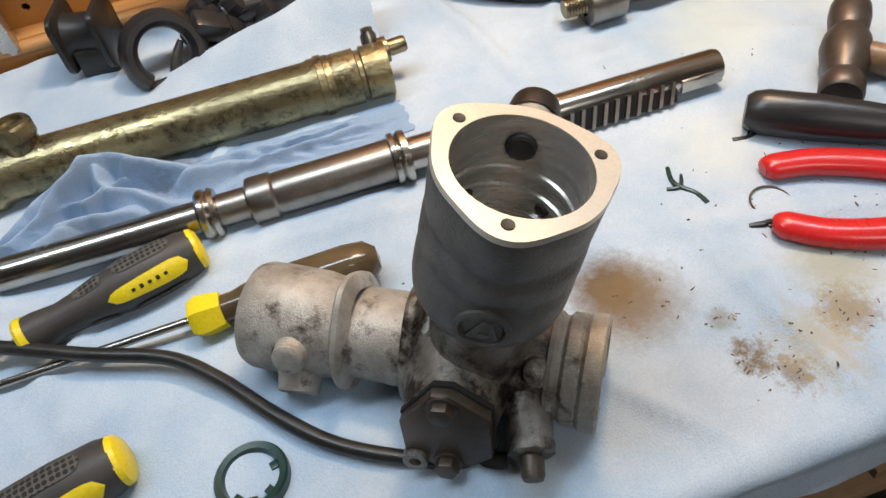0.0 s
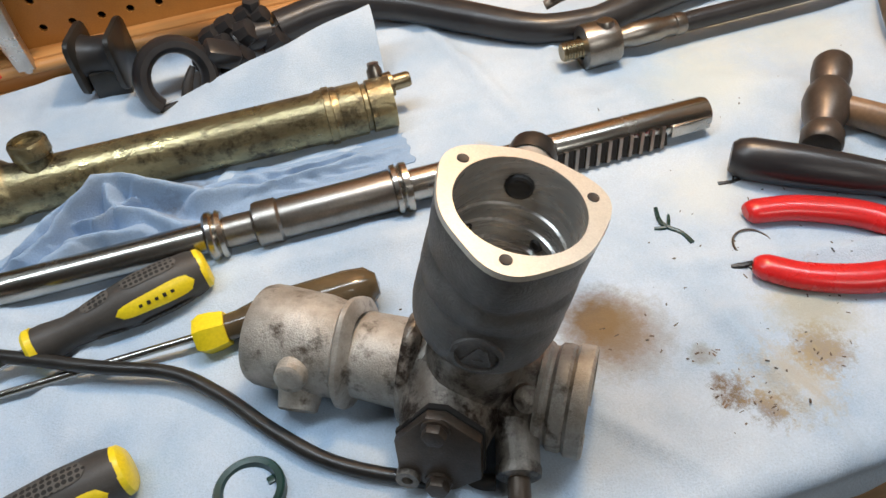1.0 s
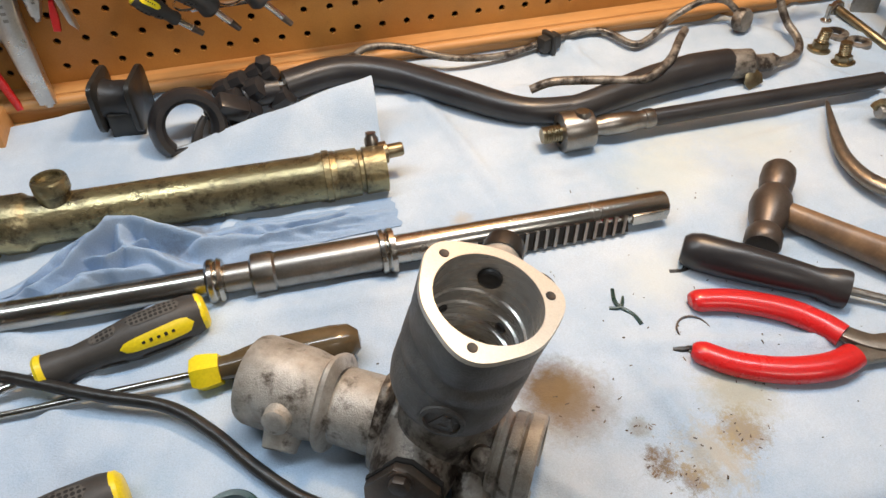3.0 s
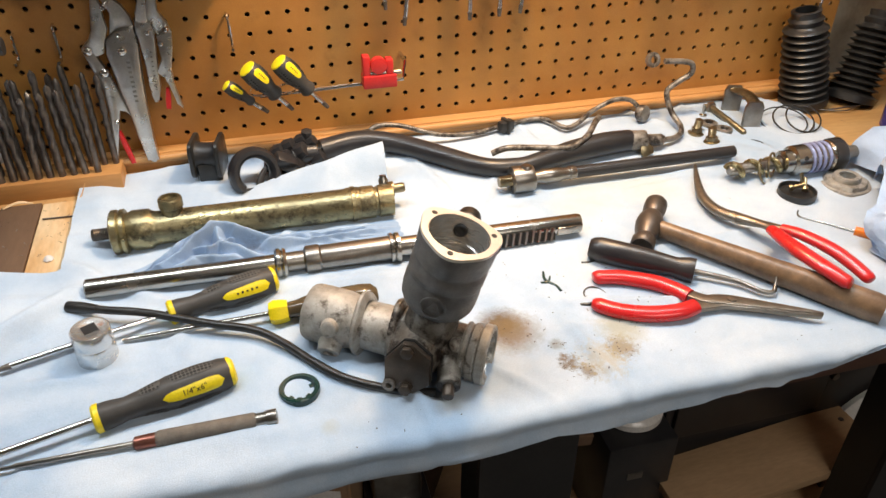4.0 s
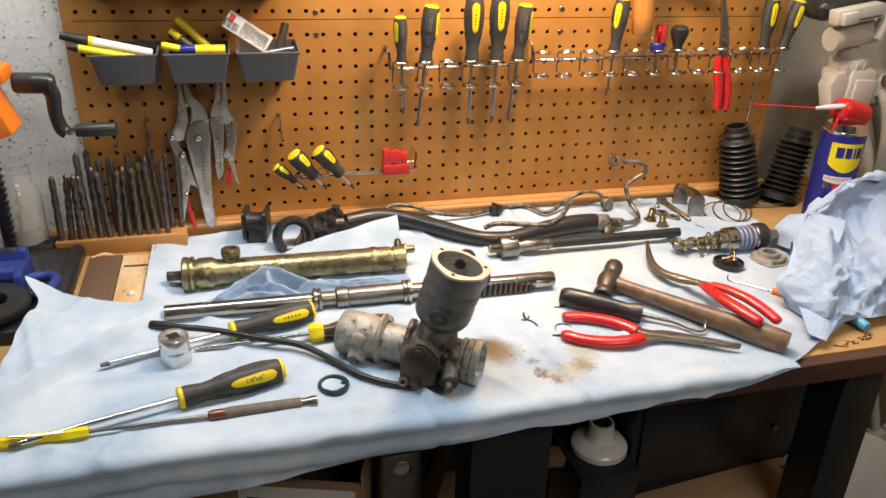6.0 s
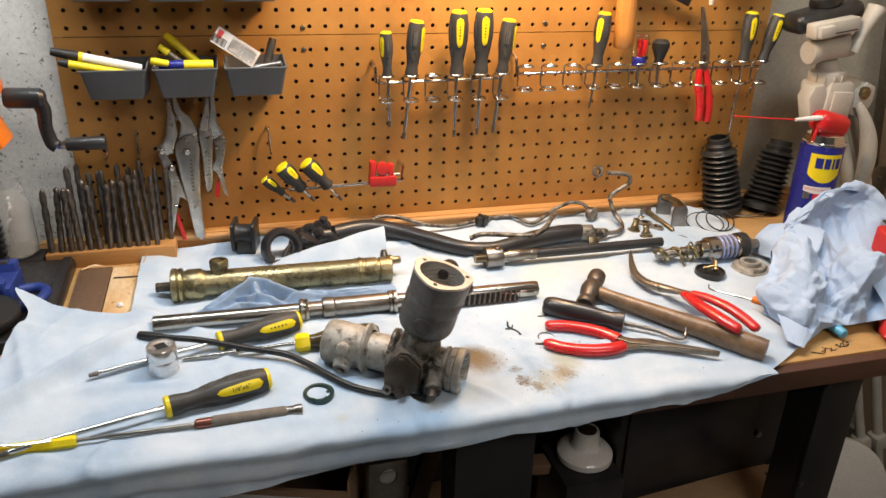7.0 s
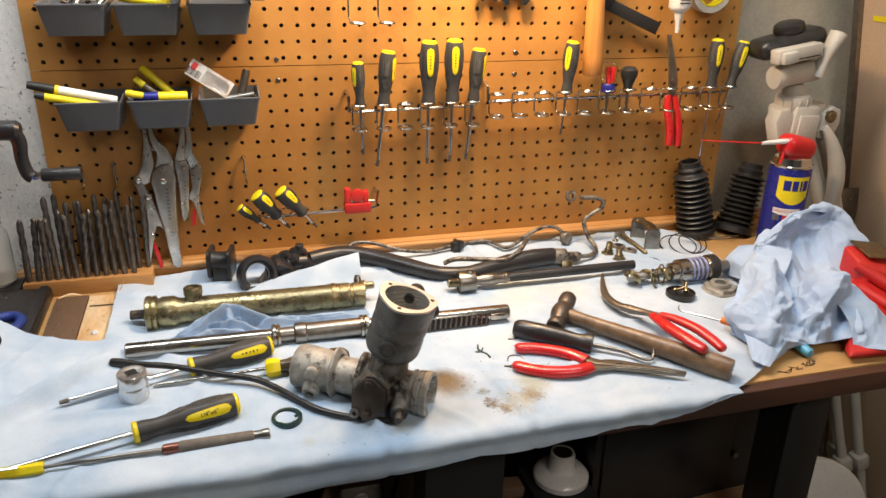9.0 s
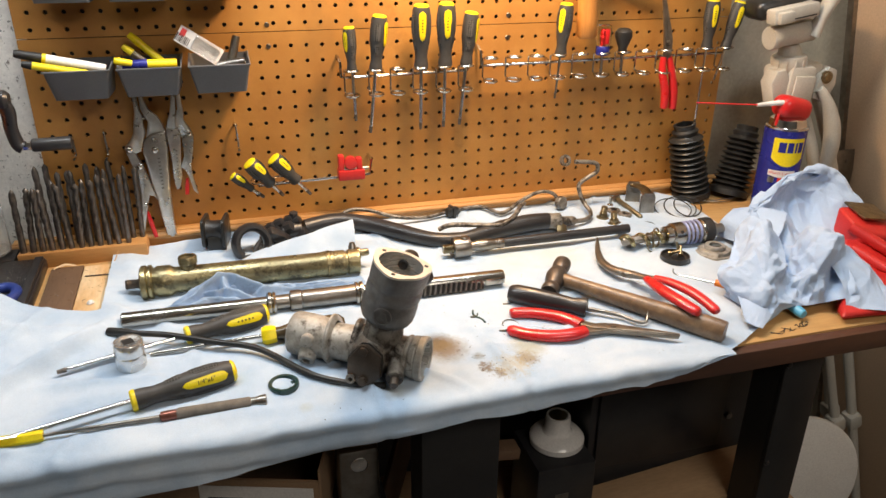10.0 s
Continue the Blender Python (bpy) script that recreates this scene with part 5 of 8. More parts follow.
solo("flange_disc", lathe([(0.0115, 0.012), (0.0105, 0.014), (0.016, 0.0145), (0.0175, 0.012), (0.0180, 0.008), (0.0255, 0.008), (0.0270, 0.006), (0.0275, 0.003), (0.032, 0.0028), (0.033, 0.0), (0.0115, 0.0)], Matrix.Translation((0.667, -0.280, zb(-0.28) + 0.001)), 40, True, lambda a, z: 1 + (0.09 * max(0, math.cos(3 * a)) ** 3 if z < 0.005 else 0)), M_CAST, "grey stepped steel flange disc with centre hole", "flange")
s = thing("wire_pick", (0.58, -0.36, zb(-0.36)), "bent steel wire pick with an orange handle", "pick")
part("wire", tube([(0.555, -0.331, 0.978), (0.5555, -0.336, 0.971), (0.575, -0.354, 0.970), (0.604, -0.384, 0.970)], 0.0011, 8, 4), M_STEEL, s)
part("handle", tube([(0.600, -0.381, 0.971), (0.616, -0.397, 0.971), (0.650, -0.425, 0.972)], [0.0055, 0.0065, 0.0065], 14, 3), M_ORANGE, s, "orange plastic handle")


# ---------- hand tools on the towel ----------
def screwdriver(tip, end, hl, r, face, label, group="", ferrule=True, shaft_r=0.0032, blade=True, text=""):
    """Screwdriver from its tip to its handle's end; hl: handle length, r: its radius, face: the way its yellow badge looks."""
    L = (Vector(end) - Vector(tip)).length
    m = axis(tip, end)
    t = thing("screwdriver", (0, 0, 0), label, "screwdriver", group, m)
    f = m.to_3x3().inverted() @ Vector(face)
    turn = math.atan2(f.y, f.x)
    h0 = L - hl
    part("shaft", lathe([(0, 0.0), (shaft_r * 0.75, 0.0), (shaft_r * 0.85, 0.006), (shaft_r, 0.012), (shaft_r, h0 + 0.004)], None, 14), M_CHROME, t, "chrome shaft", True)
    part("tip", lathe([(0, -0.0004), (shaft_r * 0.8, -0.0004), (shaft_r * 0.92, 0.006), (shaft_r * 1.05, 0.010), (shaft_r * 0.9, 0.011)], None, 12), M_DARKSTEEL, t, "blackened tip", True)

    def grip(a, z):
        return 1 - 0.05 * abs(math.sin(1.5 * a)) ** 2

    prof = [(0.0, h0), (r * 0.62, h0), (r * 0.78, h0 + 0.003), (r * 0.78, h0 + hl * 0.08), (r * 0.66, h0 + hl * 0.20), (r * 0.76, h0 + hl * 0.34), (r * 0.98, h0 + hl * 0.52), (r * 1.02, h0 + hl * 0.72), (r * 0.95, h0 + hl * 0.90), (r * 0.84, h0 + hl * 0.955)]
    part("handle", lathe(prof, None, 30, False, grip), M_GRIP, t, "dark grey rubber grip", True)
    part("end_cap", lathe([(r * 0.84, h0 + hl * 0.950), (r * 0.80, h0 + hl * 0.975), (r * 0.6, h0 + hl * 0.995), (0, h0 + hl)], None, 26), M_YELLOW, t, "yellow end cap", True)
    if ferrule:
        part("ferrule", lathe([(0, h0 - 0.003), (r * 0.70, h0 - 0.003), (r * 0.80, h0 - 0.001), (r * 0.80, h0 + 0.003), (r * 0.6, h0 + 0.004)], None, 24), M_YELLOW, t, "yellow ferrule", True)

    def radius_at(z):
        for (r0, z0), (r1, z1) in zip(prof, prof[1:]):
            if z0 <= z <= z1 and z1 > z0:
                return r0 + (r1 - r0) * (z - z0) / (z1 - z0)
        return r * 0.85

    def patch(z0, z1, half, lift, where, narrow=0.0):
        bm = bmesh.new()
        rows = []
        for i in range(15):
            q = i / 14
            z = z0 + (z1 - z0) * q
            w = half * math.sqrt(max(0.0, 1 - (2 * q - 1) ** 6)) * (1 - narrow * (1 - q))
            rr = radius_at(z) * 1.0 + lift * (0.2 if i in (0, 14) else 1)
            rows.append([bm.verts.new((rr * math.cos(where + w * k / 4), rr * math.sin(where + w * k / 4), z)) for k in range(-4, 5)])
        for a, b in zip(rows, rows[1:]):
            for k in range(8):
                bm.faces.new((a[k], a[k + 1], b[k + 1], b[k]))
        return bm

    badge = part("badge", patch(h0 + hl * 0.45, h0 + hl * 0.90, 0.42, 0.0007, turn, 0.35), M_YELLOW, t, "yellow size badge", True, 60)
    for s2, z0, z1 in ((1.15, 0.30, 0.47), (1.15, 0.53, 0.86), (-1.15, 0.30, 0.47), (-1.15, 0.53, 0.86)):
        part("grip_pad", patch(h0 + hl * z0, h0 + hl * z1, 0.36, 0.0005, turn + s2), M_PAD, t, "dotted grip pad", True, 60)
    if text:
        zc, rr = h0 + hl * 0.68, radius_at(h0 + hl * 0.68) + 0.0009

        def wrap(v):
            a = turn - v.y / rr
            return Vector(((rr + v.z) * math.cos(a), (rr + v.z) * math.sin(a), zc + v.x))
        ob = lettering(text, 0.0075, m, M_INK, badge, wrap)
    else:
        for k in range(5):
            part("print_bar", patch(h0 + hl * (0.58 + 0.045 * k), h0 + hl * (0.602 + 0.045 * k), 0.06 + 0.02 * (k % 2), 0.0010, turn), M_INK, badge, "", True, 60)
    return t


screwdriver((-0.423, -0.512, 0.9685), (-0.136, -0.446, 0.980), 0.122, 0.0165, (0.08, -0.90, 0.42), "large yellow and grey screwdriver lying near the bench edge", text="1/4\"x6\"")
screwdriver((-0.351, -0.384, 0.9745), (-0.087, -0.318, 0.985), 0.112, 0.0160, (0.08, -0.90, 0.42), "large yellow and grey screwdriver lying against the rack bar")

# screwdriver with smoky clear handle
s = thing("clear_screwdriver", (-0.1, -0.363, zb(-0.363)), "old screwdriver with smoky clear handle and yellow ferrule", "screwdriver")
b = axis((-0.243, -0.366, 0.9715), (0.010, -0.373, 0.984))
part("shaft", lathe([(0, 0), (0.0022, 0), (0.0026, 0.010), (0.0026, 0.150)], b, 12), M_STEEL, s, "thin steel shaft")
part("ferrule", lathe([(0.004, 0.143), (0.0105, 0.144), (0.0130, 0.149), (0.0125, 0.156), (0.0110, 0.163), (0.006, 0.163)], b, 6), M_YELLOW, s, "yellow faceted ferrule")
part("handle", lathe([(0.0085, 0.161), (0.0090, 0.170), (0.0130, 0.188), (0.0140, 0.205), (0.0140, 0.238), (0.0125, 0.250), (0.0070, 0.256), (0, 0.257)], b, 24, False, lambda a, z: 1 - 0.06 * abs(math.sin(3 * a))), M_AMBER, s, "smoky amber clear handle")

# scriber with knurled grip
s = thing("scriber", (-0.2, -0.505, zb(-0.505)), "thin steel scriber with knurled grip and yellow clip-on handle", "scriber")
b = axis((-0.440, -0.5035, zb(-0.5035) + 0.008), (-0.104, -0.503, zb(-0.503) + 0.0085))
part("yellow_handle", lathe([(0, 0.0), (0.0062, 0.001), (0.0066, 0.006), (0.0066, 0.088), (0.0055, 0.092), (0, 0.092)], b, 6), M_YELLOW, s, "yellow pocket screwdriver handle")
part("clip", tube([(-0.425, -0.506, 0.9755), (-0.400, -0.508, 0.9748), (-0.372, -0.508, 0.9745)], 0.0012, 8, 3), M_CHROME, s, "chrome pocket clip")
part("rod", lathe([(0.0018, 0.090), (0.0018, 0.121), (0.0026, 0.123), (0.0026, 0.218), (0.002, 0.22)], b, 12), M_GREYSTEEL, s)
part("collet", lathe([(0.003, 0.215), (0.0058, 0.217), (0.0062, 0.224), (0.0064, 0.236)], b, 20), M_COPPER, s, "reddish collet")
part("grip", lathe([(0.0064, 0.234), (0.0074, 0.237), (0.0074, 0.316), (0.0066, 0.318)], b, 24), M_KNURL, s, "knurled grey-brown grip")
part("end_cap", lathe([(0.0062, 0.317), (0.0062, 0.326), (0.0072, 0.328), (0.0074, 0.336), (0.004, 0.337), (0, 0.336)], b, 20), M_GREYSTEEL, s)

# socket
s = thing("socket", (-0.265, -0.380, zb(-0.38)), "chrome impact socket standing upright on the towel", "socket")
b = Matrix.Translation((-0.265, -0.380, zb(-0.38) + 0.001)) @ pose(0, 0, 0, 1.5, 0, 25)
part("body", lathe([(0.012, 0.0), (0.0178, 0.0), (0.0186, 0.0015), (0.0186, 0.018), (0.0180, 0.020), (0.0176, 0.0215), (0.0186, 0.024), (0.0182, 0.0365), (0.0172, 0.0378), (0.012, 0.0378), (0.0112, 0.0372), (0.0, 0.0372)], b, 40), M_POLISH, s, "ringed polished chrome body")
part("drive_hole", join(prism([(-0.0066, -0.0066), (0.0066, -0.0066), (0.0066, 0.0066), (-0.0066, 0.0066)], 0.001, b @ Matrix.Translation((0, 0, 0.0371))), ), M_INK, s, "square drive hole")

# rubber seal ring
s = solo("seal_ring", join(lathe([(0.0140, 0.0002), (0.0136, 0.004), (0.0148, 0.0075), (0.0178, 0.0080), (0.0188, 0.0070), (0.0190, 0.0006)], Matrix.Translation((-0.081, -0.473, zb(-0.473) + 0.001)), 40, True), *[box(0.0055, 0.0045, 0.0024, Matrix.Translation((-0.081 + 0.0125 * math.cos(a), -0.473 + 0.0125 * math.sin(a), zb(-0.473) + 0.004)) @ pose(0, 0, 0, 0, 0, math.degrees(a)), 0.0004) for a in (0.3, 1.9, 2.6, 3.9, 4.6, 5.4)]), M_GREEN, "dark green rubber lip seal lying on the towel", "seal")

# black hose
s = thing("thin_hose", (-0.15, -0.39, zb(-0.39)), "thin black rubber hose curving under the housing", "hose")
part("hose", tube([(-0.293, -0.314, 0.984), (-0.259, -0.330, 0.985), (-0.219, -0.344, 0.984), (-0.159, -0.372, 0.980), (-0.116, -0.390, 0.977), (-0.089, -0.414, 0.974), (-0.064, -0.445, 0.971), (-0.036, -0.473, 0.968), (0.002, -0.495, 0.966), (0.04, -0.510, 0.966)], 0.0042, 14, 6), M_RUBBER, s)
part("end_sleeve", tube([(-0.299, -0.311, 0.983), (-0.297, -0.312, 0.983), (-0.284, -0.318, 0.984), (-0.268, -0.326, 0.985)], [0.0040, 0.0062, 0.0060, 0.0046], 14, 4), M_RUBBER, s, "thicker hose end")


def vinyl(points, r, parent, flat=0.8):
    part("handle", tube(points, [1.15 * q for q in r], 16, 6, flat), M_RED, parent, "red dipped vinyl grip")


# long-nose pliers
s = thing("long_nose_pliers", (0.3, -0.44, zb(-0.44)), "long-nose pliers with red vinyl handles, slightly open", "pliers")
zc = zb(-0.44) + 0.0095
vinyl([(0.250, -0.391, zc + 0.002), (0.256, -0.392, zc + 0.002), (0.281, -0.399, zc + 0.002), (0.312, -0.416, zc + 0.001), (0.329, -0.433, zc), (0.337, -0.446, zc)], [0.004, 0.0078, 0.0082, 0.0086, 0.0086, 0.0080], s)
vinyl([(0.231, -0.431, zc), (0.237, -0.435, zc), (0.255, -0.449, zc - 0.001), (0.284, -0.462, zc - 0.001), (0.314, -0.467, zc), (0.334, -0.463, zc)], [0.004, 0.0078, 0.0082, 0.0088, 0.0088, 0.0082], s)
part("lever", prism(strip([(0.334, -0.440), (0.351, -0.457), (0.375, -0.466), (0.455, -0.510)], [0.012, 0.013, 0.017, 0.0030]), 0.0060, Matrix.Translation((0, 0, zc + 0.0005)), 0.0012), M_TOOLSTEEL, s, "oily grey-brown jaw")
part("lever", prism(strip([(0.334, -0.463), (0.353, -0.464), (0.375, -0.468), (0.453, -0.511)], [0.014, 0.015, 0.016, 0.0030]), 0.0060, Matrix.Translation((0, 0, zc - 0.0012)), 0.0012), M_TOOLSTEEL, s, "oily grey-brown jaw")
part("pivot", lathe([(0, 0.0058), (0.0045, 0.0052), (0.005, 0.003)], Matrix.Translation((0.375, -0.4665, zc)), 16), M_GREYSTEEL, s)
# bent-nose pliers resting on the hammer
s = thing("bent_nose_pliers", (0.48, -0.36, zb(-0.36)), "bent-nose pliers with red handles lying across the hammer", "pliers")
part("jaw", tube([(0.480, -0.209, 0.990), (0.468, -0.232, 0.990), (0.455, -0.262, 0.987), (0.448, -0.288, 0.985), (0.450, -0.315, 0.984), (0.462, -0.340, 0.986)], [0.0014, 0.0034, 0.0055, 0.0068, 0.0078, 0.0080], 14, 6, 0.75), M_TOOLSTEEL, s, "curved tapering jaws")
part("pivot", lathe([(0, 0.0085), (0.0035, 0.008), (0.0042, 0.005)], Matrix.Translation((0.451, -0.318, 0.982)), 14), M_GREYSTEEL, s)
part("lever", tube([(0.458, -0.332, 0.986), (0.472, -0.355, 0.989), (0.480, -0.380, 0.993), (0.476, -0.405, 0.998)], [0.0080, 0.0062, 0.0052, 0.0050], 12, 5, 0.7), M_TOOLSTEEL, s)
part("lever", tube([(0.462, -0.338, 0.984), (0.480, -0.362, 0.988), (0.492, -0.385, 0.993), (0.500, -0.405, 0.996)], [0.0080, 0.0062, 0.0052, 0.0050], 12, 5, 0.7), M_TOOLSTEEL, s)
vinyl([(0.474, -0.385, 0.996), (0.470, -0.412, 1.000), (0.470, -0.440, 1.002), (0.477, -0.470, 1.001), (0.486, -0.495, 0.998), (0.488, -0.500, 0.998)], [0.0062, 0.0078, 0.0086, 0.0084, 0.0078, 0.005], s, 0.75)
vinyl([(0.488, -0.384, 0.995), (0.500, -0.405, 0.997), (0.514, -0.436, 0.996), (0.522, -0.462, 0.992), (0.526, -0.484, 0.988), (0.527, -0.489, 0.987)], [0.0058, 0.0070, 0.0078, 0.0076, 0.0072, 0.0045], s, 0.75)


def ball_hammer():
    t = thing("ball_peen_hammer", (0.4, -0.4, zb(-0.4)), "old brown ball-peen hammer with oiled wooden handle", "hammer")
    e = Vector((0.350, -0.327, zb(-0.327) + 0.0195))
    hd = Vector((0.60, 0.76, 0.16)).normalized()
    b = Matrix.Translation(e) @ hd.to_track_quat("Z", "Y").to_matrix().to_4x4()
    part("head", lathe([(0, -0.042), (0.0125, -0.042), (0.0140, -0.040), (0.0140, -0.030), (0.0110, -0.024), (0.0150, -0.012), (0.0165, 0.0), (0.0150, 0.010), (0.0112, 0.018), (0.0128, 0.022), (0.0138, 0.032), (0.0132, 0.042), (0.0105, 0.046), (0, 0.0475)], b, 30), M_HAMMER, t, "browned steel head")
    hb = axis(e, (0.518, -0.524, zb(-0.524) + 0.0165))
    L = (Vector((0.518, -0.524, 0.975)) - e).length
    part("handle", lathe([(0.0085, 0.0), (0.0092, 0.016), (0.0098, 0.05), (0.0112, 0.10), (0.0132, 0.17), (0.0146, 0.215), (0.0152, L - 0.012), (0.0145, L - 0.001), (0.0, L)], hb @ Matrix.Diagonal((1.0, 1.12, 1, 1)), 24), M_HANDLEWOOD, t, "oiled brown wooden handle")


ball_hammer()


def hook_pick():
    t = thing("seal_pick", (0.33, -0.38, zb(-0.38)), "black-handled hook tool with a bent steel shaft", "pick")
    b = axis((0.265, -0.346, zb(-0.346) + 0.015), (0.358, -0.412, zb(-0.412) + 0.0145))
    part("handle", lathe([(0, 0), (0.0105, 0.0), (0.0138, 0.004), (0.0158, 0.012), (0.0158, 0.042), (0.0138, 0.074), (0.0118, 0.096), (0.0136, 0.104), (0.0152, 0.110), (0.0152, 0.117), (0, 0.118)], b, 20, False, lambda a, z: 1 - 0.07 * abs(math.sin(2 * a))), M_BLACK, t, "faceted black plastic handle")
    part("shaft", tube([(0.352, -0.404, 0.975), (0.378, -0.421, 0.974), (0.402, -0.437, 0.972), (0.418, -0.456, 0.970), (0.430, -0.461, 0.970), (0.436, -0.455, 0.974), (0.439, -0.450, 0.981)], [0.0036, 0.0032, 0.0030, 0.0028, 0.0026, 0.0020, 0.0008], 12, 6), M_GREYSTEEL, t, "bent hooked shaft")


hook_pick()

# scraps of seal and wire on the towel
s = solo("wire_ring", ring((0.244, -0.412, zb(-0.412) + 0.003), 0.0125, 0.0007, pose(0, 0, 0, 8, 5, 0), 30, 6), M_DARKSTEEL, "thin sprung wire ring lying by the pliers", "wire ring")
solo("seal_scrap", join(tube([(0.203, -0.362, 0.969), (0.200, -0.376, 0.969), (0.208, -0.388, 0.968), (0.210, -0.398, 0.968)], 0.0016, 8, 4), tube([(0.194, -0.378, 0.968), (0.202, -0.380, 0.969), (0.208, -0.370, 0.968)], 0.0013, 8, 4)), M_GREEN, "torn scrap of dark green seal", "rubber scrap")
solo("seal_scrap", join(tube([(0.252, -0.356, 0.969), (0.262, -0.358, 0.969), (0.272, -0.356, 0.969)], 0.0018, 8, 3), tube([(0.258, -0.361, 0.968), (0.266, -0.353, 0.969)], 0.0013, 8, 2)), M_RUBBER, "small black scrap of torn seal", "rubber scrap")
solo("seal_scrap", join(tube([(0.222, -0.423, 0.966), (0.230, -0.426, 0.967), (0.238, -0.424, 0.966)], 0.0020, 8, 3), tube([(0.226, -0.419, 0.966), (0.234, -0.430, 0.966)], 0.0013, 8, 2)), M_RUBBER, "small black scrap of torn seal", "rubber scrap")
rnd = random.Random(5)
bm = bmesh.new()
for _ in range(46):
    x = rnd.uniform(0.12, 0.33) if rnd.random() < 0.7 else rnd.uniform(-0.05, 0.5)
    y = rnd.uniform(-0.53, -0.33)
    r = rnd.uniform(0.0003, 0.0010)
    bmesh.ops.create_icosphere(bm, subdivisions=1, radius=r, matrix=Matrix.Translation((x, y, zb(y) + cloth_height(x, y) + 0.0004)) @ Matrix.Diagonal((1.6, 1, 0.4, 1)))
solo("grit", bm, M_RUBBER, "specks of black grit on the towel", "grit", "stuff")


# ---------- tools on the pegboard ----------
def parts_bin(x0, x1, z0, z1, label):
    """Open plastic bin hung on the board: sloping front, thin rim; its mouth looks up."""
    t = thing("parts_bin", ((x0 + x1) / 2, -0.05, z0), label, "storage bin", "grey parts bins")
    cx, w = (x0 + x1) / 2, (x1 - x0)
    y_in, y_out = -0.008, -0.092

    def shell(inset, zlow):
        low = [(-w * 0.44 + inset, y_in - inset), (w * 0.44 - inset, y_in - inset), (w * 0.41 - inset, y_out + 0.014 + inset), (-w * 0.41 + inset, y_out + 0.014 + inset)]
        high = [(-w / 2 + inset, y_in - inset), (w / 2 - inset, y_in - inset), (w / 2 - inset, y_out + inset), (-w / 2 + inset, y_out + inset)]
        return [(cx + a, b, zlow) for a, b in low], [(cx + a, b, z1 + (0.006 if b > -0.05 else 0)) for a, b in high]
    bm = bmesh.new()
    lo, ho = shell(0, z0)
    li, hi = shell(0.0022, z0 + 0.002)
    v = [[bm.verts.new(p) for p in q] for q in (lo, ho, hi, li)]
    for a, b in zip(v, v[1:]):
        for k in range(4):
            bm.faces.new((a[k], a[(k + 1) % 4], b[(k + 1) % 4], b[k]))
    bm.faces.new(v[0][::-1])
    bm.faces.new(v[3])
    bmesh.ops.bevel(bm, geom=[e for e in bm.edges if abs(e.verts[0].co.z - e.verts[1].co.z) > 0.02], offset=0.004, segments=3, affect="EDGES", profile=0.5)
    part("tray", bm, M_BIN, t, "", False, 30)
    part("rim", tube([(x0, y_in, z1 + 0.006), (x0, y_out, z1), (x1, y_out, z1), (x1, y_in, z1 + 0.006)], 0.0016, 8, 0), M_BIN, t, "moulded rim")
    return t


for k, (x0, x1) in enumerate(((-0.358, -0.270), (-0.260, -0.171), (-0.160, -0.071))):
    parts_bin(x0, x1, 1.246, 1.289, ("grey plastic bin holding paint markers", "grey plastic bin holding yellow marker pens", "grey plastic bin holding a blister pack and tubes")[k])
    parts_bin(x0 - 0.003, x1 - 0.003, 1.382, 1.425, ("grey plastic bin holding bolts", "grey plastic bin holding a yellow marker", "grey plastic bin holding small packets")[k])


def marker(a, b, r, body, cap, label, cap_len=0.3, tip=None):
    t = thing("marker_pen", a, label, "marker pen")
    L = (Vector(b) - Vector(a)).length
    m = axis(a, b)
    part("barrel", lathe([(0, 0), (r * 0.9, 0.0), (r, 0.002), (r, L * (1 - cap_len)), (r * 0.9, L * (1 - cap_len))], m, 20), body, t)
    part("cap", lathe([(r * 1.05, L * (1 - cap_len) - 0.001), (r * 1.08, L * (1 - cap_len)), (r * 0.85, L * 0.97), (r * 0.7, L), (0, L)], m, 20), cap, t, "pen cap")
    return t, m, L


s, m, L = marker((-0.278, -0.060, 1.286), (-0.392, -0.078, 1.316), 0.0068, M_WHITE, M_INK, "white paint marker with black cap in the bin", 0.30)
part("band", lathe([(0.0072, L * 0.66), (0.0074, L * 0.67), (0.0074, L * 0.70), (0.0072, L * 0.71)], m, 20), M_YELLOW, s)
for k in range(6):
    part("print_bar", box(0.0006, 0.003, 0.006, m @ pose(-0.0018, -0.0068, L * (0.22 + 0.065 * k), 0, 0, 15)), M_INK, s)
s, m, L = marker((-0.300, -0.078, 1.283), (-0.382, -0.090, 1.303), 0.0056, M_YELLOW, M_INK, "yellow paint marker with black cap in the bin", 0.14)
for k in range(4):
    part("print_bar", box(0.0006, 0.002, 0.005, m @ pose(-0.001, -0.0056, L * (0.3 + 0.10 * k), 0, 0, 15)), M_INK, s)
marker((-0.176, -0.080, 1.293), (-0.252, -0.082, 1.294), 0.0075, M_YELLOW, M_CANBLUE, "yellow marker with blue cap across the bin", 0.45)
marker((-0.238, -0.084, 1.296), (-0.262, -0.086, 1.302), 0.0055, M_YELLOW, M_YELLOW, "short yellow pen end poking from the bin", 0.3)
marker((-0.200, -0.040, 1.290), (-0.242, -0.030, 1.330), 0.0060, M_YELLOW, M_YELLOW, "dull yellow pen standing in the bin", 0.3)
marker((-0.222, -0.045, 1.290), (-0.252, -0.040, 1.315), 0.0055, M_AMBER, M_YELLOW, "small olive pen standing in the bin", 0.4)
s = thing("blister_pack", (-0.14, -0.05, 1.30), "clear blister pack with a printed barcode card", "blister pack")
b = pose(-0.142, -0.060, 1.315, 75, 35, 0)
part("card", box(0.070, 0.026, 0.0008, b), M_PAPER, s, "white printed card")
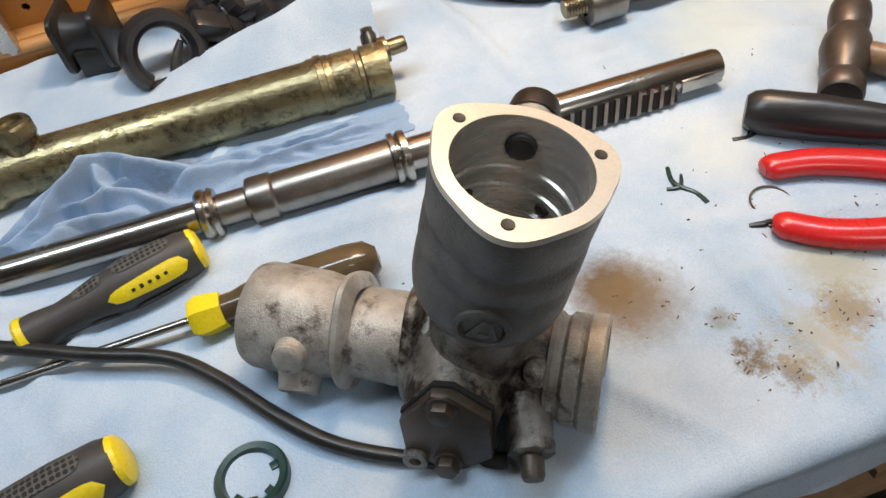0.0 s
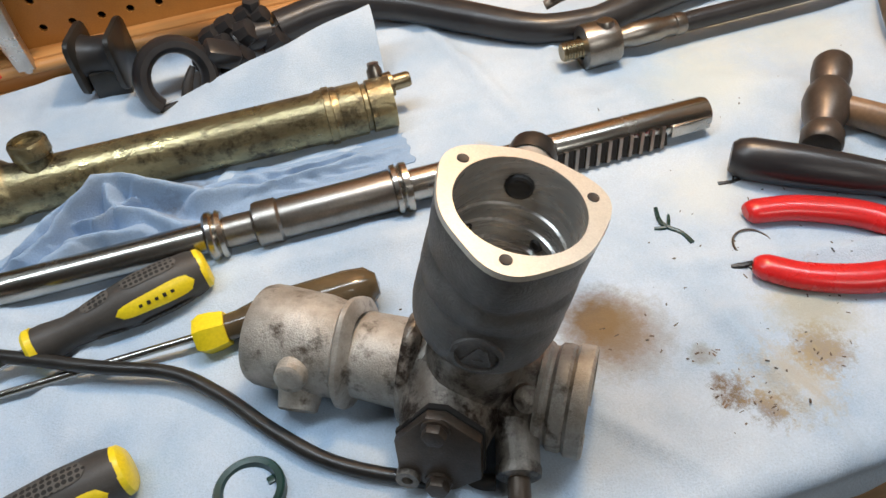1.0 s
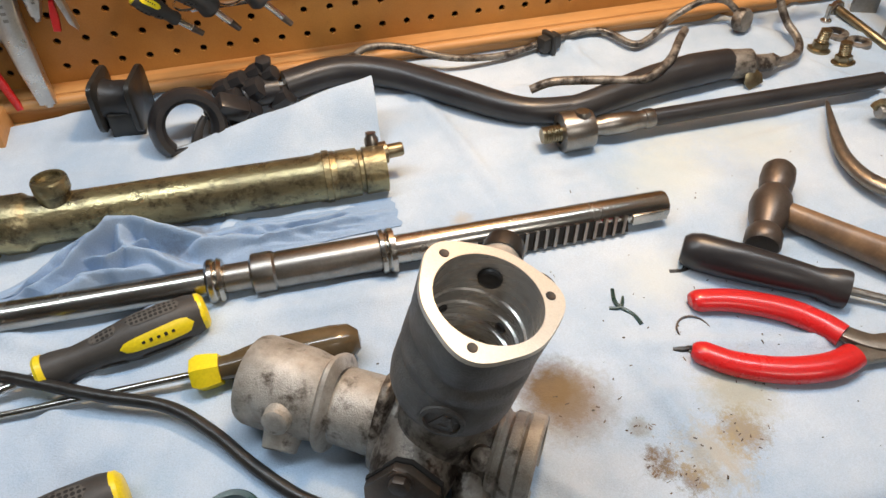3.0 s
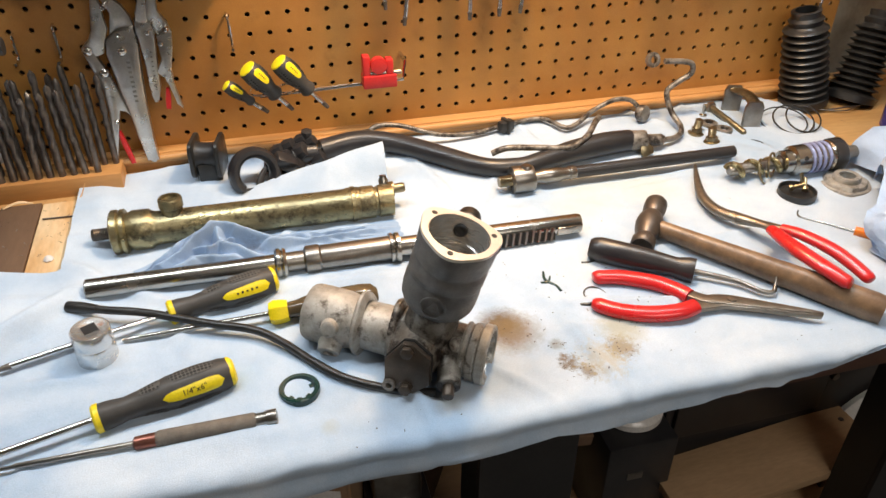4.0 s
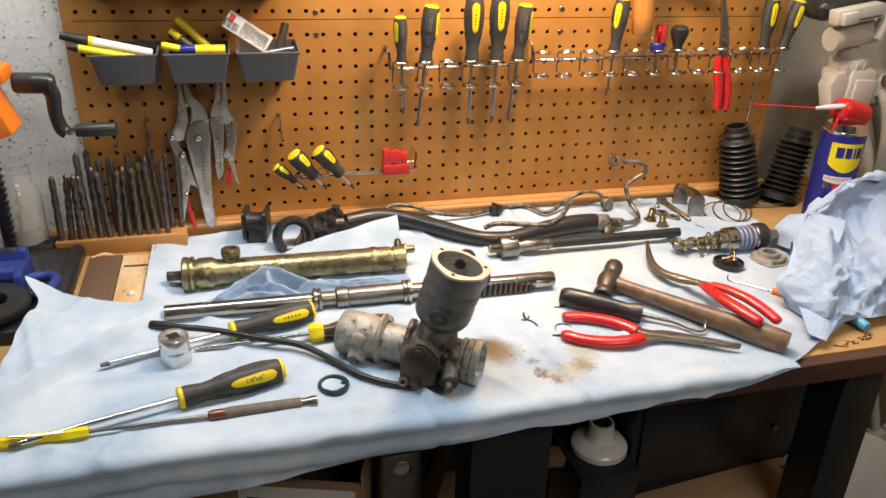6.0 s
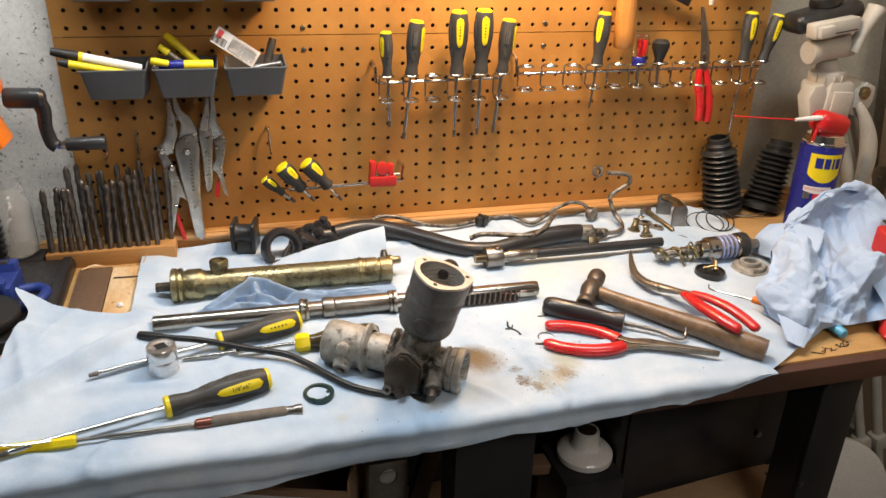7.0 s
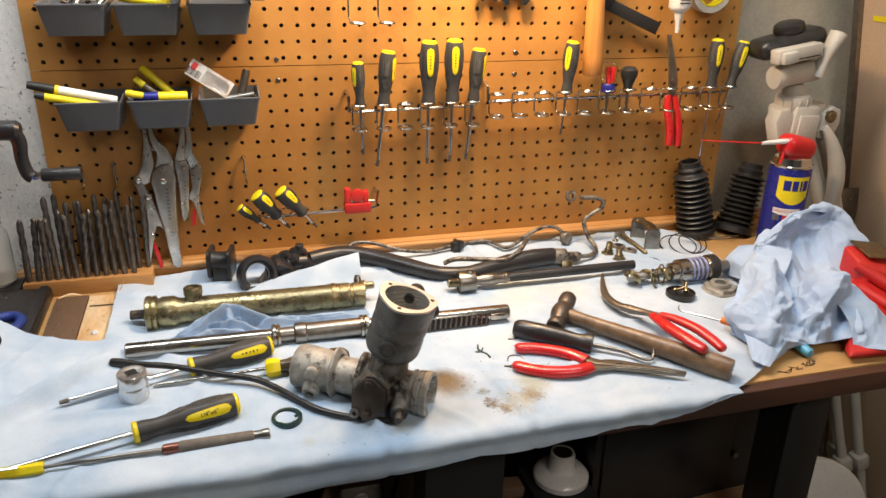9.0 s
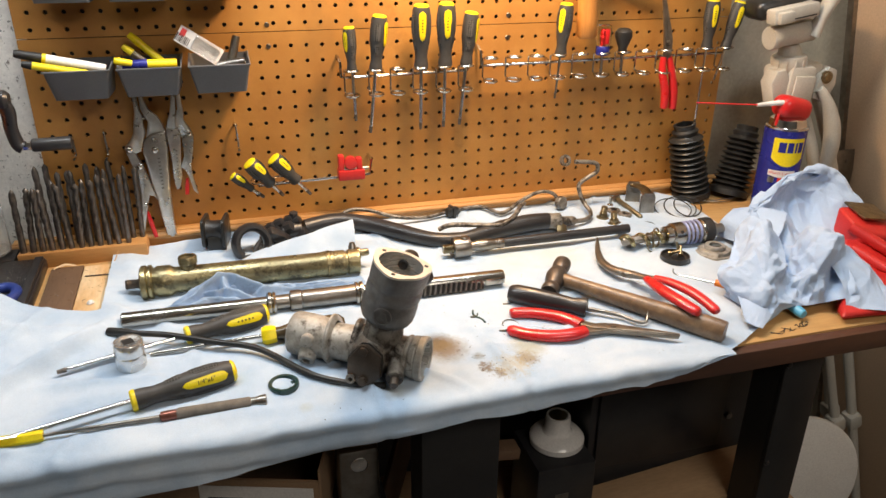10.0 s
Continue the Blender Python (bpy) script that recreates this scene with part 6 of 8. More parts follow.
part("bubble", box(0.040, 0.022, 0.012, b @ Matrix.Translation((0.010, 0, 0.007)), 0.003), M_CLEAR, s, "clear plastic bubble")
part("red_print", box(0.008, 0.012, 0.001, b @ Matrix.Translation((-0.028, 0.004, 0.0006))), M_RED, s)
for k in range(9):
    part("print_bar", box(0.0010 if k % 3 else 0.0018, 0.012, 0.001, b @ Matrix.Translation((-0.034 + 0.0024 * k, -0.005, 0.0007))), M_INK, s)
for a, e, r in (((-0.098, -0.050, 1.285), (-0.086, -0.045, 1.325), 0.0065), ((-0.118, -0.078, 1.286), (-0.078, -0.082, 1.293), 0.0060)):
    t = thing("metal_tube", a, "short dull metal tube lying in the bin", "metal tube", "tubes in the bin")
    part("tube", lathe([(0, 0.001), (0.004, 0.001), (r, 0.0), (r, 0.03), (r * 0.9, (Vector(e) - Vector(a)).length), (r * 0.6, (Vector(e) - Vector(a)).length), (0, 0.036)], axis(a, e), 18), M_GREYSTEEL, t)
marker((-0.185, -0.085, 1.425), (-0.255, -0.085, 1.436), 0.0070, M_YELLOW, M_YELLOW, "yellow marker lying across the upper bin", 0.4)
s = thing("white_packet", (-0.125, -0.09, 1.43), "white printed paper packet lying across the upper bin", "packet")
b = pose(-0.124, -0.078, 1.4385, -12, 2.0, 0)
part("packet", box(0.142, 0.050, 0.007, b, 0.0015), M_PAPER, s)
for k in range(4):
    part("print_bar", box(0.012, 0.0008, 0.0025, b @ Matrix.Translation((0.020 + 0.014 * k, -0.0254, 0.0))), M_CYAN if k > 1 else M_INK, s)
for k in range(7):
    x = -0.345 + 0.011 * k
    t = thing("loose_bolt", (x, -0.05, 1.41), "loose steel bolt in the upper bin", "bolt", "bolts in the upper bin")
    b = axis((x, -0.055 - 0.004 * (k % 3), 1.412 + 0.004 * (k % 2)), (x + 0.02, -0.065 + 0.012 * (k % 3), 1.432 + 0.004 * (k % 3)))
    part("head", hexbar(0.0062, 0.005, b), M_GREYSTEEL, t)
    part("shank", lathe([(0.0034, 0), (0.0034, 0.026), (0, 0.027)], b, 10), M_GREYSTEEL, t)


def locking_pliers(label, upper, lower, handle, lever, red, rivets, knob, w):
    """Hanging locking pliers in the board's plane, each plate by its outline in x, z; w scales the fittings."""
    t = thing("locking_pliers", (knob[0], -0.02, knob[1]), label, "locking pliers", "hanging locking pliers")
    part("upper_jaw", on_wall(upper, 0.009, -0.022, 0.0016 * w), M_NICKEL, t, "nickel-plated jaw")
    part("lower_jaw", on_wall(lower, 0.010, -0.027, 0.0020 * w), M_NICKEL, t, "nickel-plated lower jaw")
    part("fixed_handle", on_wall(handle, 0.014, -0.026, 0.0032 * w), M_NICKEL, t, "channel-section handle")
    part("lever_handle", on_wall(lever, 0.011, -0.028, 0.0022 * w), M_NICKEL, t, "lever handle")
    part("release_tip", on_wall(strip(red, [0.004, 0.007, 0.006]), 0.006, -0.028, 0.001), M_RED, t, "red dipped release tip")
    part("adjusting_screw", lathe([(0, 0.004), (0.004 * w, 0.003), (0.0052 * w, 0.0), (0.0052 * w, -0.007), (0.003 * w, -0.009), (0.003 * w, -0.022)], axis((knob[0], -0.026, knob[1]), (knob[0], -0.026, knob[1] - 1)), 14), M_NICKEL, t, "knurled adjusting screw")
    for k, (x, z) in enumerate(rivets):
        r = (0.0058 if k in (1, 2, 3) else 0.0034) * w
        part("rivet", lathe([(0, 0.0030), (r * 0.5, 0.0028), (r * 0.9, 0.0014), (r, 0.0), (r, -0.008)], axis((x, -0.0338, z), (x, -1, z)), 18), M_CHROME, t)
    (x0, z0), (x1, z1) = handle[2], handle[4]
    (xa, za), (xb, zbb) = handle[-2], handle[-4]
    for k in range(9):
        f = 0.25 + 0.75 * k / 8
        x, z = (x0 + (x1 - x0) * f) * 0.6 + (xa + (xb - xa) * f) * 0.4, (z0 + (z1 - z0) * f) * 0.6 + (za + (zbb - za) * f) * 0.4
        part("stamped_bar", box(0.0042 * w, 0.0008, 0.0026 * w, Matrix.Translation((x, -0.0331, z))), M_GREYSTEEL, t)


locking_pliers("large nickel-plated locking pliers hung on the pegboard",
               [(-0.243, 1.238), (-0.238, 1.237), (-0.232, 1.214), (-0.220, 1.202), (-0.213, 1.188), (-0.211, 1.172), (-0.230, 1.170), (-0.242, 1.165), (-0.238, 1.181), (-0.235, 1.194), (-0.239, 1.205), (-0.243, 1.214)],
               [(-0.252, 1.238), (-0.247, 1.238), (-0.245, 1.214), (-0.242, 1.205), (-0.242, 1.194), (-0.241, 1.176), (-0.247, 1.162), (-0.251, 1.148), (-0.260, 1.145), (-0.270, 1.146), (-0.275, 1.156), (-0.266, 1.165), (-0.259, 1.177), (-0.255, 1.198), (-0.252, 1.213)],
               [(-0.234, 1.174), (-0.211, 1.177), (-0.210, 1.156), (-0.213, 1.122), (-0.216, 1.080), (-0.217, 1.027), (-0.216, 1.000), (-0.231, 1.000), (-0.236, 1.035), (-0.238, 1.065), (-0.243, 1.093), (-0.247, 1.132), (-0.249, 1.147), (-0.246, 1.164)],
               [(-0.275, 1.154), (-0.262, 1.150), (-0.253, 1.128), (-0.248, 1.109), (-0.241, 1.081), (-0.237, 1.064), (-0.243, 1.072), (-0.249, 1.074), (-0.255, 1.052), (-0.261, 1.028), (-0.268, 1.000), (-0.274, 1.001), (-0.269, 1.032), (-0.263, 1.071), (-0.263, 1.102), (-0.268, 1.126)],
               [(-0.257, 1.045), (-0.254, 1.025), (-0.249, 0.998)],
               [(-0.240, 1.203), (-0.268, 1.153), (-0.230, 1.150), (-0.256, 1.125), (-0.230, 1.169), (-0.256, 1.060)], (-0.2235, 0.9995), 1.0)
locking_pliers("small nickel-plated locking pliers hung on the pegboard",
               [(-0.188, 1.238), (-0.182, 1.238), (-0.180, 1.209), (-0.181, 1.193), (-0.172, 1.176), (-0.170, 1.168), (-0.175, 1.164), (-0.188, 1.166), (-0.191, 1.179), (-0.195, 1.184), (-0.193, 1.199), (-0.188, 1.213)],
               [(-0.194, 1.238), (-0.189, 1.238), (-0.191, 1.209), (-0.194, 1.193), (-0.194, 1.182), (-0.208, 1.182), (-0.206, 1.194), (-0.201, 1.206)],
               [(-0.209, 1.186), (-0.191, 1.180), (-0.189, 1.166), (-0.193, 1.128), (-0.195, 1.098), (-0.200, 1.082), (-0.207, 1.086), (-0.208, 1.098), (-0.207, 1.129), (-0.208, 1.156), (-0.210, 1.171)],
               [(-0.187, 1.165), (-0.175, 1.168), (-0.169, 1.167), (-0.172, 1.146), (-0.178, 1.120), (-0.178, 1.100), (-0.173, 1.069), (-0.179, 1.076), (-0.184, 1.101), (-0.188, 1.112), (-0.195, 1.119), (-0.187, 1.135)],
               [(-0.187, 1.097), (-0.189, 1.083), (-0.191, 1.069)],
               [(-0.194, 1.204), (-0.197, 1.170), (-0.175, 1.172), (-0.184, 1.155), (-0.187, 1.115), (-0.200, 1.180)], (-0.204, 1.082), 0.62)


def rack(xs, x0, x1, zbar, zlow, ztop, material, label, peg_x):
    t = thing("tool_rack", ((x0 + x1) / 2, -0.01, zbar), label, "tool rack")
    part("bar", tube([(x0, 0.004, zbar + 0.030), (x0, -0.014, zbar + 0.030), (x0 + 0.001, -0.026, zbar + 0.024), (x0 + 0.002, -0.028, zbar), (x0 + 0.012, -0.028, zbar - 0.001), (x1, -0.028, zbar + 0.002)], 0.0027, 8, 0), material, t, "wire rail")
    for x in xs:
        part("ring_holder", join(ring((x, -0.046, zlow), 0.0118, 0.0019, pose(0, 0, 0, 4, 0, 0), 22, 6), ring((x, -0.046, ztop), 0.0118, 0.0019, pose(0, 0, 0, -4, 0, 0), 22, 6),
                                 tube([(x - 0.007, -0.036, zlow), (x - 0.009, -0.030, zlow + 0.004), (x - 0.009, -0.030, ztop - 0.004), (x - 0.007, -0.036, ztop)], 0.0016, 6, 0)), material, t, "pair of wire rings")
    for x in peg_x:
        part("peg", tube([(x, -0.028, zbar), (x, -0.012, zbar + 0.004), (x, 0.006, zbar + 0.004)], 0.0018, 6, 0), material, t)
    return t


rack((0.090, 0.131, 0.168, 0.207, 0.248, 0.288), 0.074, 0.296, 1.250, 1.223, 1.263, M_STEEL, "bright wire screwdriver rack on the pegboard", (0.15, 0.24))
rack([0.332 + 0.0424 * k for k in range(12)], 0.319, 0.808, 1.259, 1.235, 1.274, M_STEEL, "long grey wire tool rack on the pegboard", (0.45, 0.60, 0.75))
for x in (0.085, 0.133):
    t = thing("ring_hook", (x, -0.03, 1.40), "long wire hook with a ring end on the upper board", "hook", "upper ring hooks")
    part("wire", join(ring((x + 0.006, -0.046, 1.394), 0.0125, 0.0016, None, 22, 6), tube([(x - 0.004, -0.038, 1.396), (x - 0.006, -0.030, 1.402), (x - 0.006, -0.026, 1.47), (x - 0.006, 0.004, 1.475)], 0.0017, 6, 0)), M_GREYSTEEL, t)

FRONT = (-0.1, -1.0, 0.0)
screwdriver((0.095, -0.046, 1.180), (0.089, -0.046, 1.334), 0.072, 0.0108, (-0.75, -0.6, 0), "short yellow-tipped grey screwdriver hung in the rack", "rack screwdrivers", False, 0.0028)
screwdriver((0.119, -0.046, 1.158), (0.140, -0.046, 1.351), 0.090, 0.0142, (0.72, -0.65, 0), "yellow-tipped grey screwdriver hung in the rack", "rack screwdrivers", False)
screwdriver((0.207, -0.046, 1.158), (0.209, -0.046, 1.366), 0.106, 0.0158, FRONT, "large yellow-tipped grey screwdriver hung in the rack", "rack screwdrivers", False)
screwdriver((0.248, -0.046, 1.160), (0.252, -0.046, 1.368), 0.105, 0.0158, FRONT, "large yellow-tipped grey screwdriver hung in the rack", "rack screwdrivers", False)
screwdriver((0.277, -0.046, 1.162), (0.296, -0.046, 1.352), 0.090, 0.0138, (0.72, -0.65, 0), "slanting yellow-tipped grey screwdriver hung in the rack", "rack screwdrivers", False)
screwdriver((0.456, -0.046, 1.198), (0.467, -0.046, 1.362), 0.092, 0.0135, (-0.72, -0.65, 0), "yellow-tipped grey screwdriver in the long rack", "rack screwdrivers", False, 0.0024)
screwdriver((0.754, -0.046, 1.130), (0.757, -0.046, 1.362), 0.090, 0.0135, FRONT, "long-shafted yellow-tipped grey screwdriver in the long rack", "rack screwdrivers", False, 0.0022)
screwdriver((0.783, -0.046, 1.214), (0.815, -0.046, 1.357), 0.088, 0.0130, FRONT, "slanting yellow-tipped grey screwdriver in the long rack", "rack screwdrivers", False, 0.0022)
# stubby drivers
s = thing("stubby_screwdriver", (0.542, -0.046, 1.25), "stubby screwdriver with clear and blue handle, red strip", "screwdriver")
b = axis((0.543, -0.046, 1.235), (0.541, -0.046, 1.40))
part("shaft", lathe([(0, 0), (0.003, 0), (0.003, 0.04)], b, 12), M_STEEL, s)
part("blue_base", lathe([(0, 0.036), (0.0115, 0.036), (0.0125, 0.039), (0.0125, 0.050), (0.011, 0.052)], b, 20), M_CANBLUE, s, "blue handle base")
part("handle", lathe([(0.011, 0.052), (0.0135, 0.058), (0.0140, 0.080), (0.0125, 0.087), (0, 0.088)], b, 24), M_CLEAR, s, "clear handle")
part("strip", box(0.007, 0.001, 0.026, Matrix.Translation((0.5425, -0.0605, 1.304)), 0.0003), M_RED, s, "red printed strip")
part("core", lathe([(0.004, 0.050), (0.0045, 0.080), (0, 0.082)], b, 12), M_RED, s)
s = thing("bulb_awl", (0.582, -0.046, 1.25), "short tool with black pear-shaped knob in the rack", "awl")
b = axis((0.583, -0.046, 1.235), (0.580, -0.046, 1.40))
part("shaft", lathe([(0, 0), (0.003, 0), (0.003, 0.04)], b, 12), M_STEEL, s)
part("knob", lathe([(0, 0.036), (0.0085, 0.036), (0.0085, 0.041), (0.0080, 0.046), (0.0125, 0.058), (0.0158, 0.067), (0.0150, 0.075), (0.010, 0.080), (0, 0.0815)], b, 26), M_RUBBER, s)
# hanging pliers
s = thing("hanging_pliers", (0.675, -0.05, 1.17), "slim pliers with red handles hung nose-up in the rack", "pliers")
for sx, h0, h1 in ((-1, (0.667, 1.262), (0.680, 1.168)), (1, (0.678, 1.262), (0.698, 1.166))):
    part("handle", tube([(h0[0], -0.048, h0[1]), (h0[0] + sx * 0.004 + 0.004, -0.050, 1.235), (h1[0] - 0.003, -0.051, 1.20), (h1[0], -0.050, h1[1])], [0.0055, 0.0072, 0.0078, 0.0072], 14, 5), M_RED, s, "red dipped grip")
    part("jaw", on_wall(strip([(0.674 + sx * 0.002, 1.258), (0.672 + sx * 0.003, 1.290), (0.663 + sx * 0.002, 1.330), (0.652 + sx * 0.0008, 1.370)], [0.008, 0.010, 0.006, 0.0025]), 0.006, -0.048 - 0.001 * sx, 0.001), M_TOOLSTEEL, s, "dark steel jaw")
part("pivot", lathe([(0, 0.0045), (0.004, 0.004), (0.0045, 0)], axis((0.671, -0.050, 1.288), (0.671, -0.1, 1.288)), 14), M_GREYSTEEL, s)
# upper-board tools
s = thing("wooden_hammer_handle", (0.51, -0.04, 1.30), "hammer hung head-up with an orange varnished wooden handle", "hammer")
part("handle", lathe([(0, 0), (0.015, 0.0), (0.0178, 0.004), (0.0180, 0.030), (0.0160, 0.10), (0.0135, 0.20), (0.012, 0.26)], axis((0.512, -0.040, 1.301), (0.500, -0.040, 1.56)), 26), M_LIGHTWOOD, s, "varnished hickory handle")
part("head", box(0.10, 0.03, 0.03, Matrix.Translation((0.498, -0.040, 1.565)), 0.006), M_HAMMER, s, "dark steel head")
s = thing("try_square", (0.59, -0.02, 1.40), "black try square hung slanting on the upper board", "square")
part("blade", on_wall(strip([(0.535, 1.422), (0.642, 1.378)], [0.020, 0.022], 2), 0.005, -0.024, 0.0006), M_LEG, s, "dark ruled blade")
part("stock", on_wall(strip([(0.515, 1.412), (0.556, 1.448)], [0.022, 0.022], 2), 0.016, -0.022, 0.001), M_LEG, s, "dark stock")
s = thing("glue_tube", (0.66, -0.05, 1.38), "white glue tube hanging nozzle-down", "glue tube")
part("body", lathe([(0.0, 0.125), (0.016, 0.125), (0.0190, 0.12), (0.0190, 0.045), (0.0165, 0.040), (0.0080, 0.034), (0.0065, 0.022), (0.0052, 0.020), (0.0035, 0.0), (0, 0.0)], axis((0.663, -0.055, 1.374), (0.656, -0.055, 1.60)), 24), M_WHITE, s, "white plastic tube and nozzle")
for k in range(2):
    part("print_bar", box(0.020, 0.0008, 0.0022, Matrix.Translation((0.660, -0.0740, 1.425 + 0.006 * k))), M_INK, s)
s = thing("tape_roll", (0.745, -0.02, 1.44), "roll of dark tape with a yellow core hung on the board", "tape roll")
b = axis((0.745, -0.002, 1.446), (0.745, -0.03, 1.446))
part("tape", lathe([(0.030, 0.002), (0.041, 0.002), (0.041, 0.024), (0.030, 0.024)], b, 44, True), M_TRIPOD, s, "grey-brown tape")
part("core", lathe([(0.027, 0.002), (0.030, 0.002), (0.030, 0.025), (0.027, 0.025)], b, 44, True), M_YELLOW, s, "yellow cardboard core")
for x, w in ((0.318, 0.7), (0.366, 1.0)):
    t = thing("open_wrench", (x, -0.02, 1.45), "open-ended chrome wrench hung on the upper board", "wrench", "hung wrenches")
    cz = 1.440
    o = [(0.030 * w * math.cos(math.radians(a)) + x, cz + 0.028 * w * math.sin(math.radians(a))) for a in range(-50, 231, 20)]
    o += [(x - 0.010 * w, cz - 0.020 * w), (x - 0.012 * w, cz), (x, cz + 0.008 * w), (x + 0.012 * w, cz), (x + 0.010 * w, cz - 0.020 * w)]
    part("jaw", on_wall(o, 0.007, -0.018, 0.001), M_CHROME, t)
    part("shank", on_wall(strip([(x, cz + 0.02), (x, cz + 0.14)], [0.018 * w, 0.016 * w], 2), 0.006, -0.018, 0.001), M_CHROME, t)
# small rack with stubby drivers and red fixture
s = thing("small_rack", (0.0, -0.03, 1.085), "small wire rack holding stubby drivers on the pegboard", "tool rack")
part("bar", tube([(-0.075, -0.030, 1.074), (-0.02, -0.032, 1.076), (0.118, -0.032, 1.080), (0.121, -0.030, 1.104), (0.121, 0.004, 1.106)], 0.0026, 8, 0), M_CHROME, s, "wire rail")
for x in (-0.076, -0.040):
    part("ring_holder", ring((x, -0.046, 1.088), 0.011, 0.0015, pose(0, 0, 0, 10, 0, 0), 20, 6), M_CHROME, s)
screwdriver((-0.036, -0.055, 1.062), (-0.088, -0.066, 1.128), 0.056, 0.0140, (0.5, -0.8, 0.3), "stubby yellow-capped screwdriver leaning in the small rack", "stubby screwdrivers", False)
screwdriver((0.010, -0.055, 1.060), (-0.049, -0.064, 1.132), 0.060, 0.0140, (0.6, -0.8, 0.2), "stubby yellow-capped screwdriver leaning in the small rack", "stubby screwdrivers", False)
screwdriver((-0.068, -0.055, 1.062), (-0.116, -0.060, 1.106), 0.042, 0.0085, (0.5, -0.8, 0.3), "small yellow screwdriver leaning in the small rack", "stubby screwdrivers", False)
s = thing("red_fixture", (0.085, -0.03, 1.08), "small red plastic clamp fixed on the wire rack", "clamp")
part("body", box(0.046, 0.022, 0.018, Matrix.Translation((0.084, -0.036, 1.084)), 0.002), M_REDPL, s)
part("post", box(0.010, 0.016, 0.030, Matrix.Translation((0.067, -0.036, 1.104)), 0.002), M_REDPL, s)
part("post", box(0.010, 0.016, 0.024, Matrix.Translation((0.098, -0.036, 1.101)), 0.002), M_REDPL, s)
part("roller", lathe([(0, 0), (0.010, 0.0), (0.011, 0.002), (0.011, 0.012), (0, 0.014)], axis((0.083, -0.034, 1.106), (0.083, -0.1, 1.106)), 20), M_REDPL, s, "red round knob")
part("screw", lathe([(0.003, 0), (0.003, 0.05), (0, 0.05)], axis((0.064, -0.040, 1.094), (0.12, -0.040, 1.094)), 10), M_GREYSTEEL, s)
for x, z0, z1 in ((-0.305, 1.140, 1.178), (-0.102, 1.138, 1.176), (-0.352, 1.142, 1.170)):
    solo("peg_hook", tube([(x, 0.006, z1), (x, -0.006, z1 + 0.001), (x + 0.001, -0.012, z1 - 0.006), (x + 0.002, -0.014, z0 + 0.006), (x + 0.002, -0.022, z0), (x + 0.002, -0.034, z0 + 0.002)], 0.0019, 8, 3), M_CHROME, "single bright wire hook in the pegboard", "hook", group="single hooks")
for x, z in ((-0.036, 1.326 + 0.008), (-0.036, 1.300), (0.378, 1.300), (0.378, 1.338)):
    solo("board_screw", lathe([(0, 0.002), (0.003, 0.0018), (0.0042, 0.0004), (0.0042, -0.002)], axis((x, 0, z), (x, -1, z)), 14), M_GREYSTEEL, "flat screw head fixing the pegboard", "screw", group="board screws")

# ---------- drill bits in their block, jar, drill press ----------
solo("drill_block", span(-0.454, -0.262, -0.066, -0.023, 0.972, 1.004, 0.0015), M_TRIM, "long wooden block drilled to hold drill bits", "drill block")
rnd = random.Random(11)


def drill_bit(x, y, z0, h, r, lean):
    t = thing("drill_bit", (x, y, z0), "dark twist drill bit standing in the wooden block", "drill bit", "drill bits in the block", Matrix.Translation((x, y, z0)) @ pose(0, 0, 0, lean[0], lean[1], rnd.uniform(0, 360)))
    bm = bmesh.new()
    n, seg = 26, 12
    rows = []
    for i in range(n + 1):
        q = i / n
        z = h * q
        flute = ss(0.30, 0.36, q) * (1 if q < 0.97 else 0.4)
        rr = r * (1 if q < 0.96 else (1 - q) / 0.04 * 0.85 + 0.1)
        rows.append([bm.verts.new((rr * (1 - 0.55 * flute * max(0, math.cos(2 * (a - q * h / r * 0.62))) ** 2) * math.cos(a), rr * (1 - 0.55 * flute * max(0, math.cos(2 * (a - q * h / r * 0.62))) ** 2) * math.sin(a), z)) for a in (2 * math.pi * k / seg for k in range(seg))])
    for a, b in zip(rows, rows[1:]):
        for k in range(seg):
            bm.faces.new((a[k], a[(k + 1) % seg], b[(k + 1) % seg], b[k]))
    bm.faces.new(rows[-1])
    part("fluted_body", bm, M_DARKSTEEL, t, "", True, 50)


for k in range(12):
    drill_bit(-0.446 + 0.0142 * k, -0.054, 0.998, 0.112 + 0.0010 * k + rnd.uniform(-0.005, 0.004), 0.0051 - 0.00008 * k, (rnd.uniform(-2, 2), rnd.uniform(-5, -1)))
for k in range(11):
    drill_bit(-0.408 + 0.0138 * k, -0.034, 0.998, 0.138 + rnd.uniform(-0.010, 0.006), 0.0049 - 0.00008 * k, (rnd.uniform(-2, 2), rnd.uniform(-4, 0)))

s = thing("glass_jar", (-0.497, -0.036, zb(-0.036) + 0.018), "clear glass jar with a drill bit standing in it", "jar")
b = Matrix.Translation((-0.497, -0.040, zb(-0.040) + 0.0195)) @ Matrix.Diagonal((0.84, 0.84, 0.92, 1))
part("jar", lathe([(0, 0), (0.032, 0.0), (0.037, 0.004), (0.037, 0.080), (0.034, 0.092), (0.0275, 0.100), (0.0275, 0.104), (0.0295, 0.106), (0.0275, 0.110), (0.0295, 0.114), (0.0275, 0.122), (0.0262, 0.122), (0.0262, 0.102), (0.0335, 0.090), (0.0355, 0.078), (0.0355, 0.006), (0, 0.004)], b, 36), M_GLASS, s, "clear glass jar")
t = thing("loose_drill", (-0.492, -0.042, zb(-0.042) + 0.018), "bright drill bit standing in the glass jar", "drill bit")
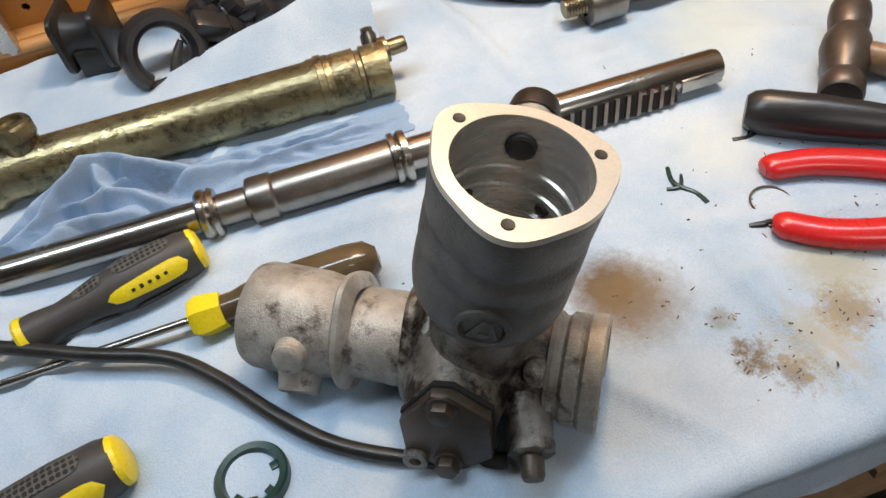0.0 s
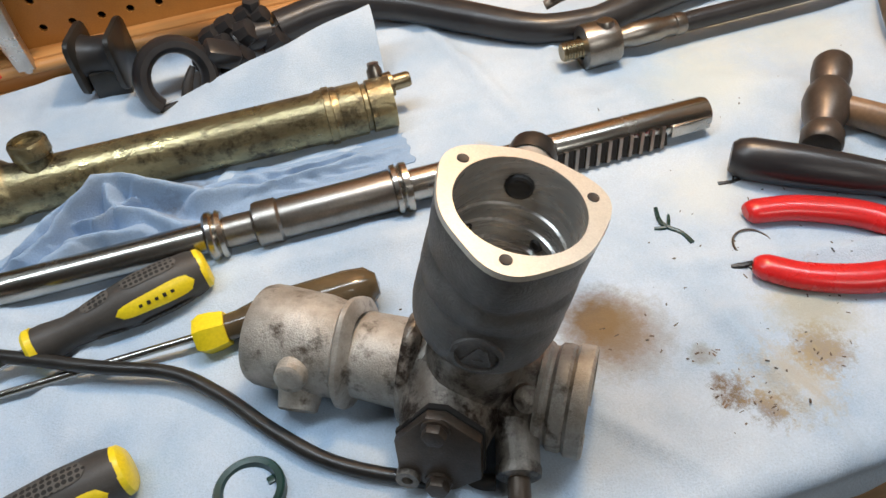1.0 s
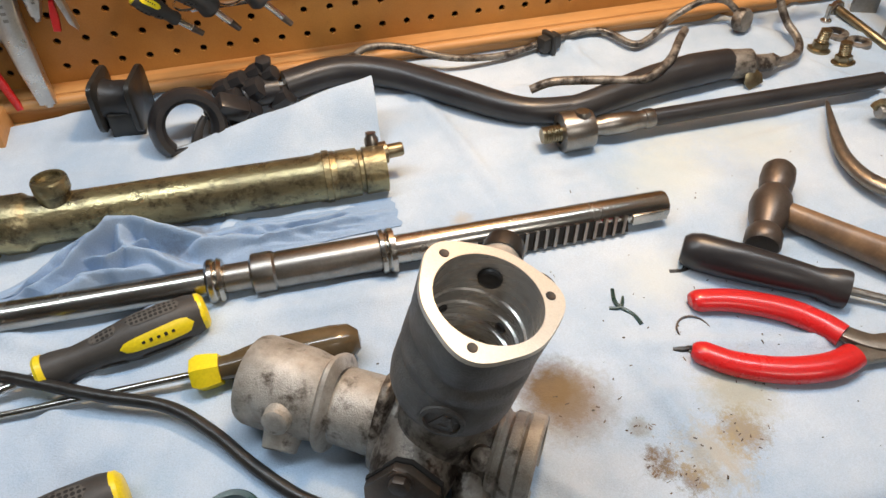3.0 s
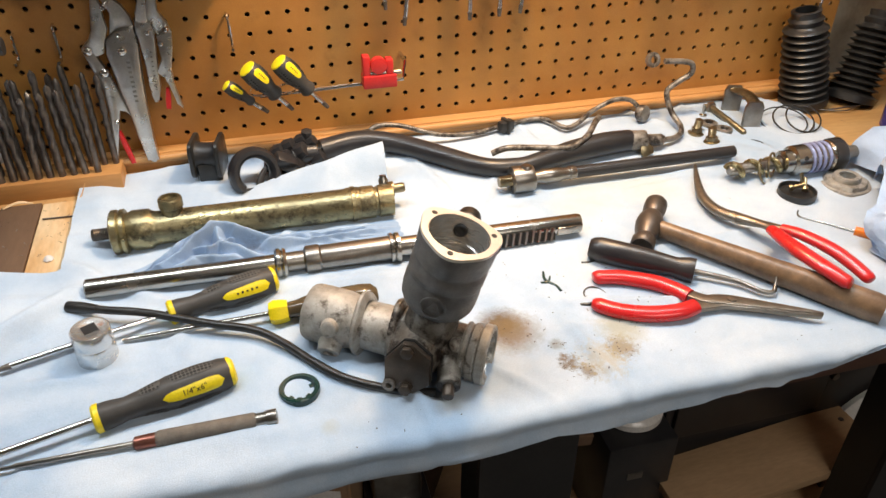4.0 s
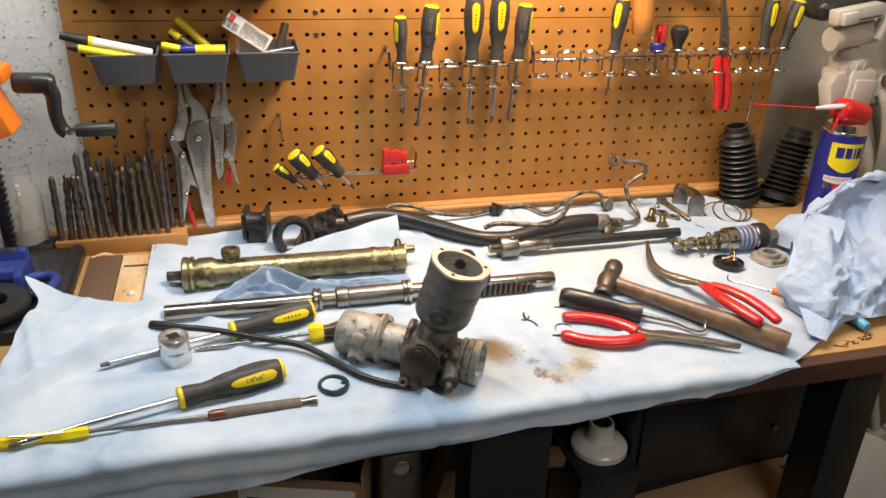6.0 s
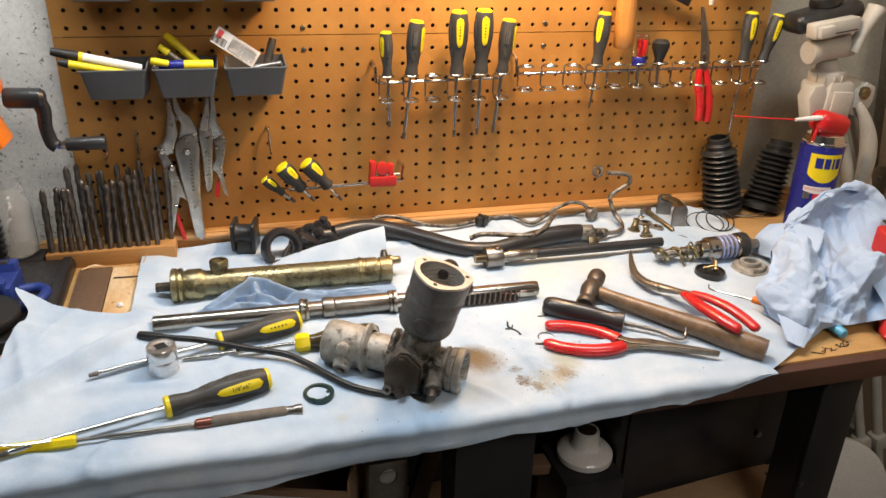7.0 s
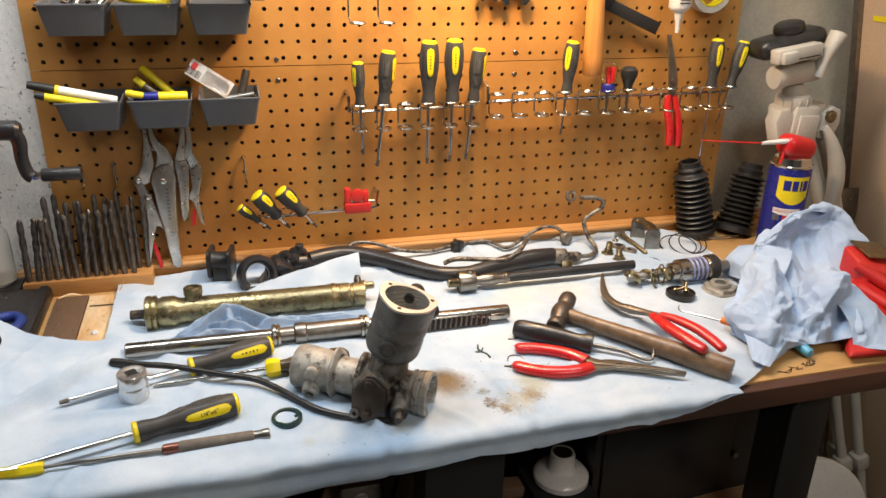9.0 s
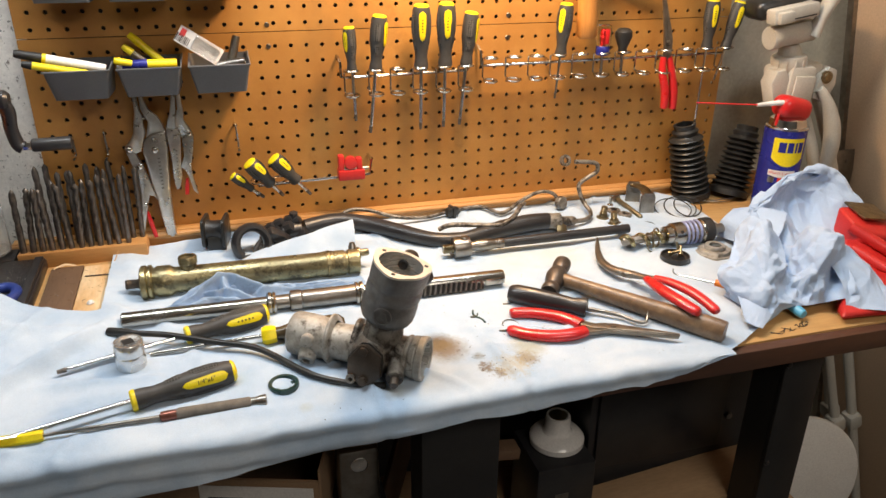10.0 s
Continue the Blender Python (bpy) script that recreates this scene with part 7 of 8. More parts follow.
part("bit", tube([Vector((-0.503, -0.046, zb(-0.04) + 0.0245)).lerp(Vector((-0.4965, -0.0375, 1.088)), k / 24) + 0.0022 * Vector((math.cos(0.9 * k), math.sin(0.9 * k), 0)) * (1 if k > 7 else 0) for k in range(25)], 0.0030, 10, 2), M_POLISH, t, "bright twisted flutes")


def drill_press():
    t = thing("drill_press", (-0.56, -0.20, zb(-0.2)), "bench drill press with orange guard, black crank and blue vise", "drill press")
    part("base", join(tilted(-0.80, -0.412, -0.30, -0.068, 0.018, 0.020, 0.004), tilted(-0.80, -0.458, -0.0675, -0.006, 0.018, 0.020, 0.002)), M_BLACK, t, "black cast base scattered with filings")
    part("base_rib", tilted(-0.427, -0.414, -0.29, -0.075, 0.024, 0.006, 0.002), M_BLACK, t, "raised edge of the base")
    part("column", lathe([(0.0, 0), (0.034, 0), (0.034, 0.012), (0.024, 0.018), (0.024, 0.50)], Matrix.Translation((-0.531, -0.098, zb(-0.098) + 0.016)), 36), M_SATIN, t, "round steel column")
    part("rack_strip", box(0.010, 0.012, 0.36, Matrix.Translation((-0.503, -0.104, 1.19)), 0.001), M_BLACK, t, "toothed lift rack")
    for k in range(26):
        part("tooth", box(0.007, 0.012, 0.0055, pose(-0.496, -0.104, 1.02 + 0.0098 * k, 0, 20, 0), 0.001), M_BLACK, t)
    part("guard", join(box(0.11, 0.06, 0.07, pose(-0.510, -0.150, 1.222, 0, -20, 0), 0.004), box(0.10, 0.05, 0.02, pose(-0.500, -0.135, 1.278, 0, 0, 0), 0.004)), M_ORANGE, t, "bright orange table bracket")
    part("table_edge", box(0.11, 0.064, 0.028, pose(-0.520, -0.150, 1.258, 0, -14, 0), 0.003), M_CHROME, t, "bright ground table edge")
    part("crank_hub", lathe([(0, 0), (0.012, 0.0), (0.014, 0.003), (0.014, 0.045), (0.010, 0.050), (0, 0.050)], axis((-0.450, -0.120, 1.262), (-0.40, -0.120, 1.260)), 24), M_BLACK, t, "black crank hub")
    part("crank_arm", tube([(-0.412, -0.120, 1.260), (-0.405, -0.120, 1.244), (-0.406, -0.120, 1.220), (-0.402, -0.120, 1.198), (-0.396, -0.120, 1.192)], [0.011, 0.010, 0.009, 0.0095, 0.0095], 16, 5), M_BLACK, t, "bent black crank arm")
    part("crank_nut", hexbar(0.006, 0.012, axis((-0.390, -0.120, 1.194), (-0.35, -0.120, 1.194))), M_CHROME, t)
    part("crank_grip", lathe([(0, 0.002), (0.0085, 0.002), (0.0095, 0.004), (0.0098, 0.052), (0.009, 0.054), (0, 0.054)], axis((-0.386, -0.120, 1.194), (-0.33, -0.120, 1.1945)), 22), M_BLACK, t, "black cylindrical crank grip")
    vise = part("vise_body", join(span(-0.62, -0.468, -0.212, -0.140, 0.990, 1.022, 0.003), span(-0.62, -0.470, -0.158, -0.140, 1.0, 1.036, 0.003), span(-0.62, -0.474, -0.212, -0.196, 1.0, 1.030, 0.003)), M_BLUE, t, "blue enamelled vise with filings in its channel")
    part("vise_jaw", span(-0.61, -0.480, -0.1575, -0.150, 1.010, 1.038, 0.001), M_GREYSTEEL, vise, "bright ground jaw plate")
    part("ear", tube([(-0.470, -0.172, 0.999), (-0.446, -0.168, 0.999), (-0.432, -0.182, 0.999), (-0.434, -0.204, 0.998), (-0.448, -0.222, 0.998), (-0.472, -0.224, 0.998)], 0.0075, 12, 5), M_BLUE, vise, "slotted blue mounting ear")
    part("front_jaw", join(span(-0.64, -0.482, -0.405, -0.300, 0.966, 0.992, 0.004), span(-0.64, -0.500, -0.345, -0.300, 0.98, 1.004, 0.004)), M_BLUE, t, "blue enamelled front jaw")
    part("ring_disc", lathe([(0.016, 0), (0.042, 0.0), (0.044, 0.003), (0.044, 0.011), (0.042, 0.014), (0.018, 0.014), (0.016, 0.011)], pose(-0.492, -0.258, 1.000, 5, 3, 0), 40, True), M_LEG, t, "dark steel ring")


drill_press()
rnd = random.Random(3)
bm = bmesh.new()
for _ in range(620):
    x, y = rnd.uniform(-0.50, -0.428), rnd.uniform(-0.24, -0.075)
    if rnd.random() < 0.12:
        x, y = rnd.uniform(-0.405, -0.31), rnd.uniform(-0.20, -0.07)
    z = zb(y) + (0.0185 if x < -0.411 else 0.0045)
    if x < -0.47 and -0.195 < y < -0.142:
        z = 1.0226 if y < -0.159 else 1.0366
    l = rnd.uniform(0.001, 0.004)
    bmesh.ops.create_cube(bm, size=1, matrix=Matrix.Translation((x, y, z)) @ pose(0, 0, 0, rnd.uniform(-20, 20), rnd.uniform(-20, 20), rnd.uniform(0, 180)) @ Matrix.Diagonal((l, 0.0005, 0.0004, 1)))
solo("filings", bm, M_CHROME, "bright metal filings scattered over the black base", "metal filings", "stuff")

# ---------- right end: boots, spray can, tripod, panel ----------


def boot(p, top, r0, r1, n, label):
    t = thing("rubber_boot", p, label, "rubber boot", "rubber bellows boots")
    b = axis(p, top)
    L = (Vector(top) - Vector(p)).length
    prof = [(r0 * 0.86, 0.0), (r0, 0.001), (r0, 0.012), (r0 * 0.86, 0.015)]
    for k in range(n):
        z = 0.018 + (L - 0.042) * k / n
        st = (L - 0.042) / n
        rr = r0 + (r1 - r0) * k / n
        prof += [(rr * 0.72, z), (rr * 0.93, z + st * 0.34), (rr, z + st * 0.46), (rr * 0.97, z + st * 0.60), (rr * 0.86, z + st * 0.72)]
    prof += [(r1 * 0.70, L - 0.022), (r1 * 0.78, L - 0.014), (r1 * 0.62, L - 0.010), (r1 * 0.66, L - 0.001), (r1 * 0.60, L), (r1 * 0.50, L), (r1 * 0.50, L - 0.04)]
    part("bellows", lathe(prof, b, 40), M_RUBBER, t)
    return t


boot((0.768, -0.052, zb(-0.052)), (0.737, -0.040, 1.130), 0.0372, 0.0328, 10, "black rubber bellows boot standing by the pegboard")
boot((0.848, -0.060, zb(-0.060)), (0.886, -0.038, 1.116), 0.0372, 0.0328, 10, "black rubber bellows boot leaning in the corner")
solo("wire_twist", join(tube([(0.790, -0.085, 0.982), (0.810, -0.088, 0.984), (0.845, -0.090, 0.986), (0.880, -0.085, 0.988)], 0.0013, 8, 4), tube([(0.775, -0.080, 0.982), (0.815, -0.095, 0.982), (0.850, -0.085, 0.986)], 0.0010, 8, 4)), M_GREYSTEEL, "twisted length of thin steel wire", "wire")


def spray_can():
    x, y = 0.866, -0.166
    z0 = zb(y)
    t = thing("spray_can", (x, y, z0), "blue and yellow lubricant spray can with red straw nozzle", "spray can")
    r = 0.0370
    b = Matrix.Translation((x, y, z0))
    part("body", lathe([(0, 0.001), (r - 0.003, 0.0), (r, 0.003), (r, 0.170), (r * 0.97, 0.173)], b, 48), M_CANBLUE, t, "dark blue printed body")
    part("shoulder", lathe([(r * 0.97, 0.172), (r * 1.02, 0.174), (r * 1.02, 0.177), (r * 0.93, 0.178), (r * 0.84, 0.190), (r * 0.6, 0.195), (0, 0.196)], b, 44), M_CHROME, t, "bright metal shoulder")
    face = math.atan2(-0.93, -0.37)

    def wrap(a0, a1, z_0, z_1, lift, tip=0.0):
        bm = bmesh.new()
        rows = []
        for j in range(9):
            q = j / 8
            z = z_0 + (z_1 - z_0) * q
            row = []
            for k in range(17):
                u = k / 16
                zz = z - tip * (1 - q) * (1 - (2 * u - 1) ** 2)
                a = face + a0 + (a1 - a0) * u
                row.append(bm.verts.new((x + (r + lift) * math.cos(a), y + (r + lift) * math.sin(a), z0 + zz)))
            rows.append(row)
        for p, q in zip(rows, rows[1:]):
            for k in range(16):
                bm.faces.new((p[k], p[k + 1], q[k + 1], q[k]))
        return bm
    lab = part("label", wrap(-0.78, 0.78, 0.122, 0.160, 0.0004, 0.014), M_YELLOW, t, "yellow shield panel", False, 60)
    for a0, a1 in ((-0.50, -0.16), (-0.10, 0.18), (0.26, 0.36), (0.42, 0.70)):
        part("print_bar", wrap(a0, a1, 0.134, 0.153, 0.0008), M_CANBLUE, lab, "", False, 60)
    part("white_band", wrap(-0.80, 0.50, 0.090, 0.100, 0.0004, 0.003), M_PAPER, t, "white slogan band", False, 60)

    def curl(v):
        a = face - 0.15 + v.x / r
        return Vector((x + (r + 0.0008 + v.z) * math.cos(a), y + (r + 0.0008 + v.z) * math.sin(a), z0 + 0.0945 + v.y))
    lettering("SPRAYS 2 WAYS", 0.0062, Matrix(), M_RED, t, curl)
    for a0 in (-0.75, -0.30, 0.18):
        part("print_bar", wrap(a0, a0 + 0.30, 0.076, 0.087, 0.0005), M_RED if a0 > -0.5 else M_GREYSTEEL, t, "", False, 60)
    for k in range(6):
        part("print_bar", wrap(-0.55 + 0.02 * k, 0.05 + 0.10 * (k % 3), 0.030 + 0.0065 * k, 0.033 + 0.0065 * k, 0.0005), M_PAPER, t, "", False, 60)
    o = Vector((x, y, z0))
    part("nozzle", join(box(0.070, 0.044, 0.040, Matrix.Translation(o + Vector((0.003, 0, 0.208))) @ pose(0, 0, 0, 0, 14, 0), 0.017, 5), tube([o + Vector((-0.016, -0.002, 0.220)), o + Vector((-0.034, -0.003, 0.221))], [0.012, 0.005], 16, 3)), M_RED, t, "red flip-up nozzle")
    part("straw_holder", tube([o + Vector((-0.018, -0.010, 0.221)), o + Vector((-0.034, -0.008, 0.221)), o + Vector((-0.050, -0.003, 0.219)), o + Vector((-0.074, -0.002, 0.218))], [0.0040, 0.0050, 0.0045, 0.0028], 12, 4), M_WHITE, t, "white straw holder")
    part("straw", tube([o + Vector((-0.072, -0.002, 0.218)), o + Vector((-0.130, 0.008, 0.221)), o + Vector((-0.185, 0.018, 0.224))], 0.0013, 8, 2), M_RED, t, "thin red straw")
    part("trigger", tube([o + Vector((-0.026, -0.006, 0.206)), o + Vector((-0.030, -0.008, 0.192)), o + Vector((-0.031, -0.008, 0.180))], 0.0028, 8, 3), M_RED, t)


spray_can()


def tripod():
    t = thing("camera_tripod", (0.98, -0.07, 0.0), "folded grey plastic camera tripod leaning in the corner", "tripod")
    y = -0.09
    part("quick_plate", box(0.132, 0.066, 0.036, pose(0.880, y + 0.012, 1.357, 0, -14.5, -6), 0.016, 4), M_RUBBER, t, "black rubber camera plate")
    part("plate_knob", lathe([(0, 0.0), (0.026, 0), (0.028, 0.004), (0.026, 0.014), (0.020, 0.018), (0, 0.018)], pose(0.882, y + 0.012, 1.376, 0, -14.5, 0), 28), M_RUBBER, t, "round rubber knob")
    clamp = part("clamp_plate", box(0.092, 0.026, 0.026, pose(0.866, y - 0.036, 1.344, 0, -9, 0), 0.004), M_TRIPOD, t, "grey plate clamp")
    part("catch", box(0.030, 0.012, 0.020, pose(0.840, y - 0.052, 1.338, 0, -9, 0), 0.003), M_TRIPOD, clamp, "small grey catch")
    part("seam", box(0.080, 0.001, 0.002, pose(0.866, y - 0.0495, 1.336, 0, -9, 0)), M_LEG, clamp)
    part("tilt_barrel", lathe([(0, 0.0), (0.0195, 0.0), (0.0212, 0.003), (0.0212, 0.018), (0.0190, 0.020), (0.0190, 0.088), (0.015, 0.094), (0, 0.094)], axis((0.838, y - 0.020, 1.298), (0.932, y - 0.020, 1.311)), 32), M_TRIPOD, t, "grey tilt barrel")
    part("head_body", box(0.060, 0.046, 0.040, pose(0.900, y + 0.004, 1.318, 0, -8, 0), 0.008), M_TRIPOD, t, "grey head block")
    part("pan_grip", tube([(0.920, y - 0.034, 1.304), (0.924, y - 0.040, 1.332), (0.931, y - 0.044, 1.358), (0.941, y - 0.044, 1.378)], [0.015, 0.0120, 0.0145, 0.0185], 20, 6, 0.72), M_TRIPOD, t, "grey flared locking lever")
    part("neck_dome", lathe([(0.024, -0.044), (0.0290, -0.040), (0.0315, -0.036), (0.0315, -0.016), (0.0295, -0.012), (0.0215, -0.010), (0.0195, 0.000), (0.014, 0.008), (0, 0.012)], axis((0.899, y - 0.008, 1.276), (0.890, y - 0.008, 1.40)), 32), M_TRIPOD, t, "domed neck collar")
    for k in range(6):
        a = math.radians(200 + 28 * k)
        part("collar_rib", box(0.003, 0.003, 0.018, pose(0.900 + 0.0315 * math.cos(a), y - 0.008 + 0.0315 * math.sin(a), 1.250, 0, 4, math.degrees(a)), 0.001), M_TRIPOD, t)
    part("shoulder", join(box(0.058, 0.058, 0.070, pose(0.912, y - 0.014, 1.214, 0, 3, 0), 0.010), box(0.105, 0.044, 0.026, pose(0.918, y - 0.004, 1.236, 0, -2, 0), 0.010)), M_TRIPOD, t, "grey leg shoulder")
    part("front_panel", box(0.044, 0.006, 0.052, pose(0.912, y - 0.046, 1.206, 0, 3, 0), 0.003), M_TRIPOD, t, "raised front panel")
    for cx, lean in ((0.872, 14), (0.972, -16)):
        part("leg_yoke", prism([(-0.018, -0.034), (0.018, -0.034), (0.022, 0.004), (0.012, 0.028), (-0.008, 0.030), (-0.022, 0.010)], 0.034, pose(cx, y - 0.020, 1.214, 0, -lean, 0) @ WALL, 0.005), M_TRIPOD, t, "grey leg yoke")
    part("side_hub", lathe([(0.0, 0.002), (0.007, 0.002), (0.009, 0.0), (0.012, 0.0), (0.012, -0.006), (0, -0.006)], axis((0.968, y - 0.039, 1.226), (0.968, y - 0.10, 1.226)), 20), M_GOLD, t, "small round hub")
    for xs, ys in (((0.930, 1.004, 1.112, 1.225, 1.272), (-0.100, -0.115, -0.150, -0.200, -0.215)), ((0.985, 1.052, 1.165, 1.262, 1.292), (-0.090, -0.105, -0.150, -0.200, -0.215)), ((0.958, 1.030, 1.140, 1.245, 1.284), (-0.060, -0.080, -0.110, -0.150, -0.160))):
        part("leg", tube(list(zip(xs, ys, (1.192, 1.03, 0.62, 0.20, 0.012))), [0.0120, 0.0115, 0.0110, 0.0100, 0.0090], 14, 4), M_TRIPOD, t, "grey tubular leg")
        part("leg_lock", box(0.034, 0.036, 0.040, pose(xs[2] * 0.55 + xs[3] * 0.45, ys[2] * 0.55 + ys[3] * 0.45, 0.430, 0, -16, 0), 0.008), M_TRIPOD, t, "grey flip lock")
    part("pan_handle", tube([(0.955, y - 0.040, 1.206), (0.975, y - 0.046, 1.178), (0.993, y - 0.048, 1.140), (1.002, y - 0.048, 1.100), (1.004, y - 0.046, 1.062), (1.000, y - 0.044, 1.040)], [0.008, 0.0115, 0.0150, 0.0155, 0.0130, 0.009], 18, 6), M_TRIPOD, t, "drooping grey pan handle")


tripod()
s = thing("leaning_panel", (1.25, -0.5, 0.0), "large tan board leaning in the corner with a metal edge", "board")
slope = -0.172


def lean_panel(x_off, y0, y1, z0, z1, thick):
    bm = span(0, thick, y0, y1, z0, z1)
    for v in bm.verts:
        v.co.x += 1.078 + x_off + (1.427 - v.co.z) * -slope
    return bm


part("board", lean_panel(0.0, -0.95, -0.034, 0.0, 1.95, 0.03), M_PANEL, s, "tan painted face")
part("metal_edge", lean_panel(-0.010, -0.0335, -0.018, 0.0, 1.95, 0.014), M_GREYSTEEL, s, "grey metal edge strip")
part("yellow_band", lean_panel(-0.0015, -0.90, -0.06, 1.392, 1.402, 0.001), M_YELLOW, s, "thin yellow tape line")
part("red_strip", span(0.990, 0.998, 0.012, 0.030, 1.24, 1.345), M_REDPL, s, "red strip behind the tripod")
s = thing("wall_bracket", (1.10, -0.03, 1.03), "small grey steel angle bracket in the corner", "bracket")
part("plate", box(0.050, 0.004, 0.09, Matrix.Translation((1.125, -0.06, 1.010)), 0.001), M_GREYSTEEL, s)
for z in (0.99, 1.03):
    part("screw", lathe([(0, 0.002), (0.004, 0.0015), (0.005, 0)], axis((1.128, -0.063, z), (1.128, -1, z)), 12), M_GREYSTEEL, s)


s = thing("red_container", (0.93, -0.30, zb(-0.30)), "red moulded plastic case standing behind the crumpled towel", "case")


def wedge(plan, top, lift=0.004, bevel=0.006):
    """A moulded block over a plan outline, its upper corners at the given heights."""
    bm = bmesh.new()
    low = [bm.verts.new((x, y, zb(y) + lift)) for x, y in plan]
    high = [bm.verts.new((x + 0.003, y, z)) for (x, y), z in zip(plan, top)]
    bm.faces.new(low[::-1])
    bm.faces.new(high)
    for k in range(len(plan)):
        j = (k + 1) % len(plan)
        bm.faces.new((low[k], low[j], high[j], high[k]))
    bmesh.ops.bevel(bm, geom=bm.edges[:], offset=bevel, segments=3, affect="EDGES", profile=0.5)
    return bm


part("shell", wedge([(0.842, -0.372), (0.956, -0.385), (0.956, -0.515), (0.868, -0.535), (0.715, -0.522), (0.730, -0.500)], [1.018, 0.996, 0.984, 0.978, 0.973, 0.974]), M_REDPL, s, "sloping moulded red front")
part("raised_end", wedge([(0.868, -0.318), (0.957, -0.300), (0.957, -0.392), (0.862, -0.385)], [1.050, 1.040, 1.010, 1.030]), M_REDPL, s, "raised moulded red end")
part("rib", tube([(0.862, -0.362, 1.030), (0.885, -0.395, 1.014), (0.910, -0.430, 0.998), (0.935, -0.465, 0.990)], [0.009, 0.010, 0.009, 0.006], 14, 5), M_REDPL, s, "moulded red rib")
part("rib", tube([(0.842, -0.395, 1.008), (0.858, -0.435, 0.996), (0.872, -0.475, 0.988)], [0.008, 0.008, 0.006], 14, 5), M_REDPL, s, "moulded red rib")
part("lid", box(0.062, 0.052, 0.004, pose(0.920, -0.335, 1.042, 12, 9, 0), 0.001), M_GOLD, s, "brassy plate on top")
s = thing("blue_pen", (0.72, -0.46, zb(-0.46)), "light blue plastic tube poking from under the towel", "pen")
part("body", lathe([(0, 0), (0.006, 0.001), (0.0075, 0.005), (0.0075, 0.10), (0, 0.101)], axis((0.668, -0.502, zb(-0.502) + 0.009), (0.662, -0.41, zb(-0.41) + 0.011)), 20), M_CYAN, s)
rnd = random.Random(21)
strokes = []
for k in range(9):
    x, y = 0.603 + 0.0085 * k, -0.520 + 0.0015 * k
    strokes.append(tube([(x + rnd.uniform(-0.004, 0.008), y + rnd.uniform(-0.006, 0.008), zb(y) - 0.0012) for _ in range(4)], 0.0007, 6, 3, 0.5))
solo("pencil_scrawl", join(*strokes), M_INK, "black marker scrawl on the bare plywood", "scrawl", "stuff")

# ---------- under the bench ----------
s = thing("lamp_holder", (0.372, -0.32, 0.668), "white porcelain bulb holder standing on a black box", "lamp holder")
b = Matrix.Translation((0.378, -0.32, 0.660)) @ Matrix.Diagonal((0.88, 0.88, 0.95, 1))
part("base", lathe([(0, 0.0), (0.050, 0.0), (0.054, 0.004), (0.054, 0.014), (0.047, 0.022), (0.030, 0.026), (0.0255, 0.032), (0.0245, 0.056), (0.0225, 0.060), (0.0190, 0.060), (0.0190, 0.03), (0, 0.03)], b, 44), M_PORCELAIN, s, "glazed white base")
part("screw_shell", lathe([(0.0188, 0.058)] + [(0.0178 if k % 2 else 0.0188, 0.057 - 0.003 * k) for k in range(9)], b, 30), M_GOLD, s, "brass screw shell")
s = thing("black_box", (0.32, -0.36, 0.6), "black equipment box under the bench", "box")
part("case", span(0.318, 0.424, -0.385, -0.27, 0.475, 0.659, 0.004), M_BLACK, s)
part("print_bar", span(0.352, 0.376, -0.3865, -0.3845, 0.590, 0.602), M_GREYSTEEL, s)
s = thing("black_drawer_unit", (0.64, -0.2, 0.5), "black drawer cabinet in the shade under the bench", "cabinet")
part("body", span(0.432, 0.90, -0.335, -0.105, 0.476, 0.93, 0.004), M_BLACK, s)
part("drawer", span(0.445, 0.70, -0.343, -0.336, 0.80, 0.90, 0.003), M_BLACK, s, "black drawer front")
part("drawer", span(0.445, 0.70, -0.343, -0.336, 0.60, 0.79, 0.003), M_BLACK, s, "black drawer front")
part("knob", lathe([(0, 0.006), (0.006, 0.005), (0.007, 0)], axis((0.715, -0.336, 0.66), (0.715, -0.5, 0.66)), 14), M_GREYSTEEL, s)
s = thing("ply_shelf_board", (0.55, -0.36, 0.48), "bare plywood board propped under the bench", "board")
part("prop", span(0.70, 0.74, -0.40, -0.346, 0.476, 0.561, 0.002), M_BROWN, s, "wooden block under the board")
part("prop", span(0.44, 0.47, -0.40, -0.346, 0.476, 0.546, 0.002), M_BLACK, s, "black block under the board")
part("board", box(0.345, 0.105, 0.016, pose(0.583, -0.392, 0.566, 0, -3, 3), 0.001), M_PLY, s, "bare plywood board")
part("screw", lathe([(0, 0.001), (0.004, 0.0008), (0.0045, 0)], pose(0.735, -0.36, 0.583, 0, -3, 0), 12), M_DARKSTEEL, s)
s = thing("white_drum", (0.88, -0.30, 0.0), "white plastic bucket standing beside the bench leg", "bucket")
part("wall", lathe([(0, 0.0), (0.135, 0), (0.140, 0.005), (0.150, 0.40), (0.156, 0.405), (0.156, 0.42), (0.152, 0.422), (0.148, 0.40), (0.135, 0.01), (0, 0.008)], Matrix.Translation((0.872, -0.20, 0.001)) @ Matrix.Diagonal((0.6, 0.6, 0.7, 1)), 44), M_WHITE, s)
part("lid", lathe([(0, 0.0), (0.145, 0.0), (0.158, 0.003), (0.158, 0.012), (0.150, 0.016), (0, 0.014)], pose(0.862, -0.36, 0.495, 84, 0, -8) @ Matrix.Diagonal((0.90, 0.90, 1, 1)), 44), M_WHITE, s, "round white lid standing on edge")
s = thing("cardboard_box", (-0.17, -0.36, 0.6), "open brown cardboard box with a white shipping label", "cardboard box")


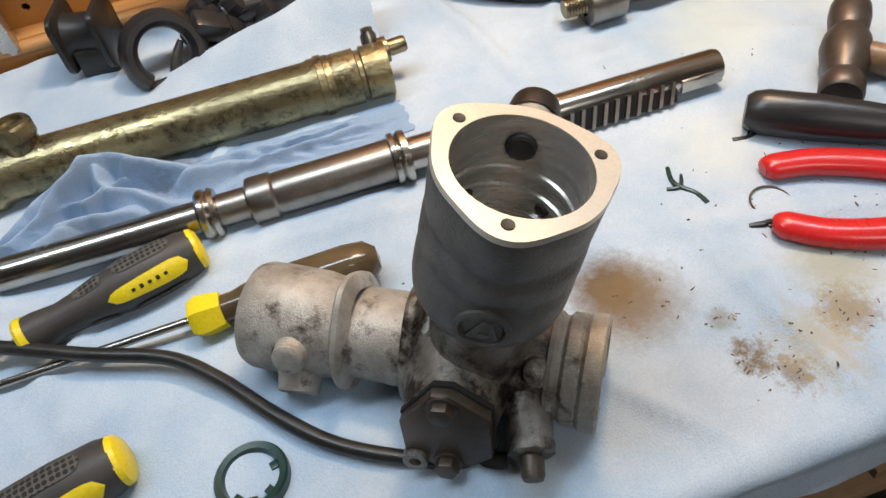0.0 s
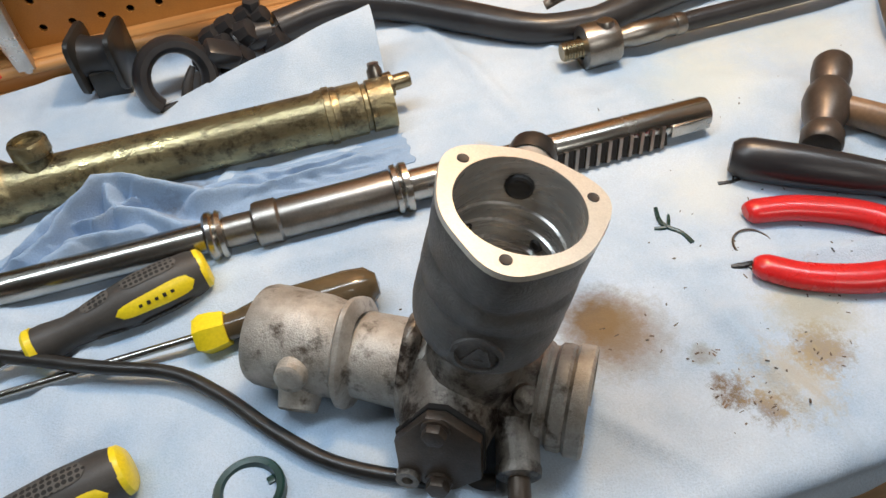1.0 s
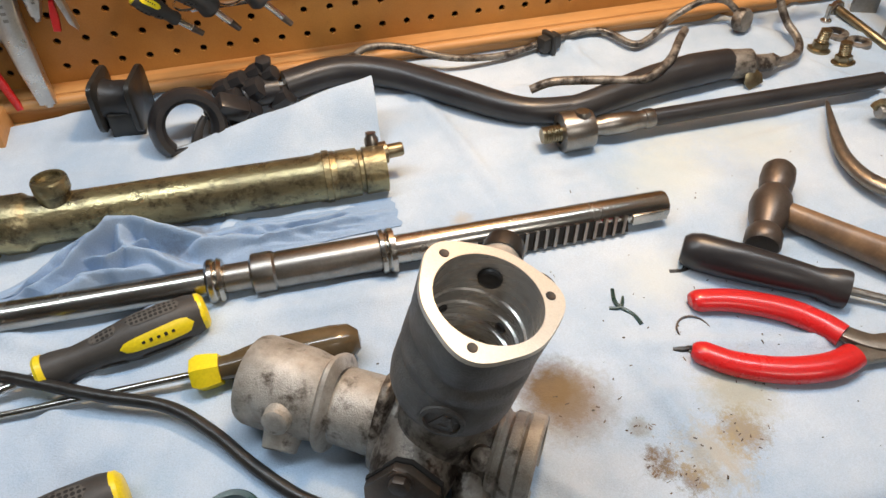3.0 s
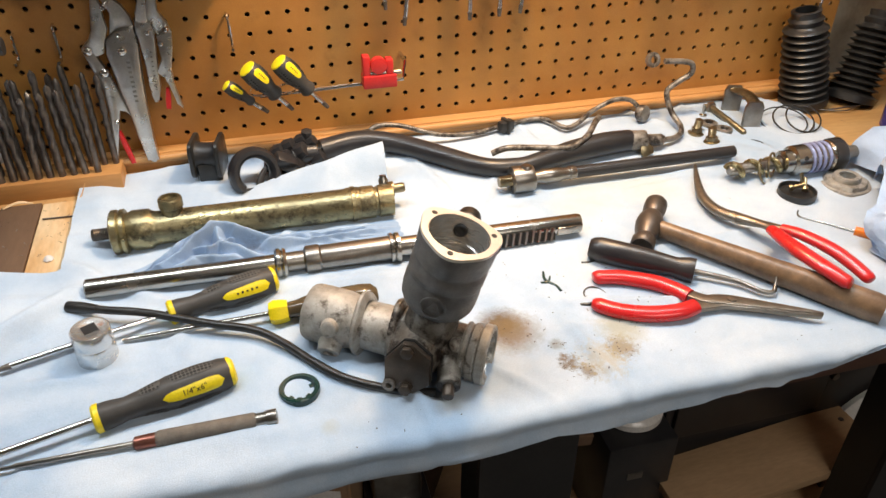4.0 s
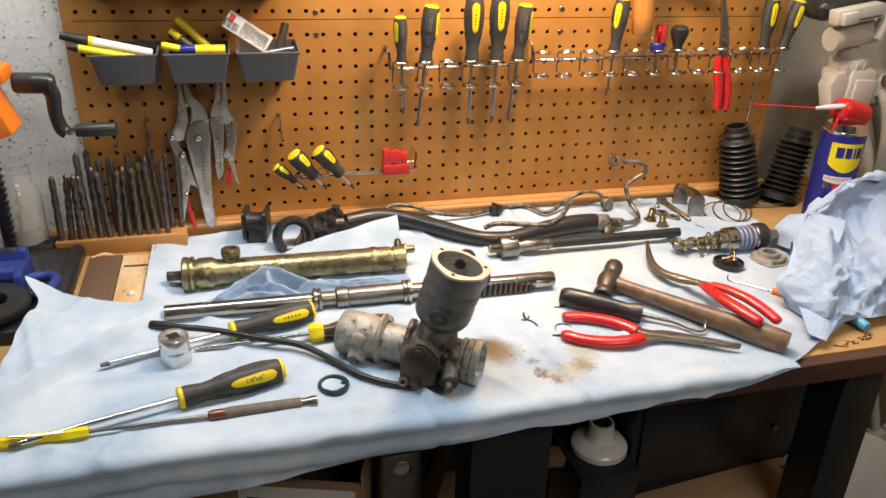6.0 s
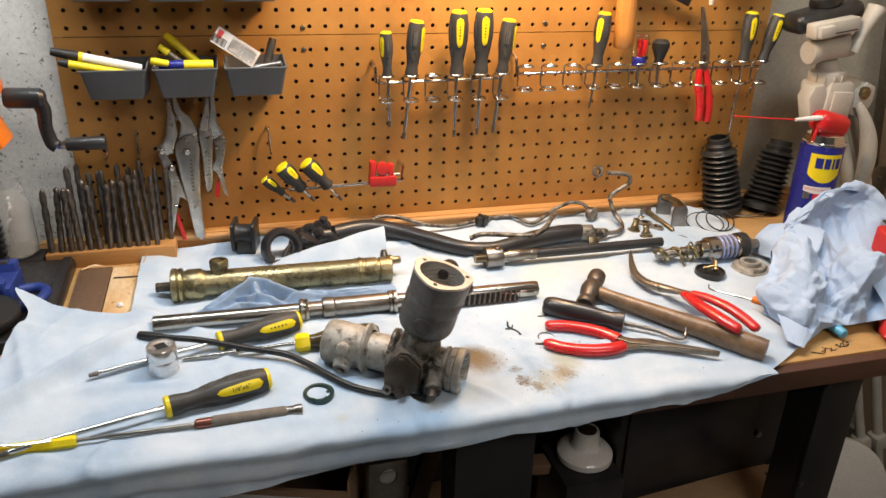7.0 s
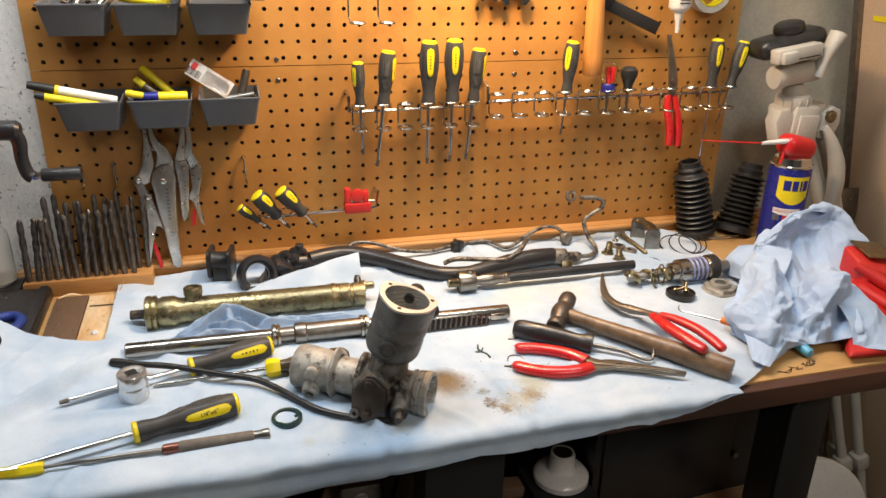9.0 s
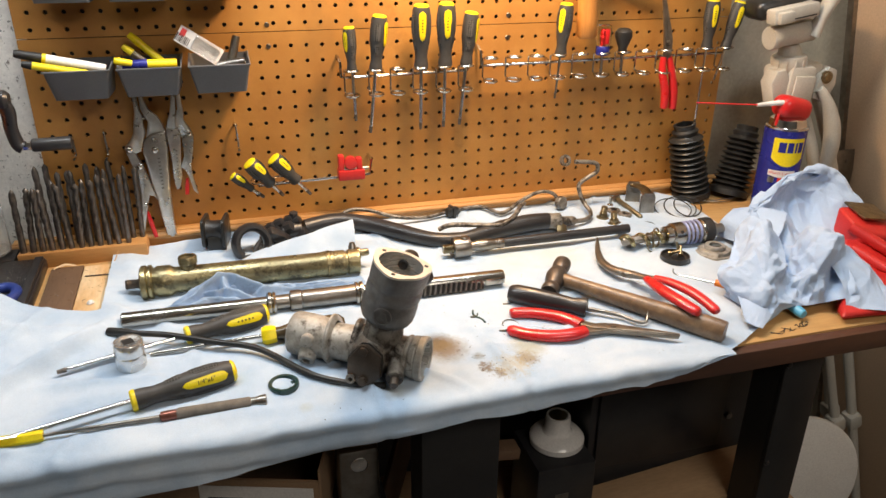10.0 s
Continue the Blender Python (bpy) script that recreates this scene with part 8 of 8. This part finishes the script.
def box_panel(name, bm, material, label=""):
    bm.transform(Matrix.Translation((-0.045, -0.43, -0.006)) @ pose(0, 0, 0, 0, 0, -18) @ Matrix.Translation((0.045, 0.405, 0)))
    part(name, bm, material, s, label)


for name, bm in (("front", span(-0.36, -0.045, -0.405, -0.400, 0.468, 0.770)), ("back", span(-0.36, -0.045, -0.205, -0.200, 0.468, 0.790)), ("side", span(-0.364, -0.3605, -0.405, -0.200, 0.468, 0.790)),
                 ("side", span(-0.0445, -0.041, -0.405, -0.200, 0.468, 0.790)), ("bottom", span(-0.36, -0.045, -0.400, -0.205, 0.468, 0.473))):
    box_panel(name, bm, M_CARD)
box_panel("flap", box(0.31, 0.070, 0.004, pose(-0.205, -0.176, 0.804, 30, 0, 0)), M_CARD, "folded-out flap")
box_panel("label", box(0.165, 0.001, 0.075, pose(-0.135, -0.4065, 0.722, 0, 0, 0)), M_PAPER, "white shipping label")
for k in range(5):
    box_panel("print_bar", box(0.05 + 0.012 * (k % 3), 0.001, 0.0025, Matrix.Translation((-0.18 + 0.012 * (k % 2), -0.4075, 0.738 - 0.009 * k))), M_INK)
s = thing("metal_box", (0.03, -0.38, 0.46), "galvanised electrical junction box under the bench", "junction box")
part("box", box(0.060, 0.05, 0.11, Matrix.Translation((0.018, -0.385, 0.735)), 0.006), M_GREYSTEEL, s)
part("knockout", lathe([(0, 0.002), (0.010, 0.002), (0.013, 0.001), (0.013, 0)], axis((0.018, -0.41, 0.765), (0.018, -0.5, 0.765)), 20), M_CHROME, s)
part("stand", span(-0.02, 0.06, -0.42, -0.33, 0.461, 0.680, 0.003), M_BLACK, s, "black case under it")
s = thing("black_bag", (-0.03, -0.25, 0.46), "shapeless black plastic bag of parts in the shade", "bag")


def bag(u, v):
    a, w = 2 * math.pi * u, math.pi * (0.02 + 0.96 * v)
    r = 0.11 * (1 + 0.35 * nz(math.cos(a) * 2, math.sin(a) * 2, v * 4))
    return Vector((-0.10 + 1.6 * r * math.sin(w) * math.cos(a), -0.25 + 0.7 * r * math.sin(w) * math.sin(a), max(0.775 - 0.9 * r * math.cos(w) * 0.6, 0.47)))


part("bag", sheet(40, 20, bag, 0.0), M_BLACK, s, "", False, 60)
s = thing("wood_offcut", (0.22, -0.30, 0.46), "rough wooden offcut standing behind the leg", "wood offcut")
part("block", box(0.030, 0.02, 0.24, pose(0.085, -0.30, 0.60, 0, 14, 0), 0.002), M_BROWN, s)
part("block", box(0.07, 0.03, 0.018, pose(0.235, -0.40, 0.735, 0, 8, 0), 0.002), M_BROWN, s)


# swarf and flakes of dirt on the towel
rnd = random.Random(77)
bm = bmesh.new()
for cx, cy, spread, count in ((0.190, -0.507, 0.020, 26), (0.232, -0.492, 0.014, 12), (0.175, -0.474, 0.008, 8), (0.250, -0.475, 0.03, 8), (0.14, -0.44, 0.03, 8), (0.22, -0.38, 0.09, 26), (0.33, -0.42, 0.10, 14), (0.30, -0.28, 0.10, 14), (0.0, -0.515, 0.06, 8)):
    for _ in range(count):
        x, y = rnd.gauss(cx, spread * 0.7), rnd.gauss(cy, spread * 0.45)
        l, a = rnd.uniform(0.0006, 0.0042), rnd.uniform(0, math.pi)
        z = zb(y) + cloth_height(x, y) + 0.0004
        flake = box(l, rnd.uniform(0.0004, 0.0011), 0.0006, pose(x, y, z, rnd.uniform(-10, 10), rnd.uniform(-10, 10), math.degrees(a)))
        bm = join(bm, flake)
solo("swarf", bm, M_RUST, "dark metal flakes and dirt scattered on the towel", "swarf", "stuff")
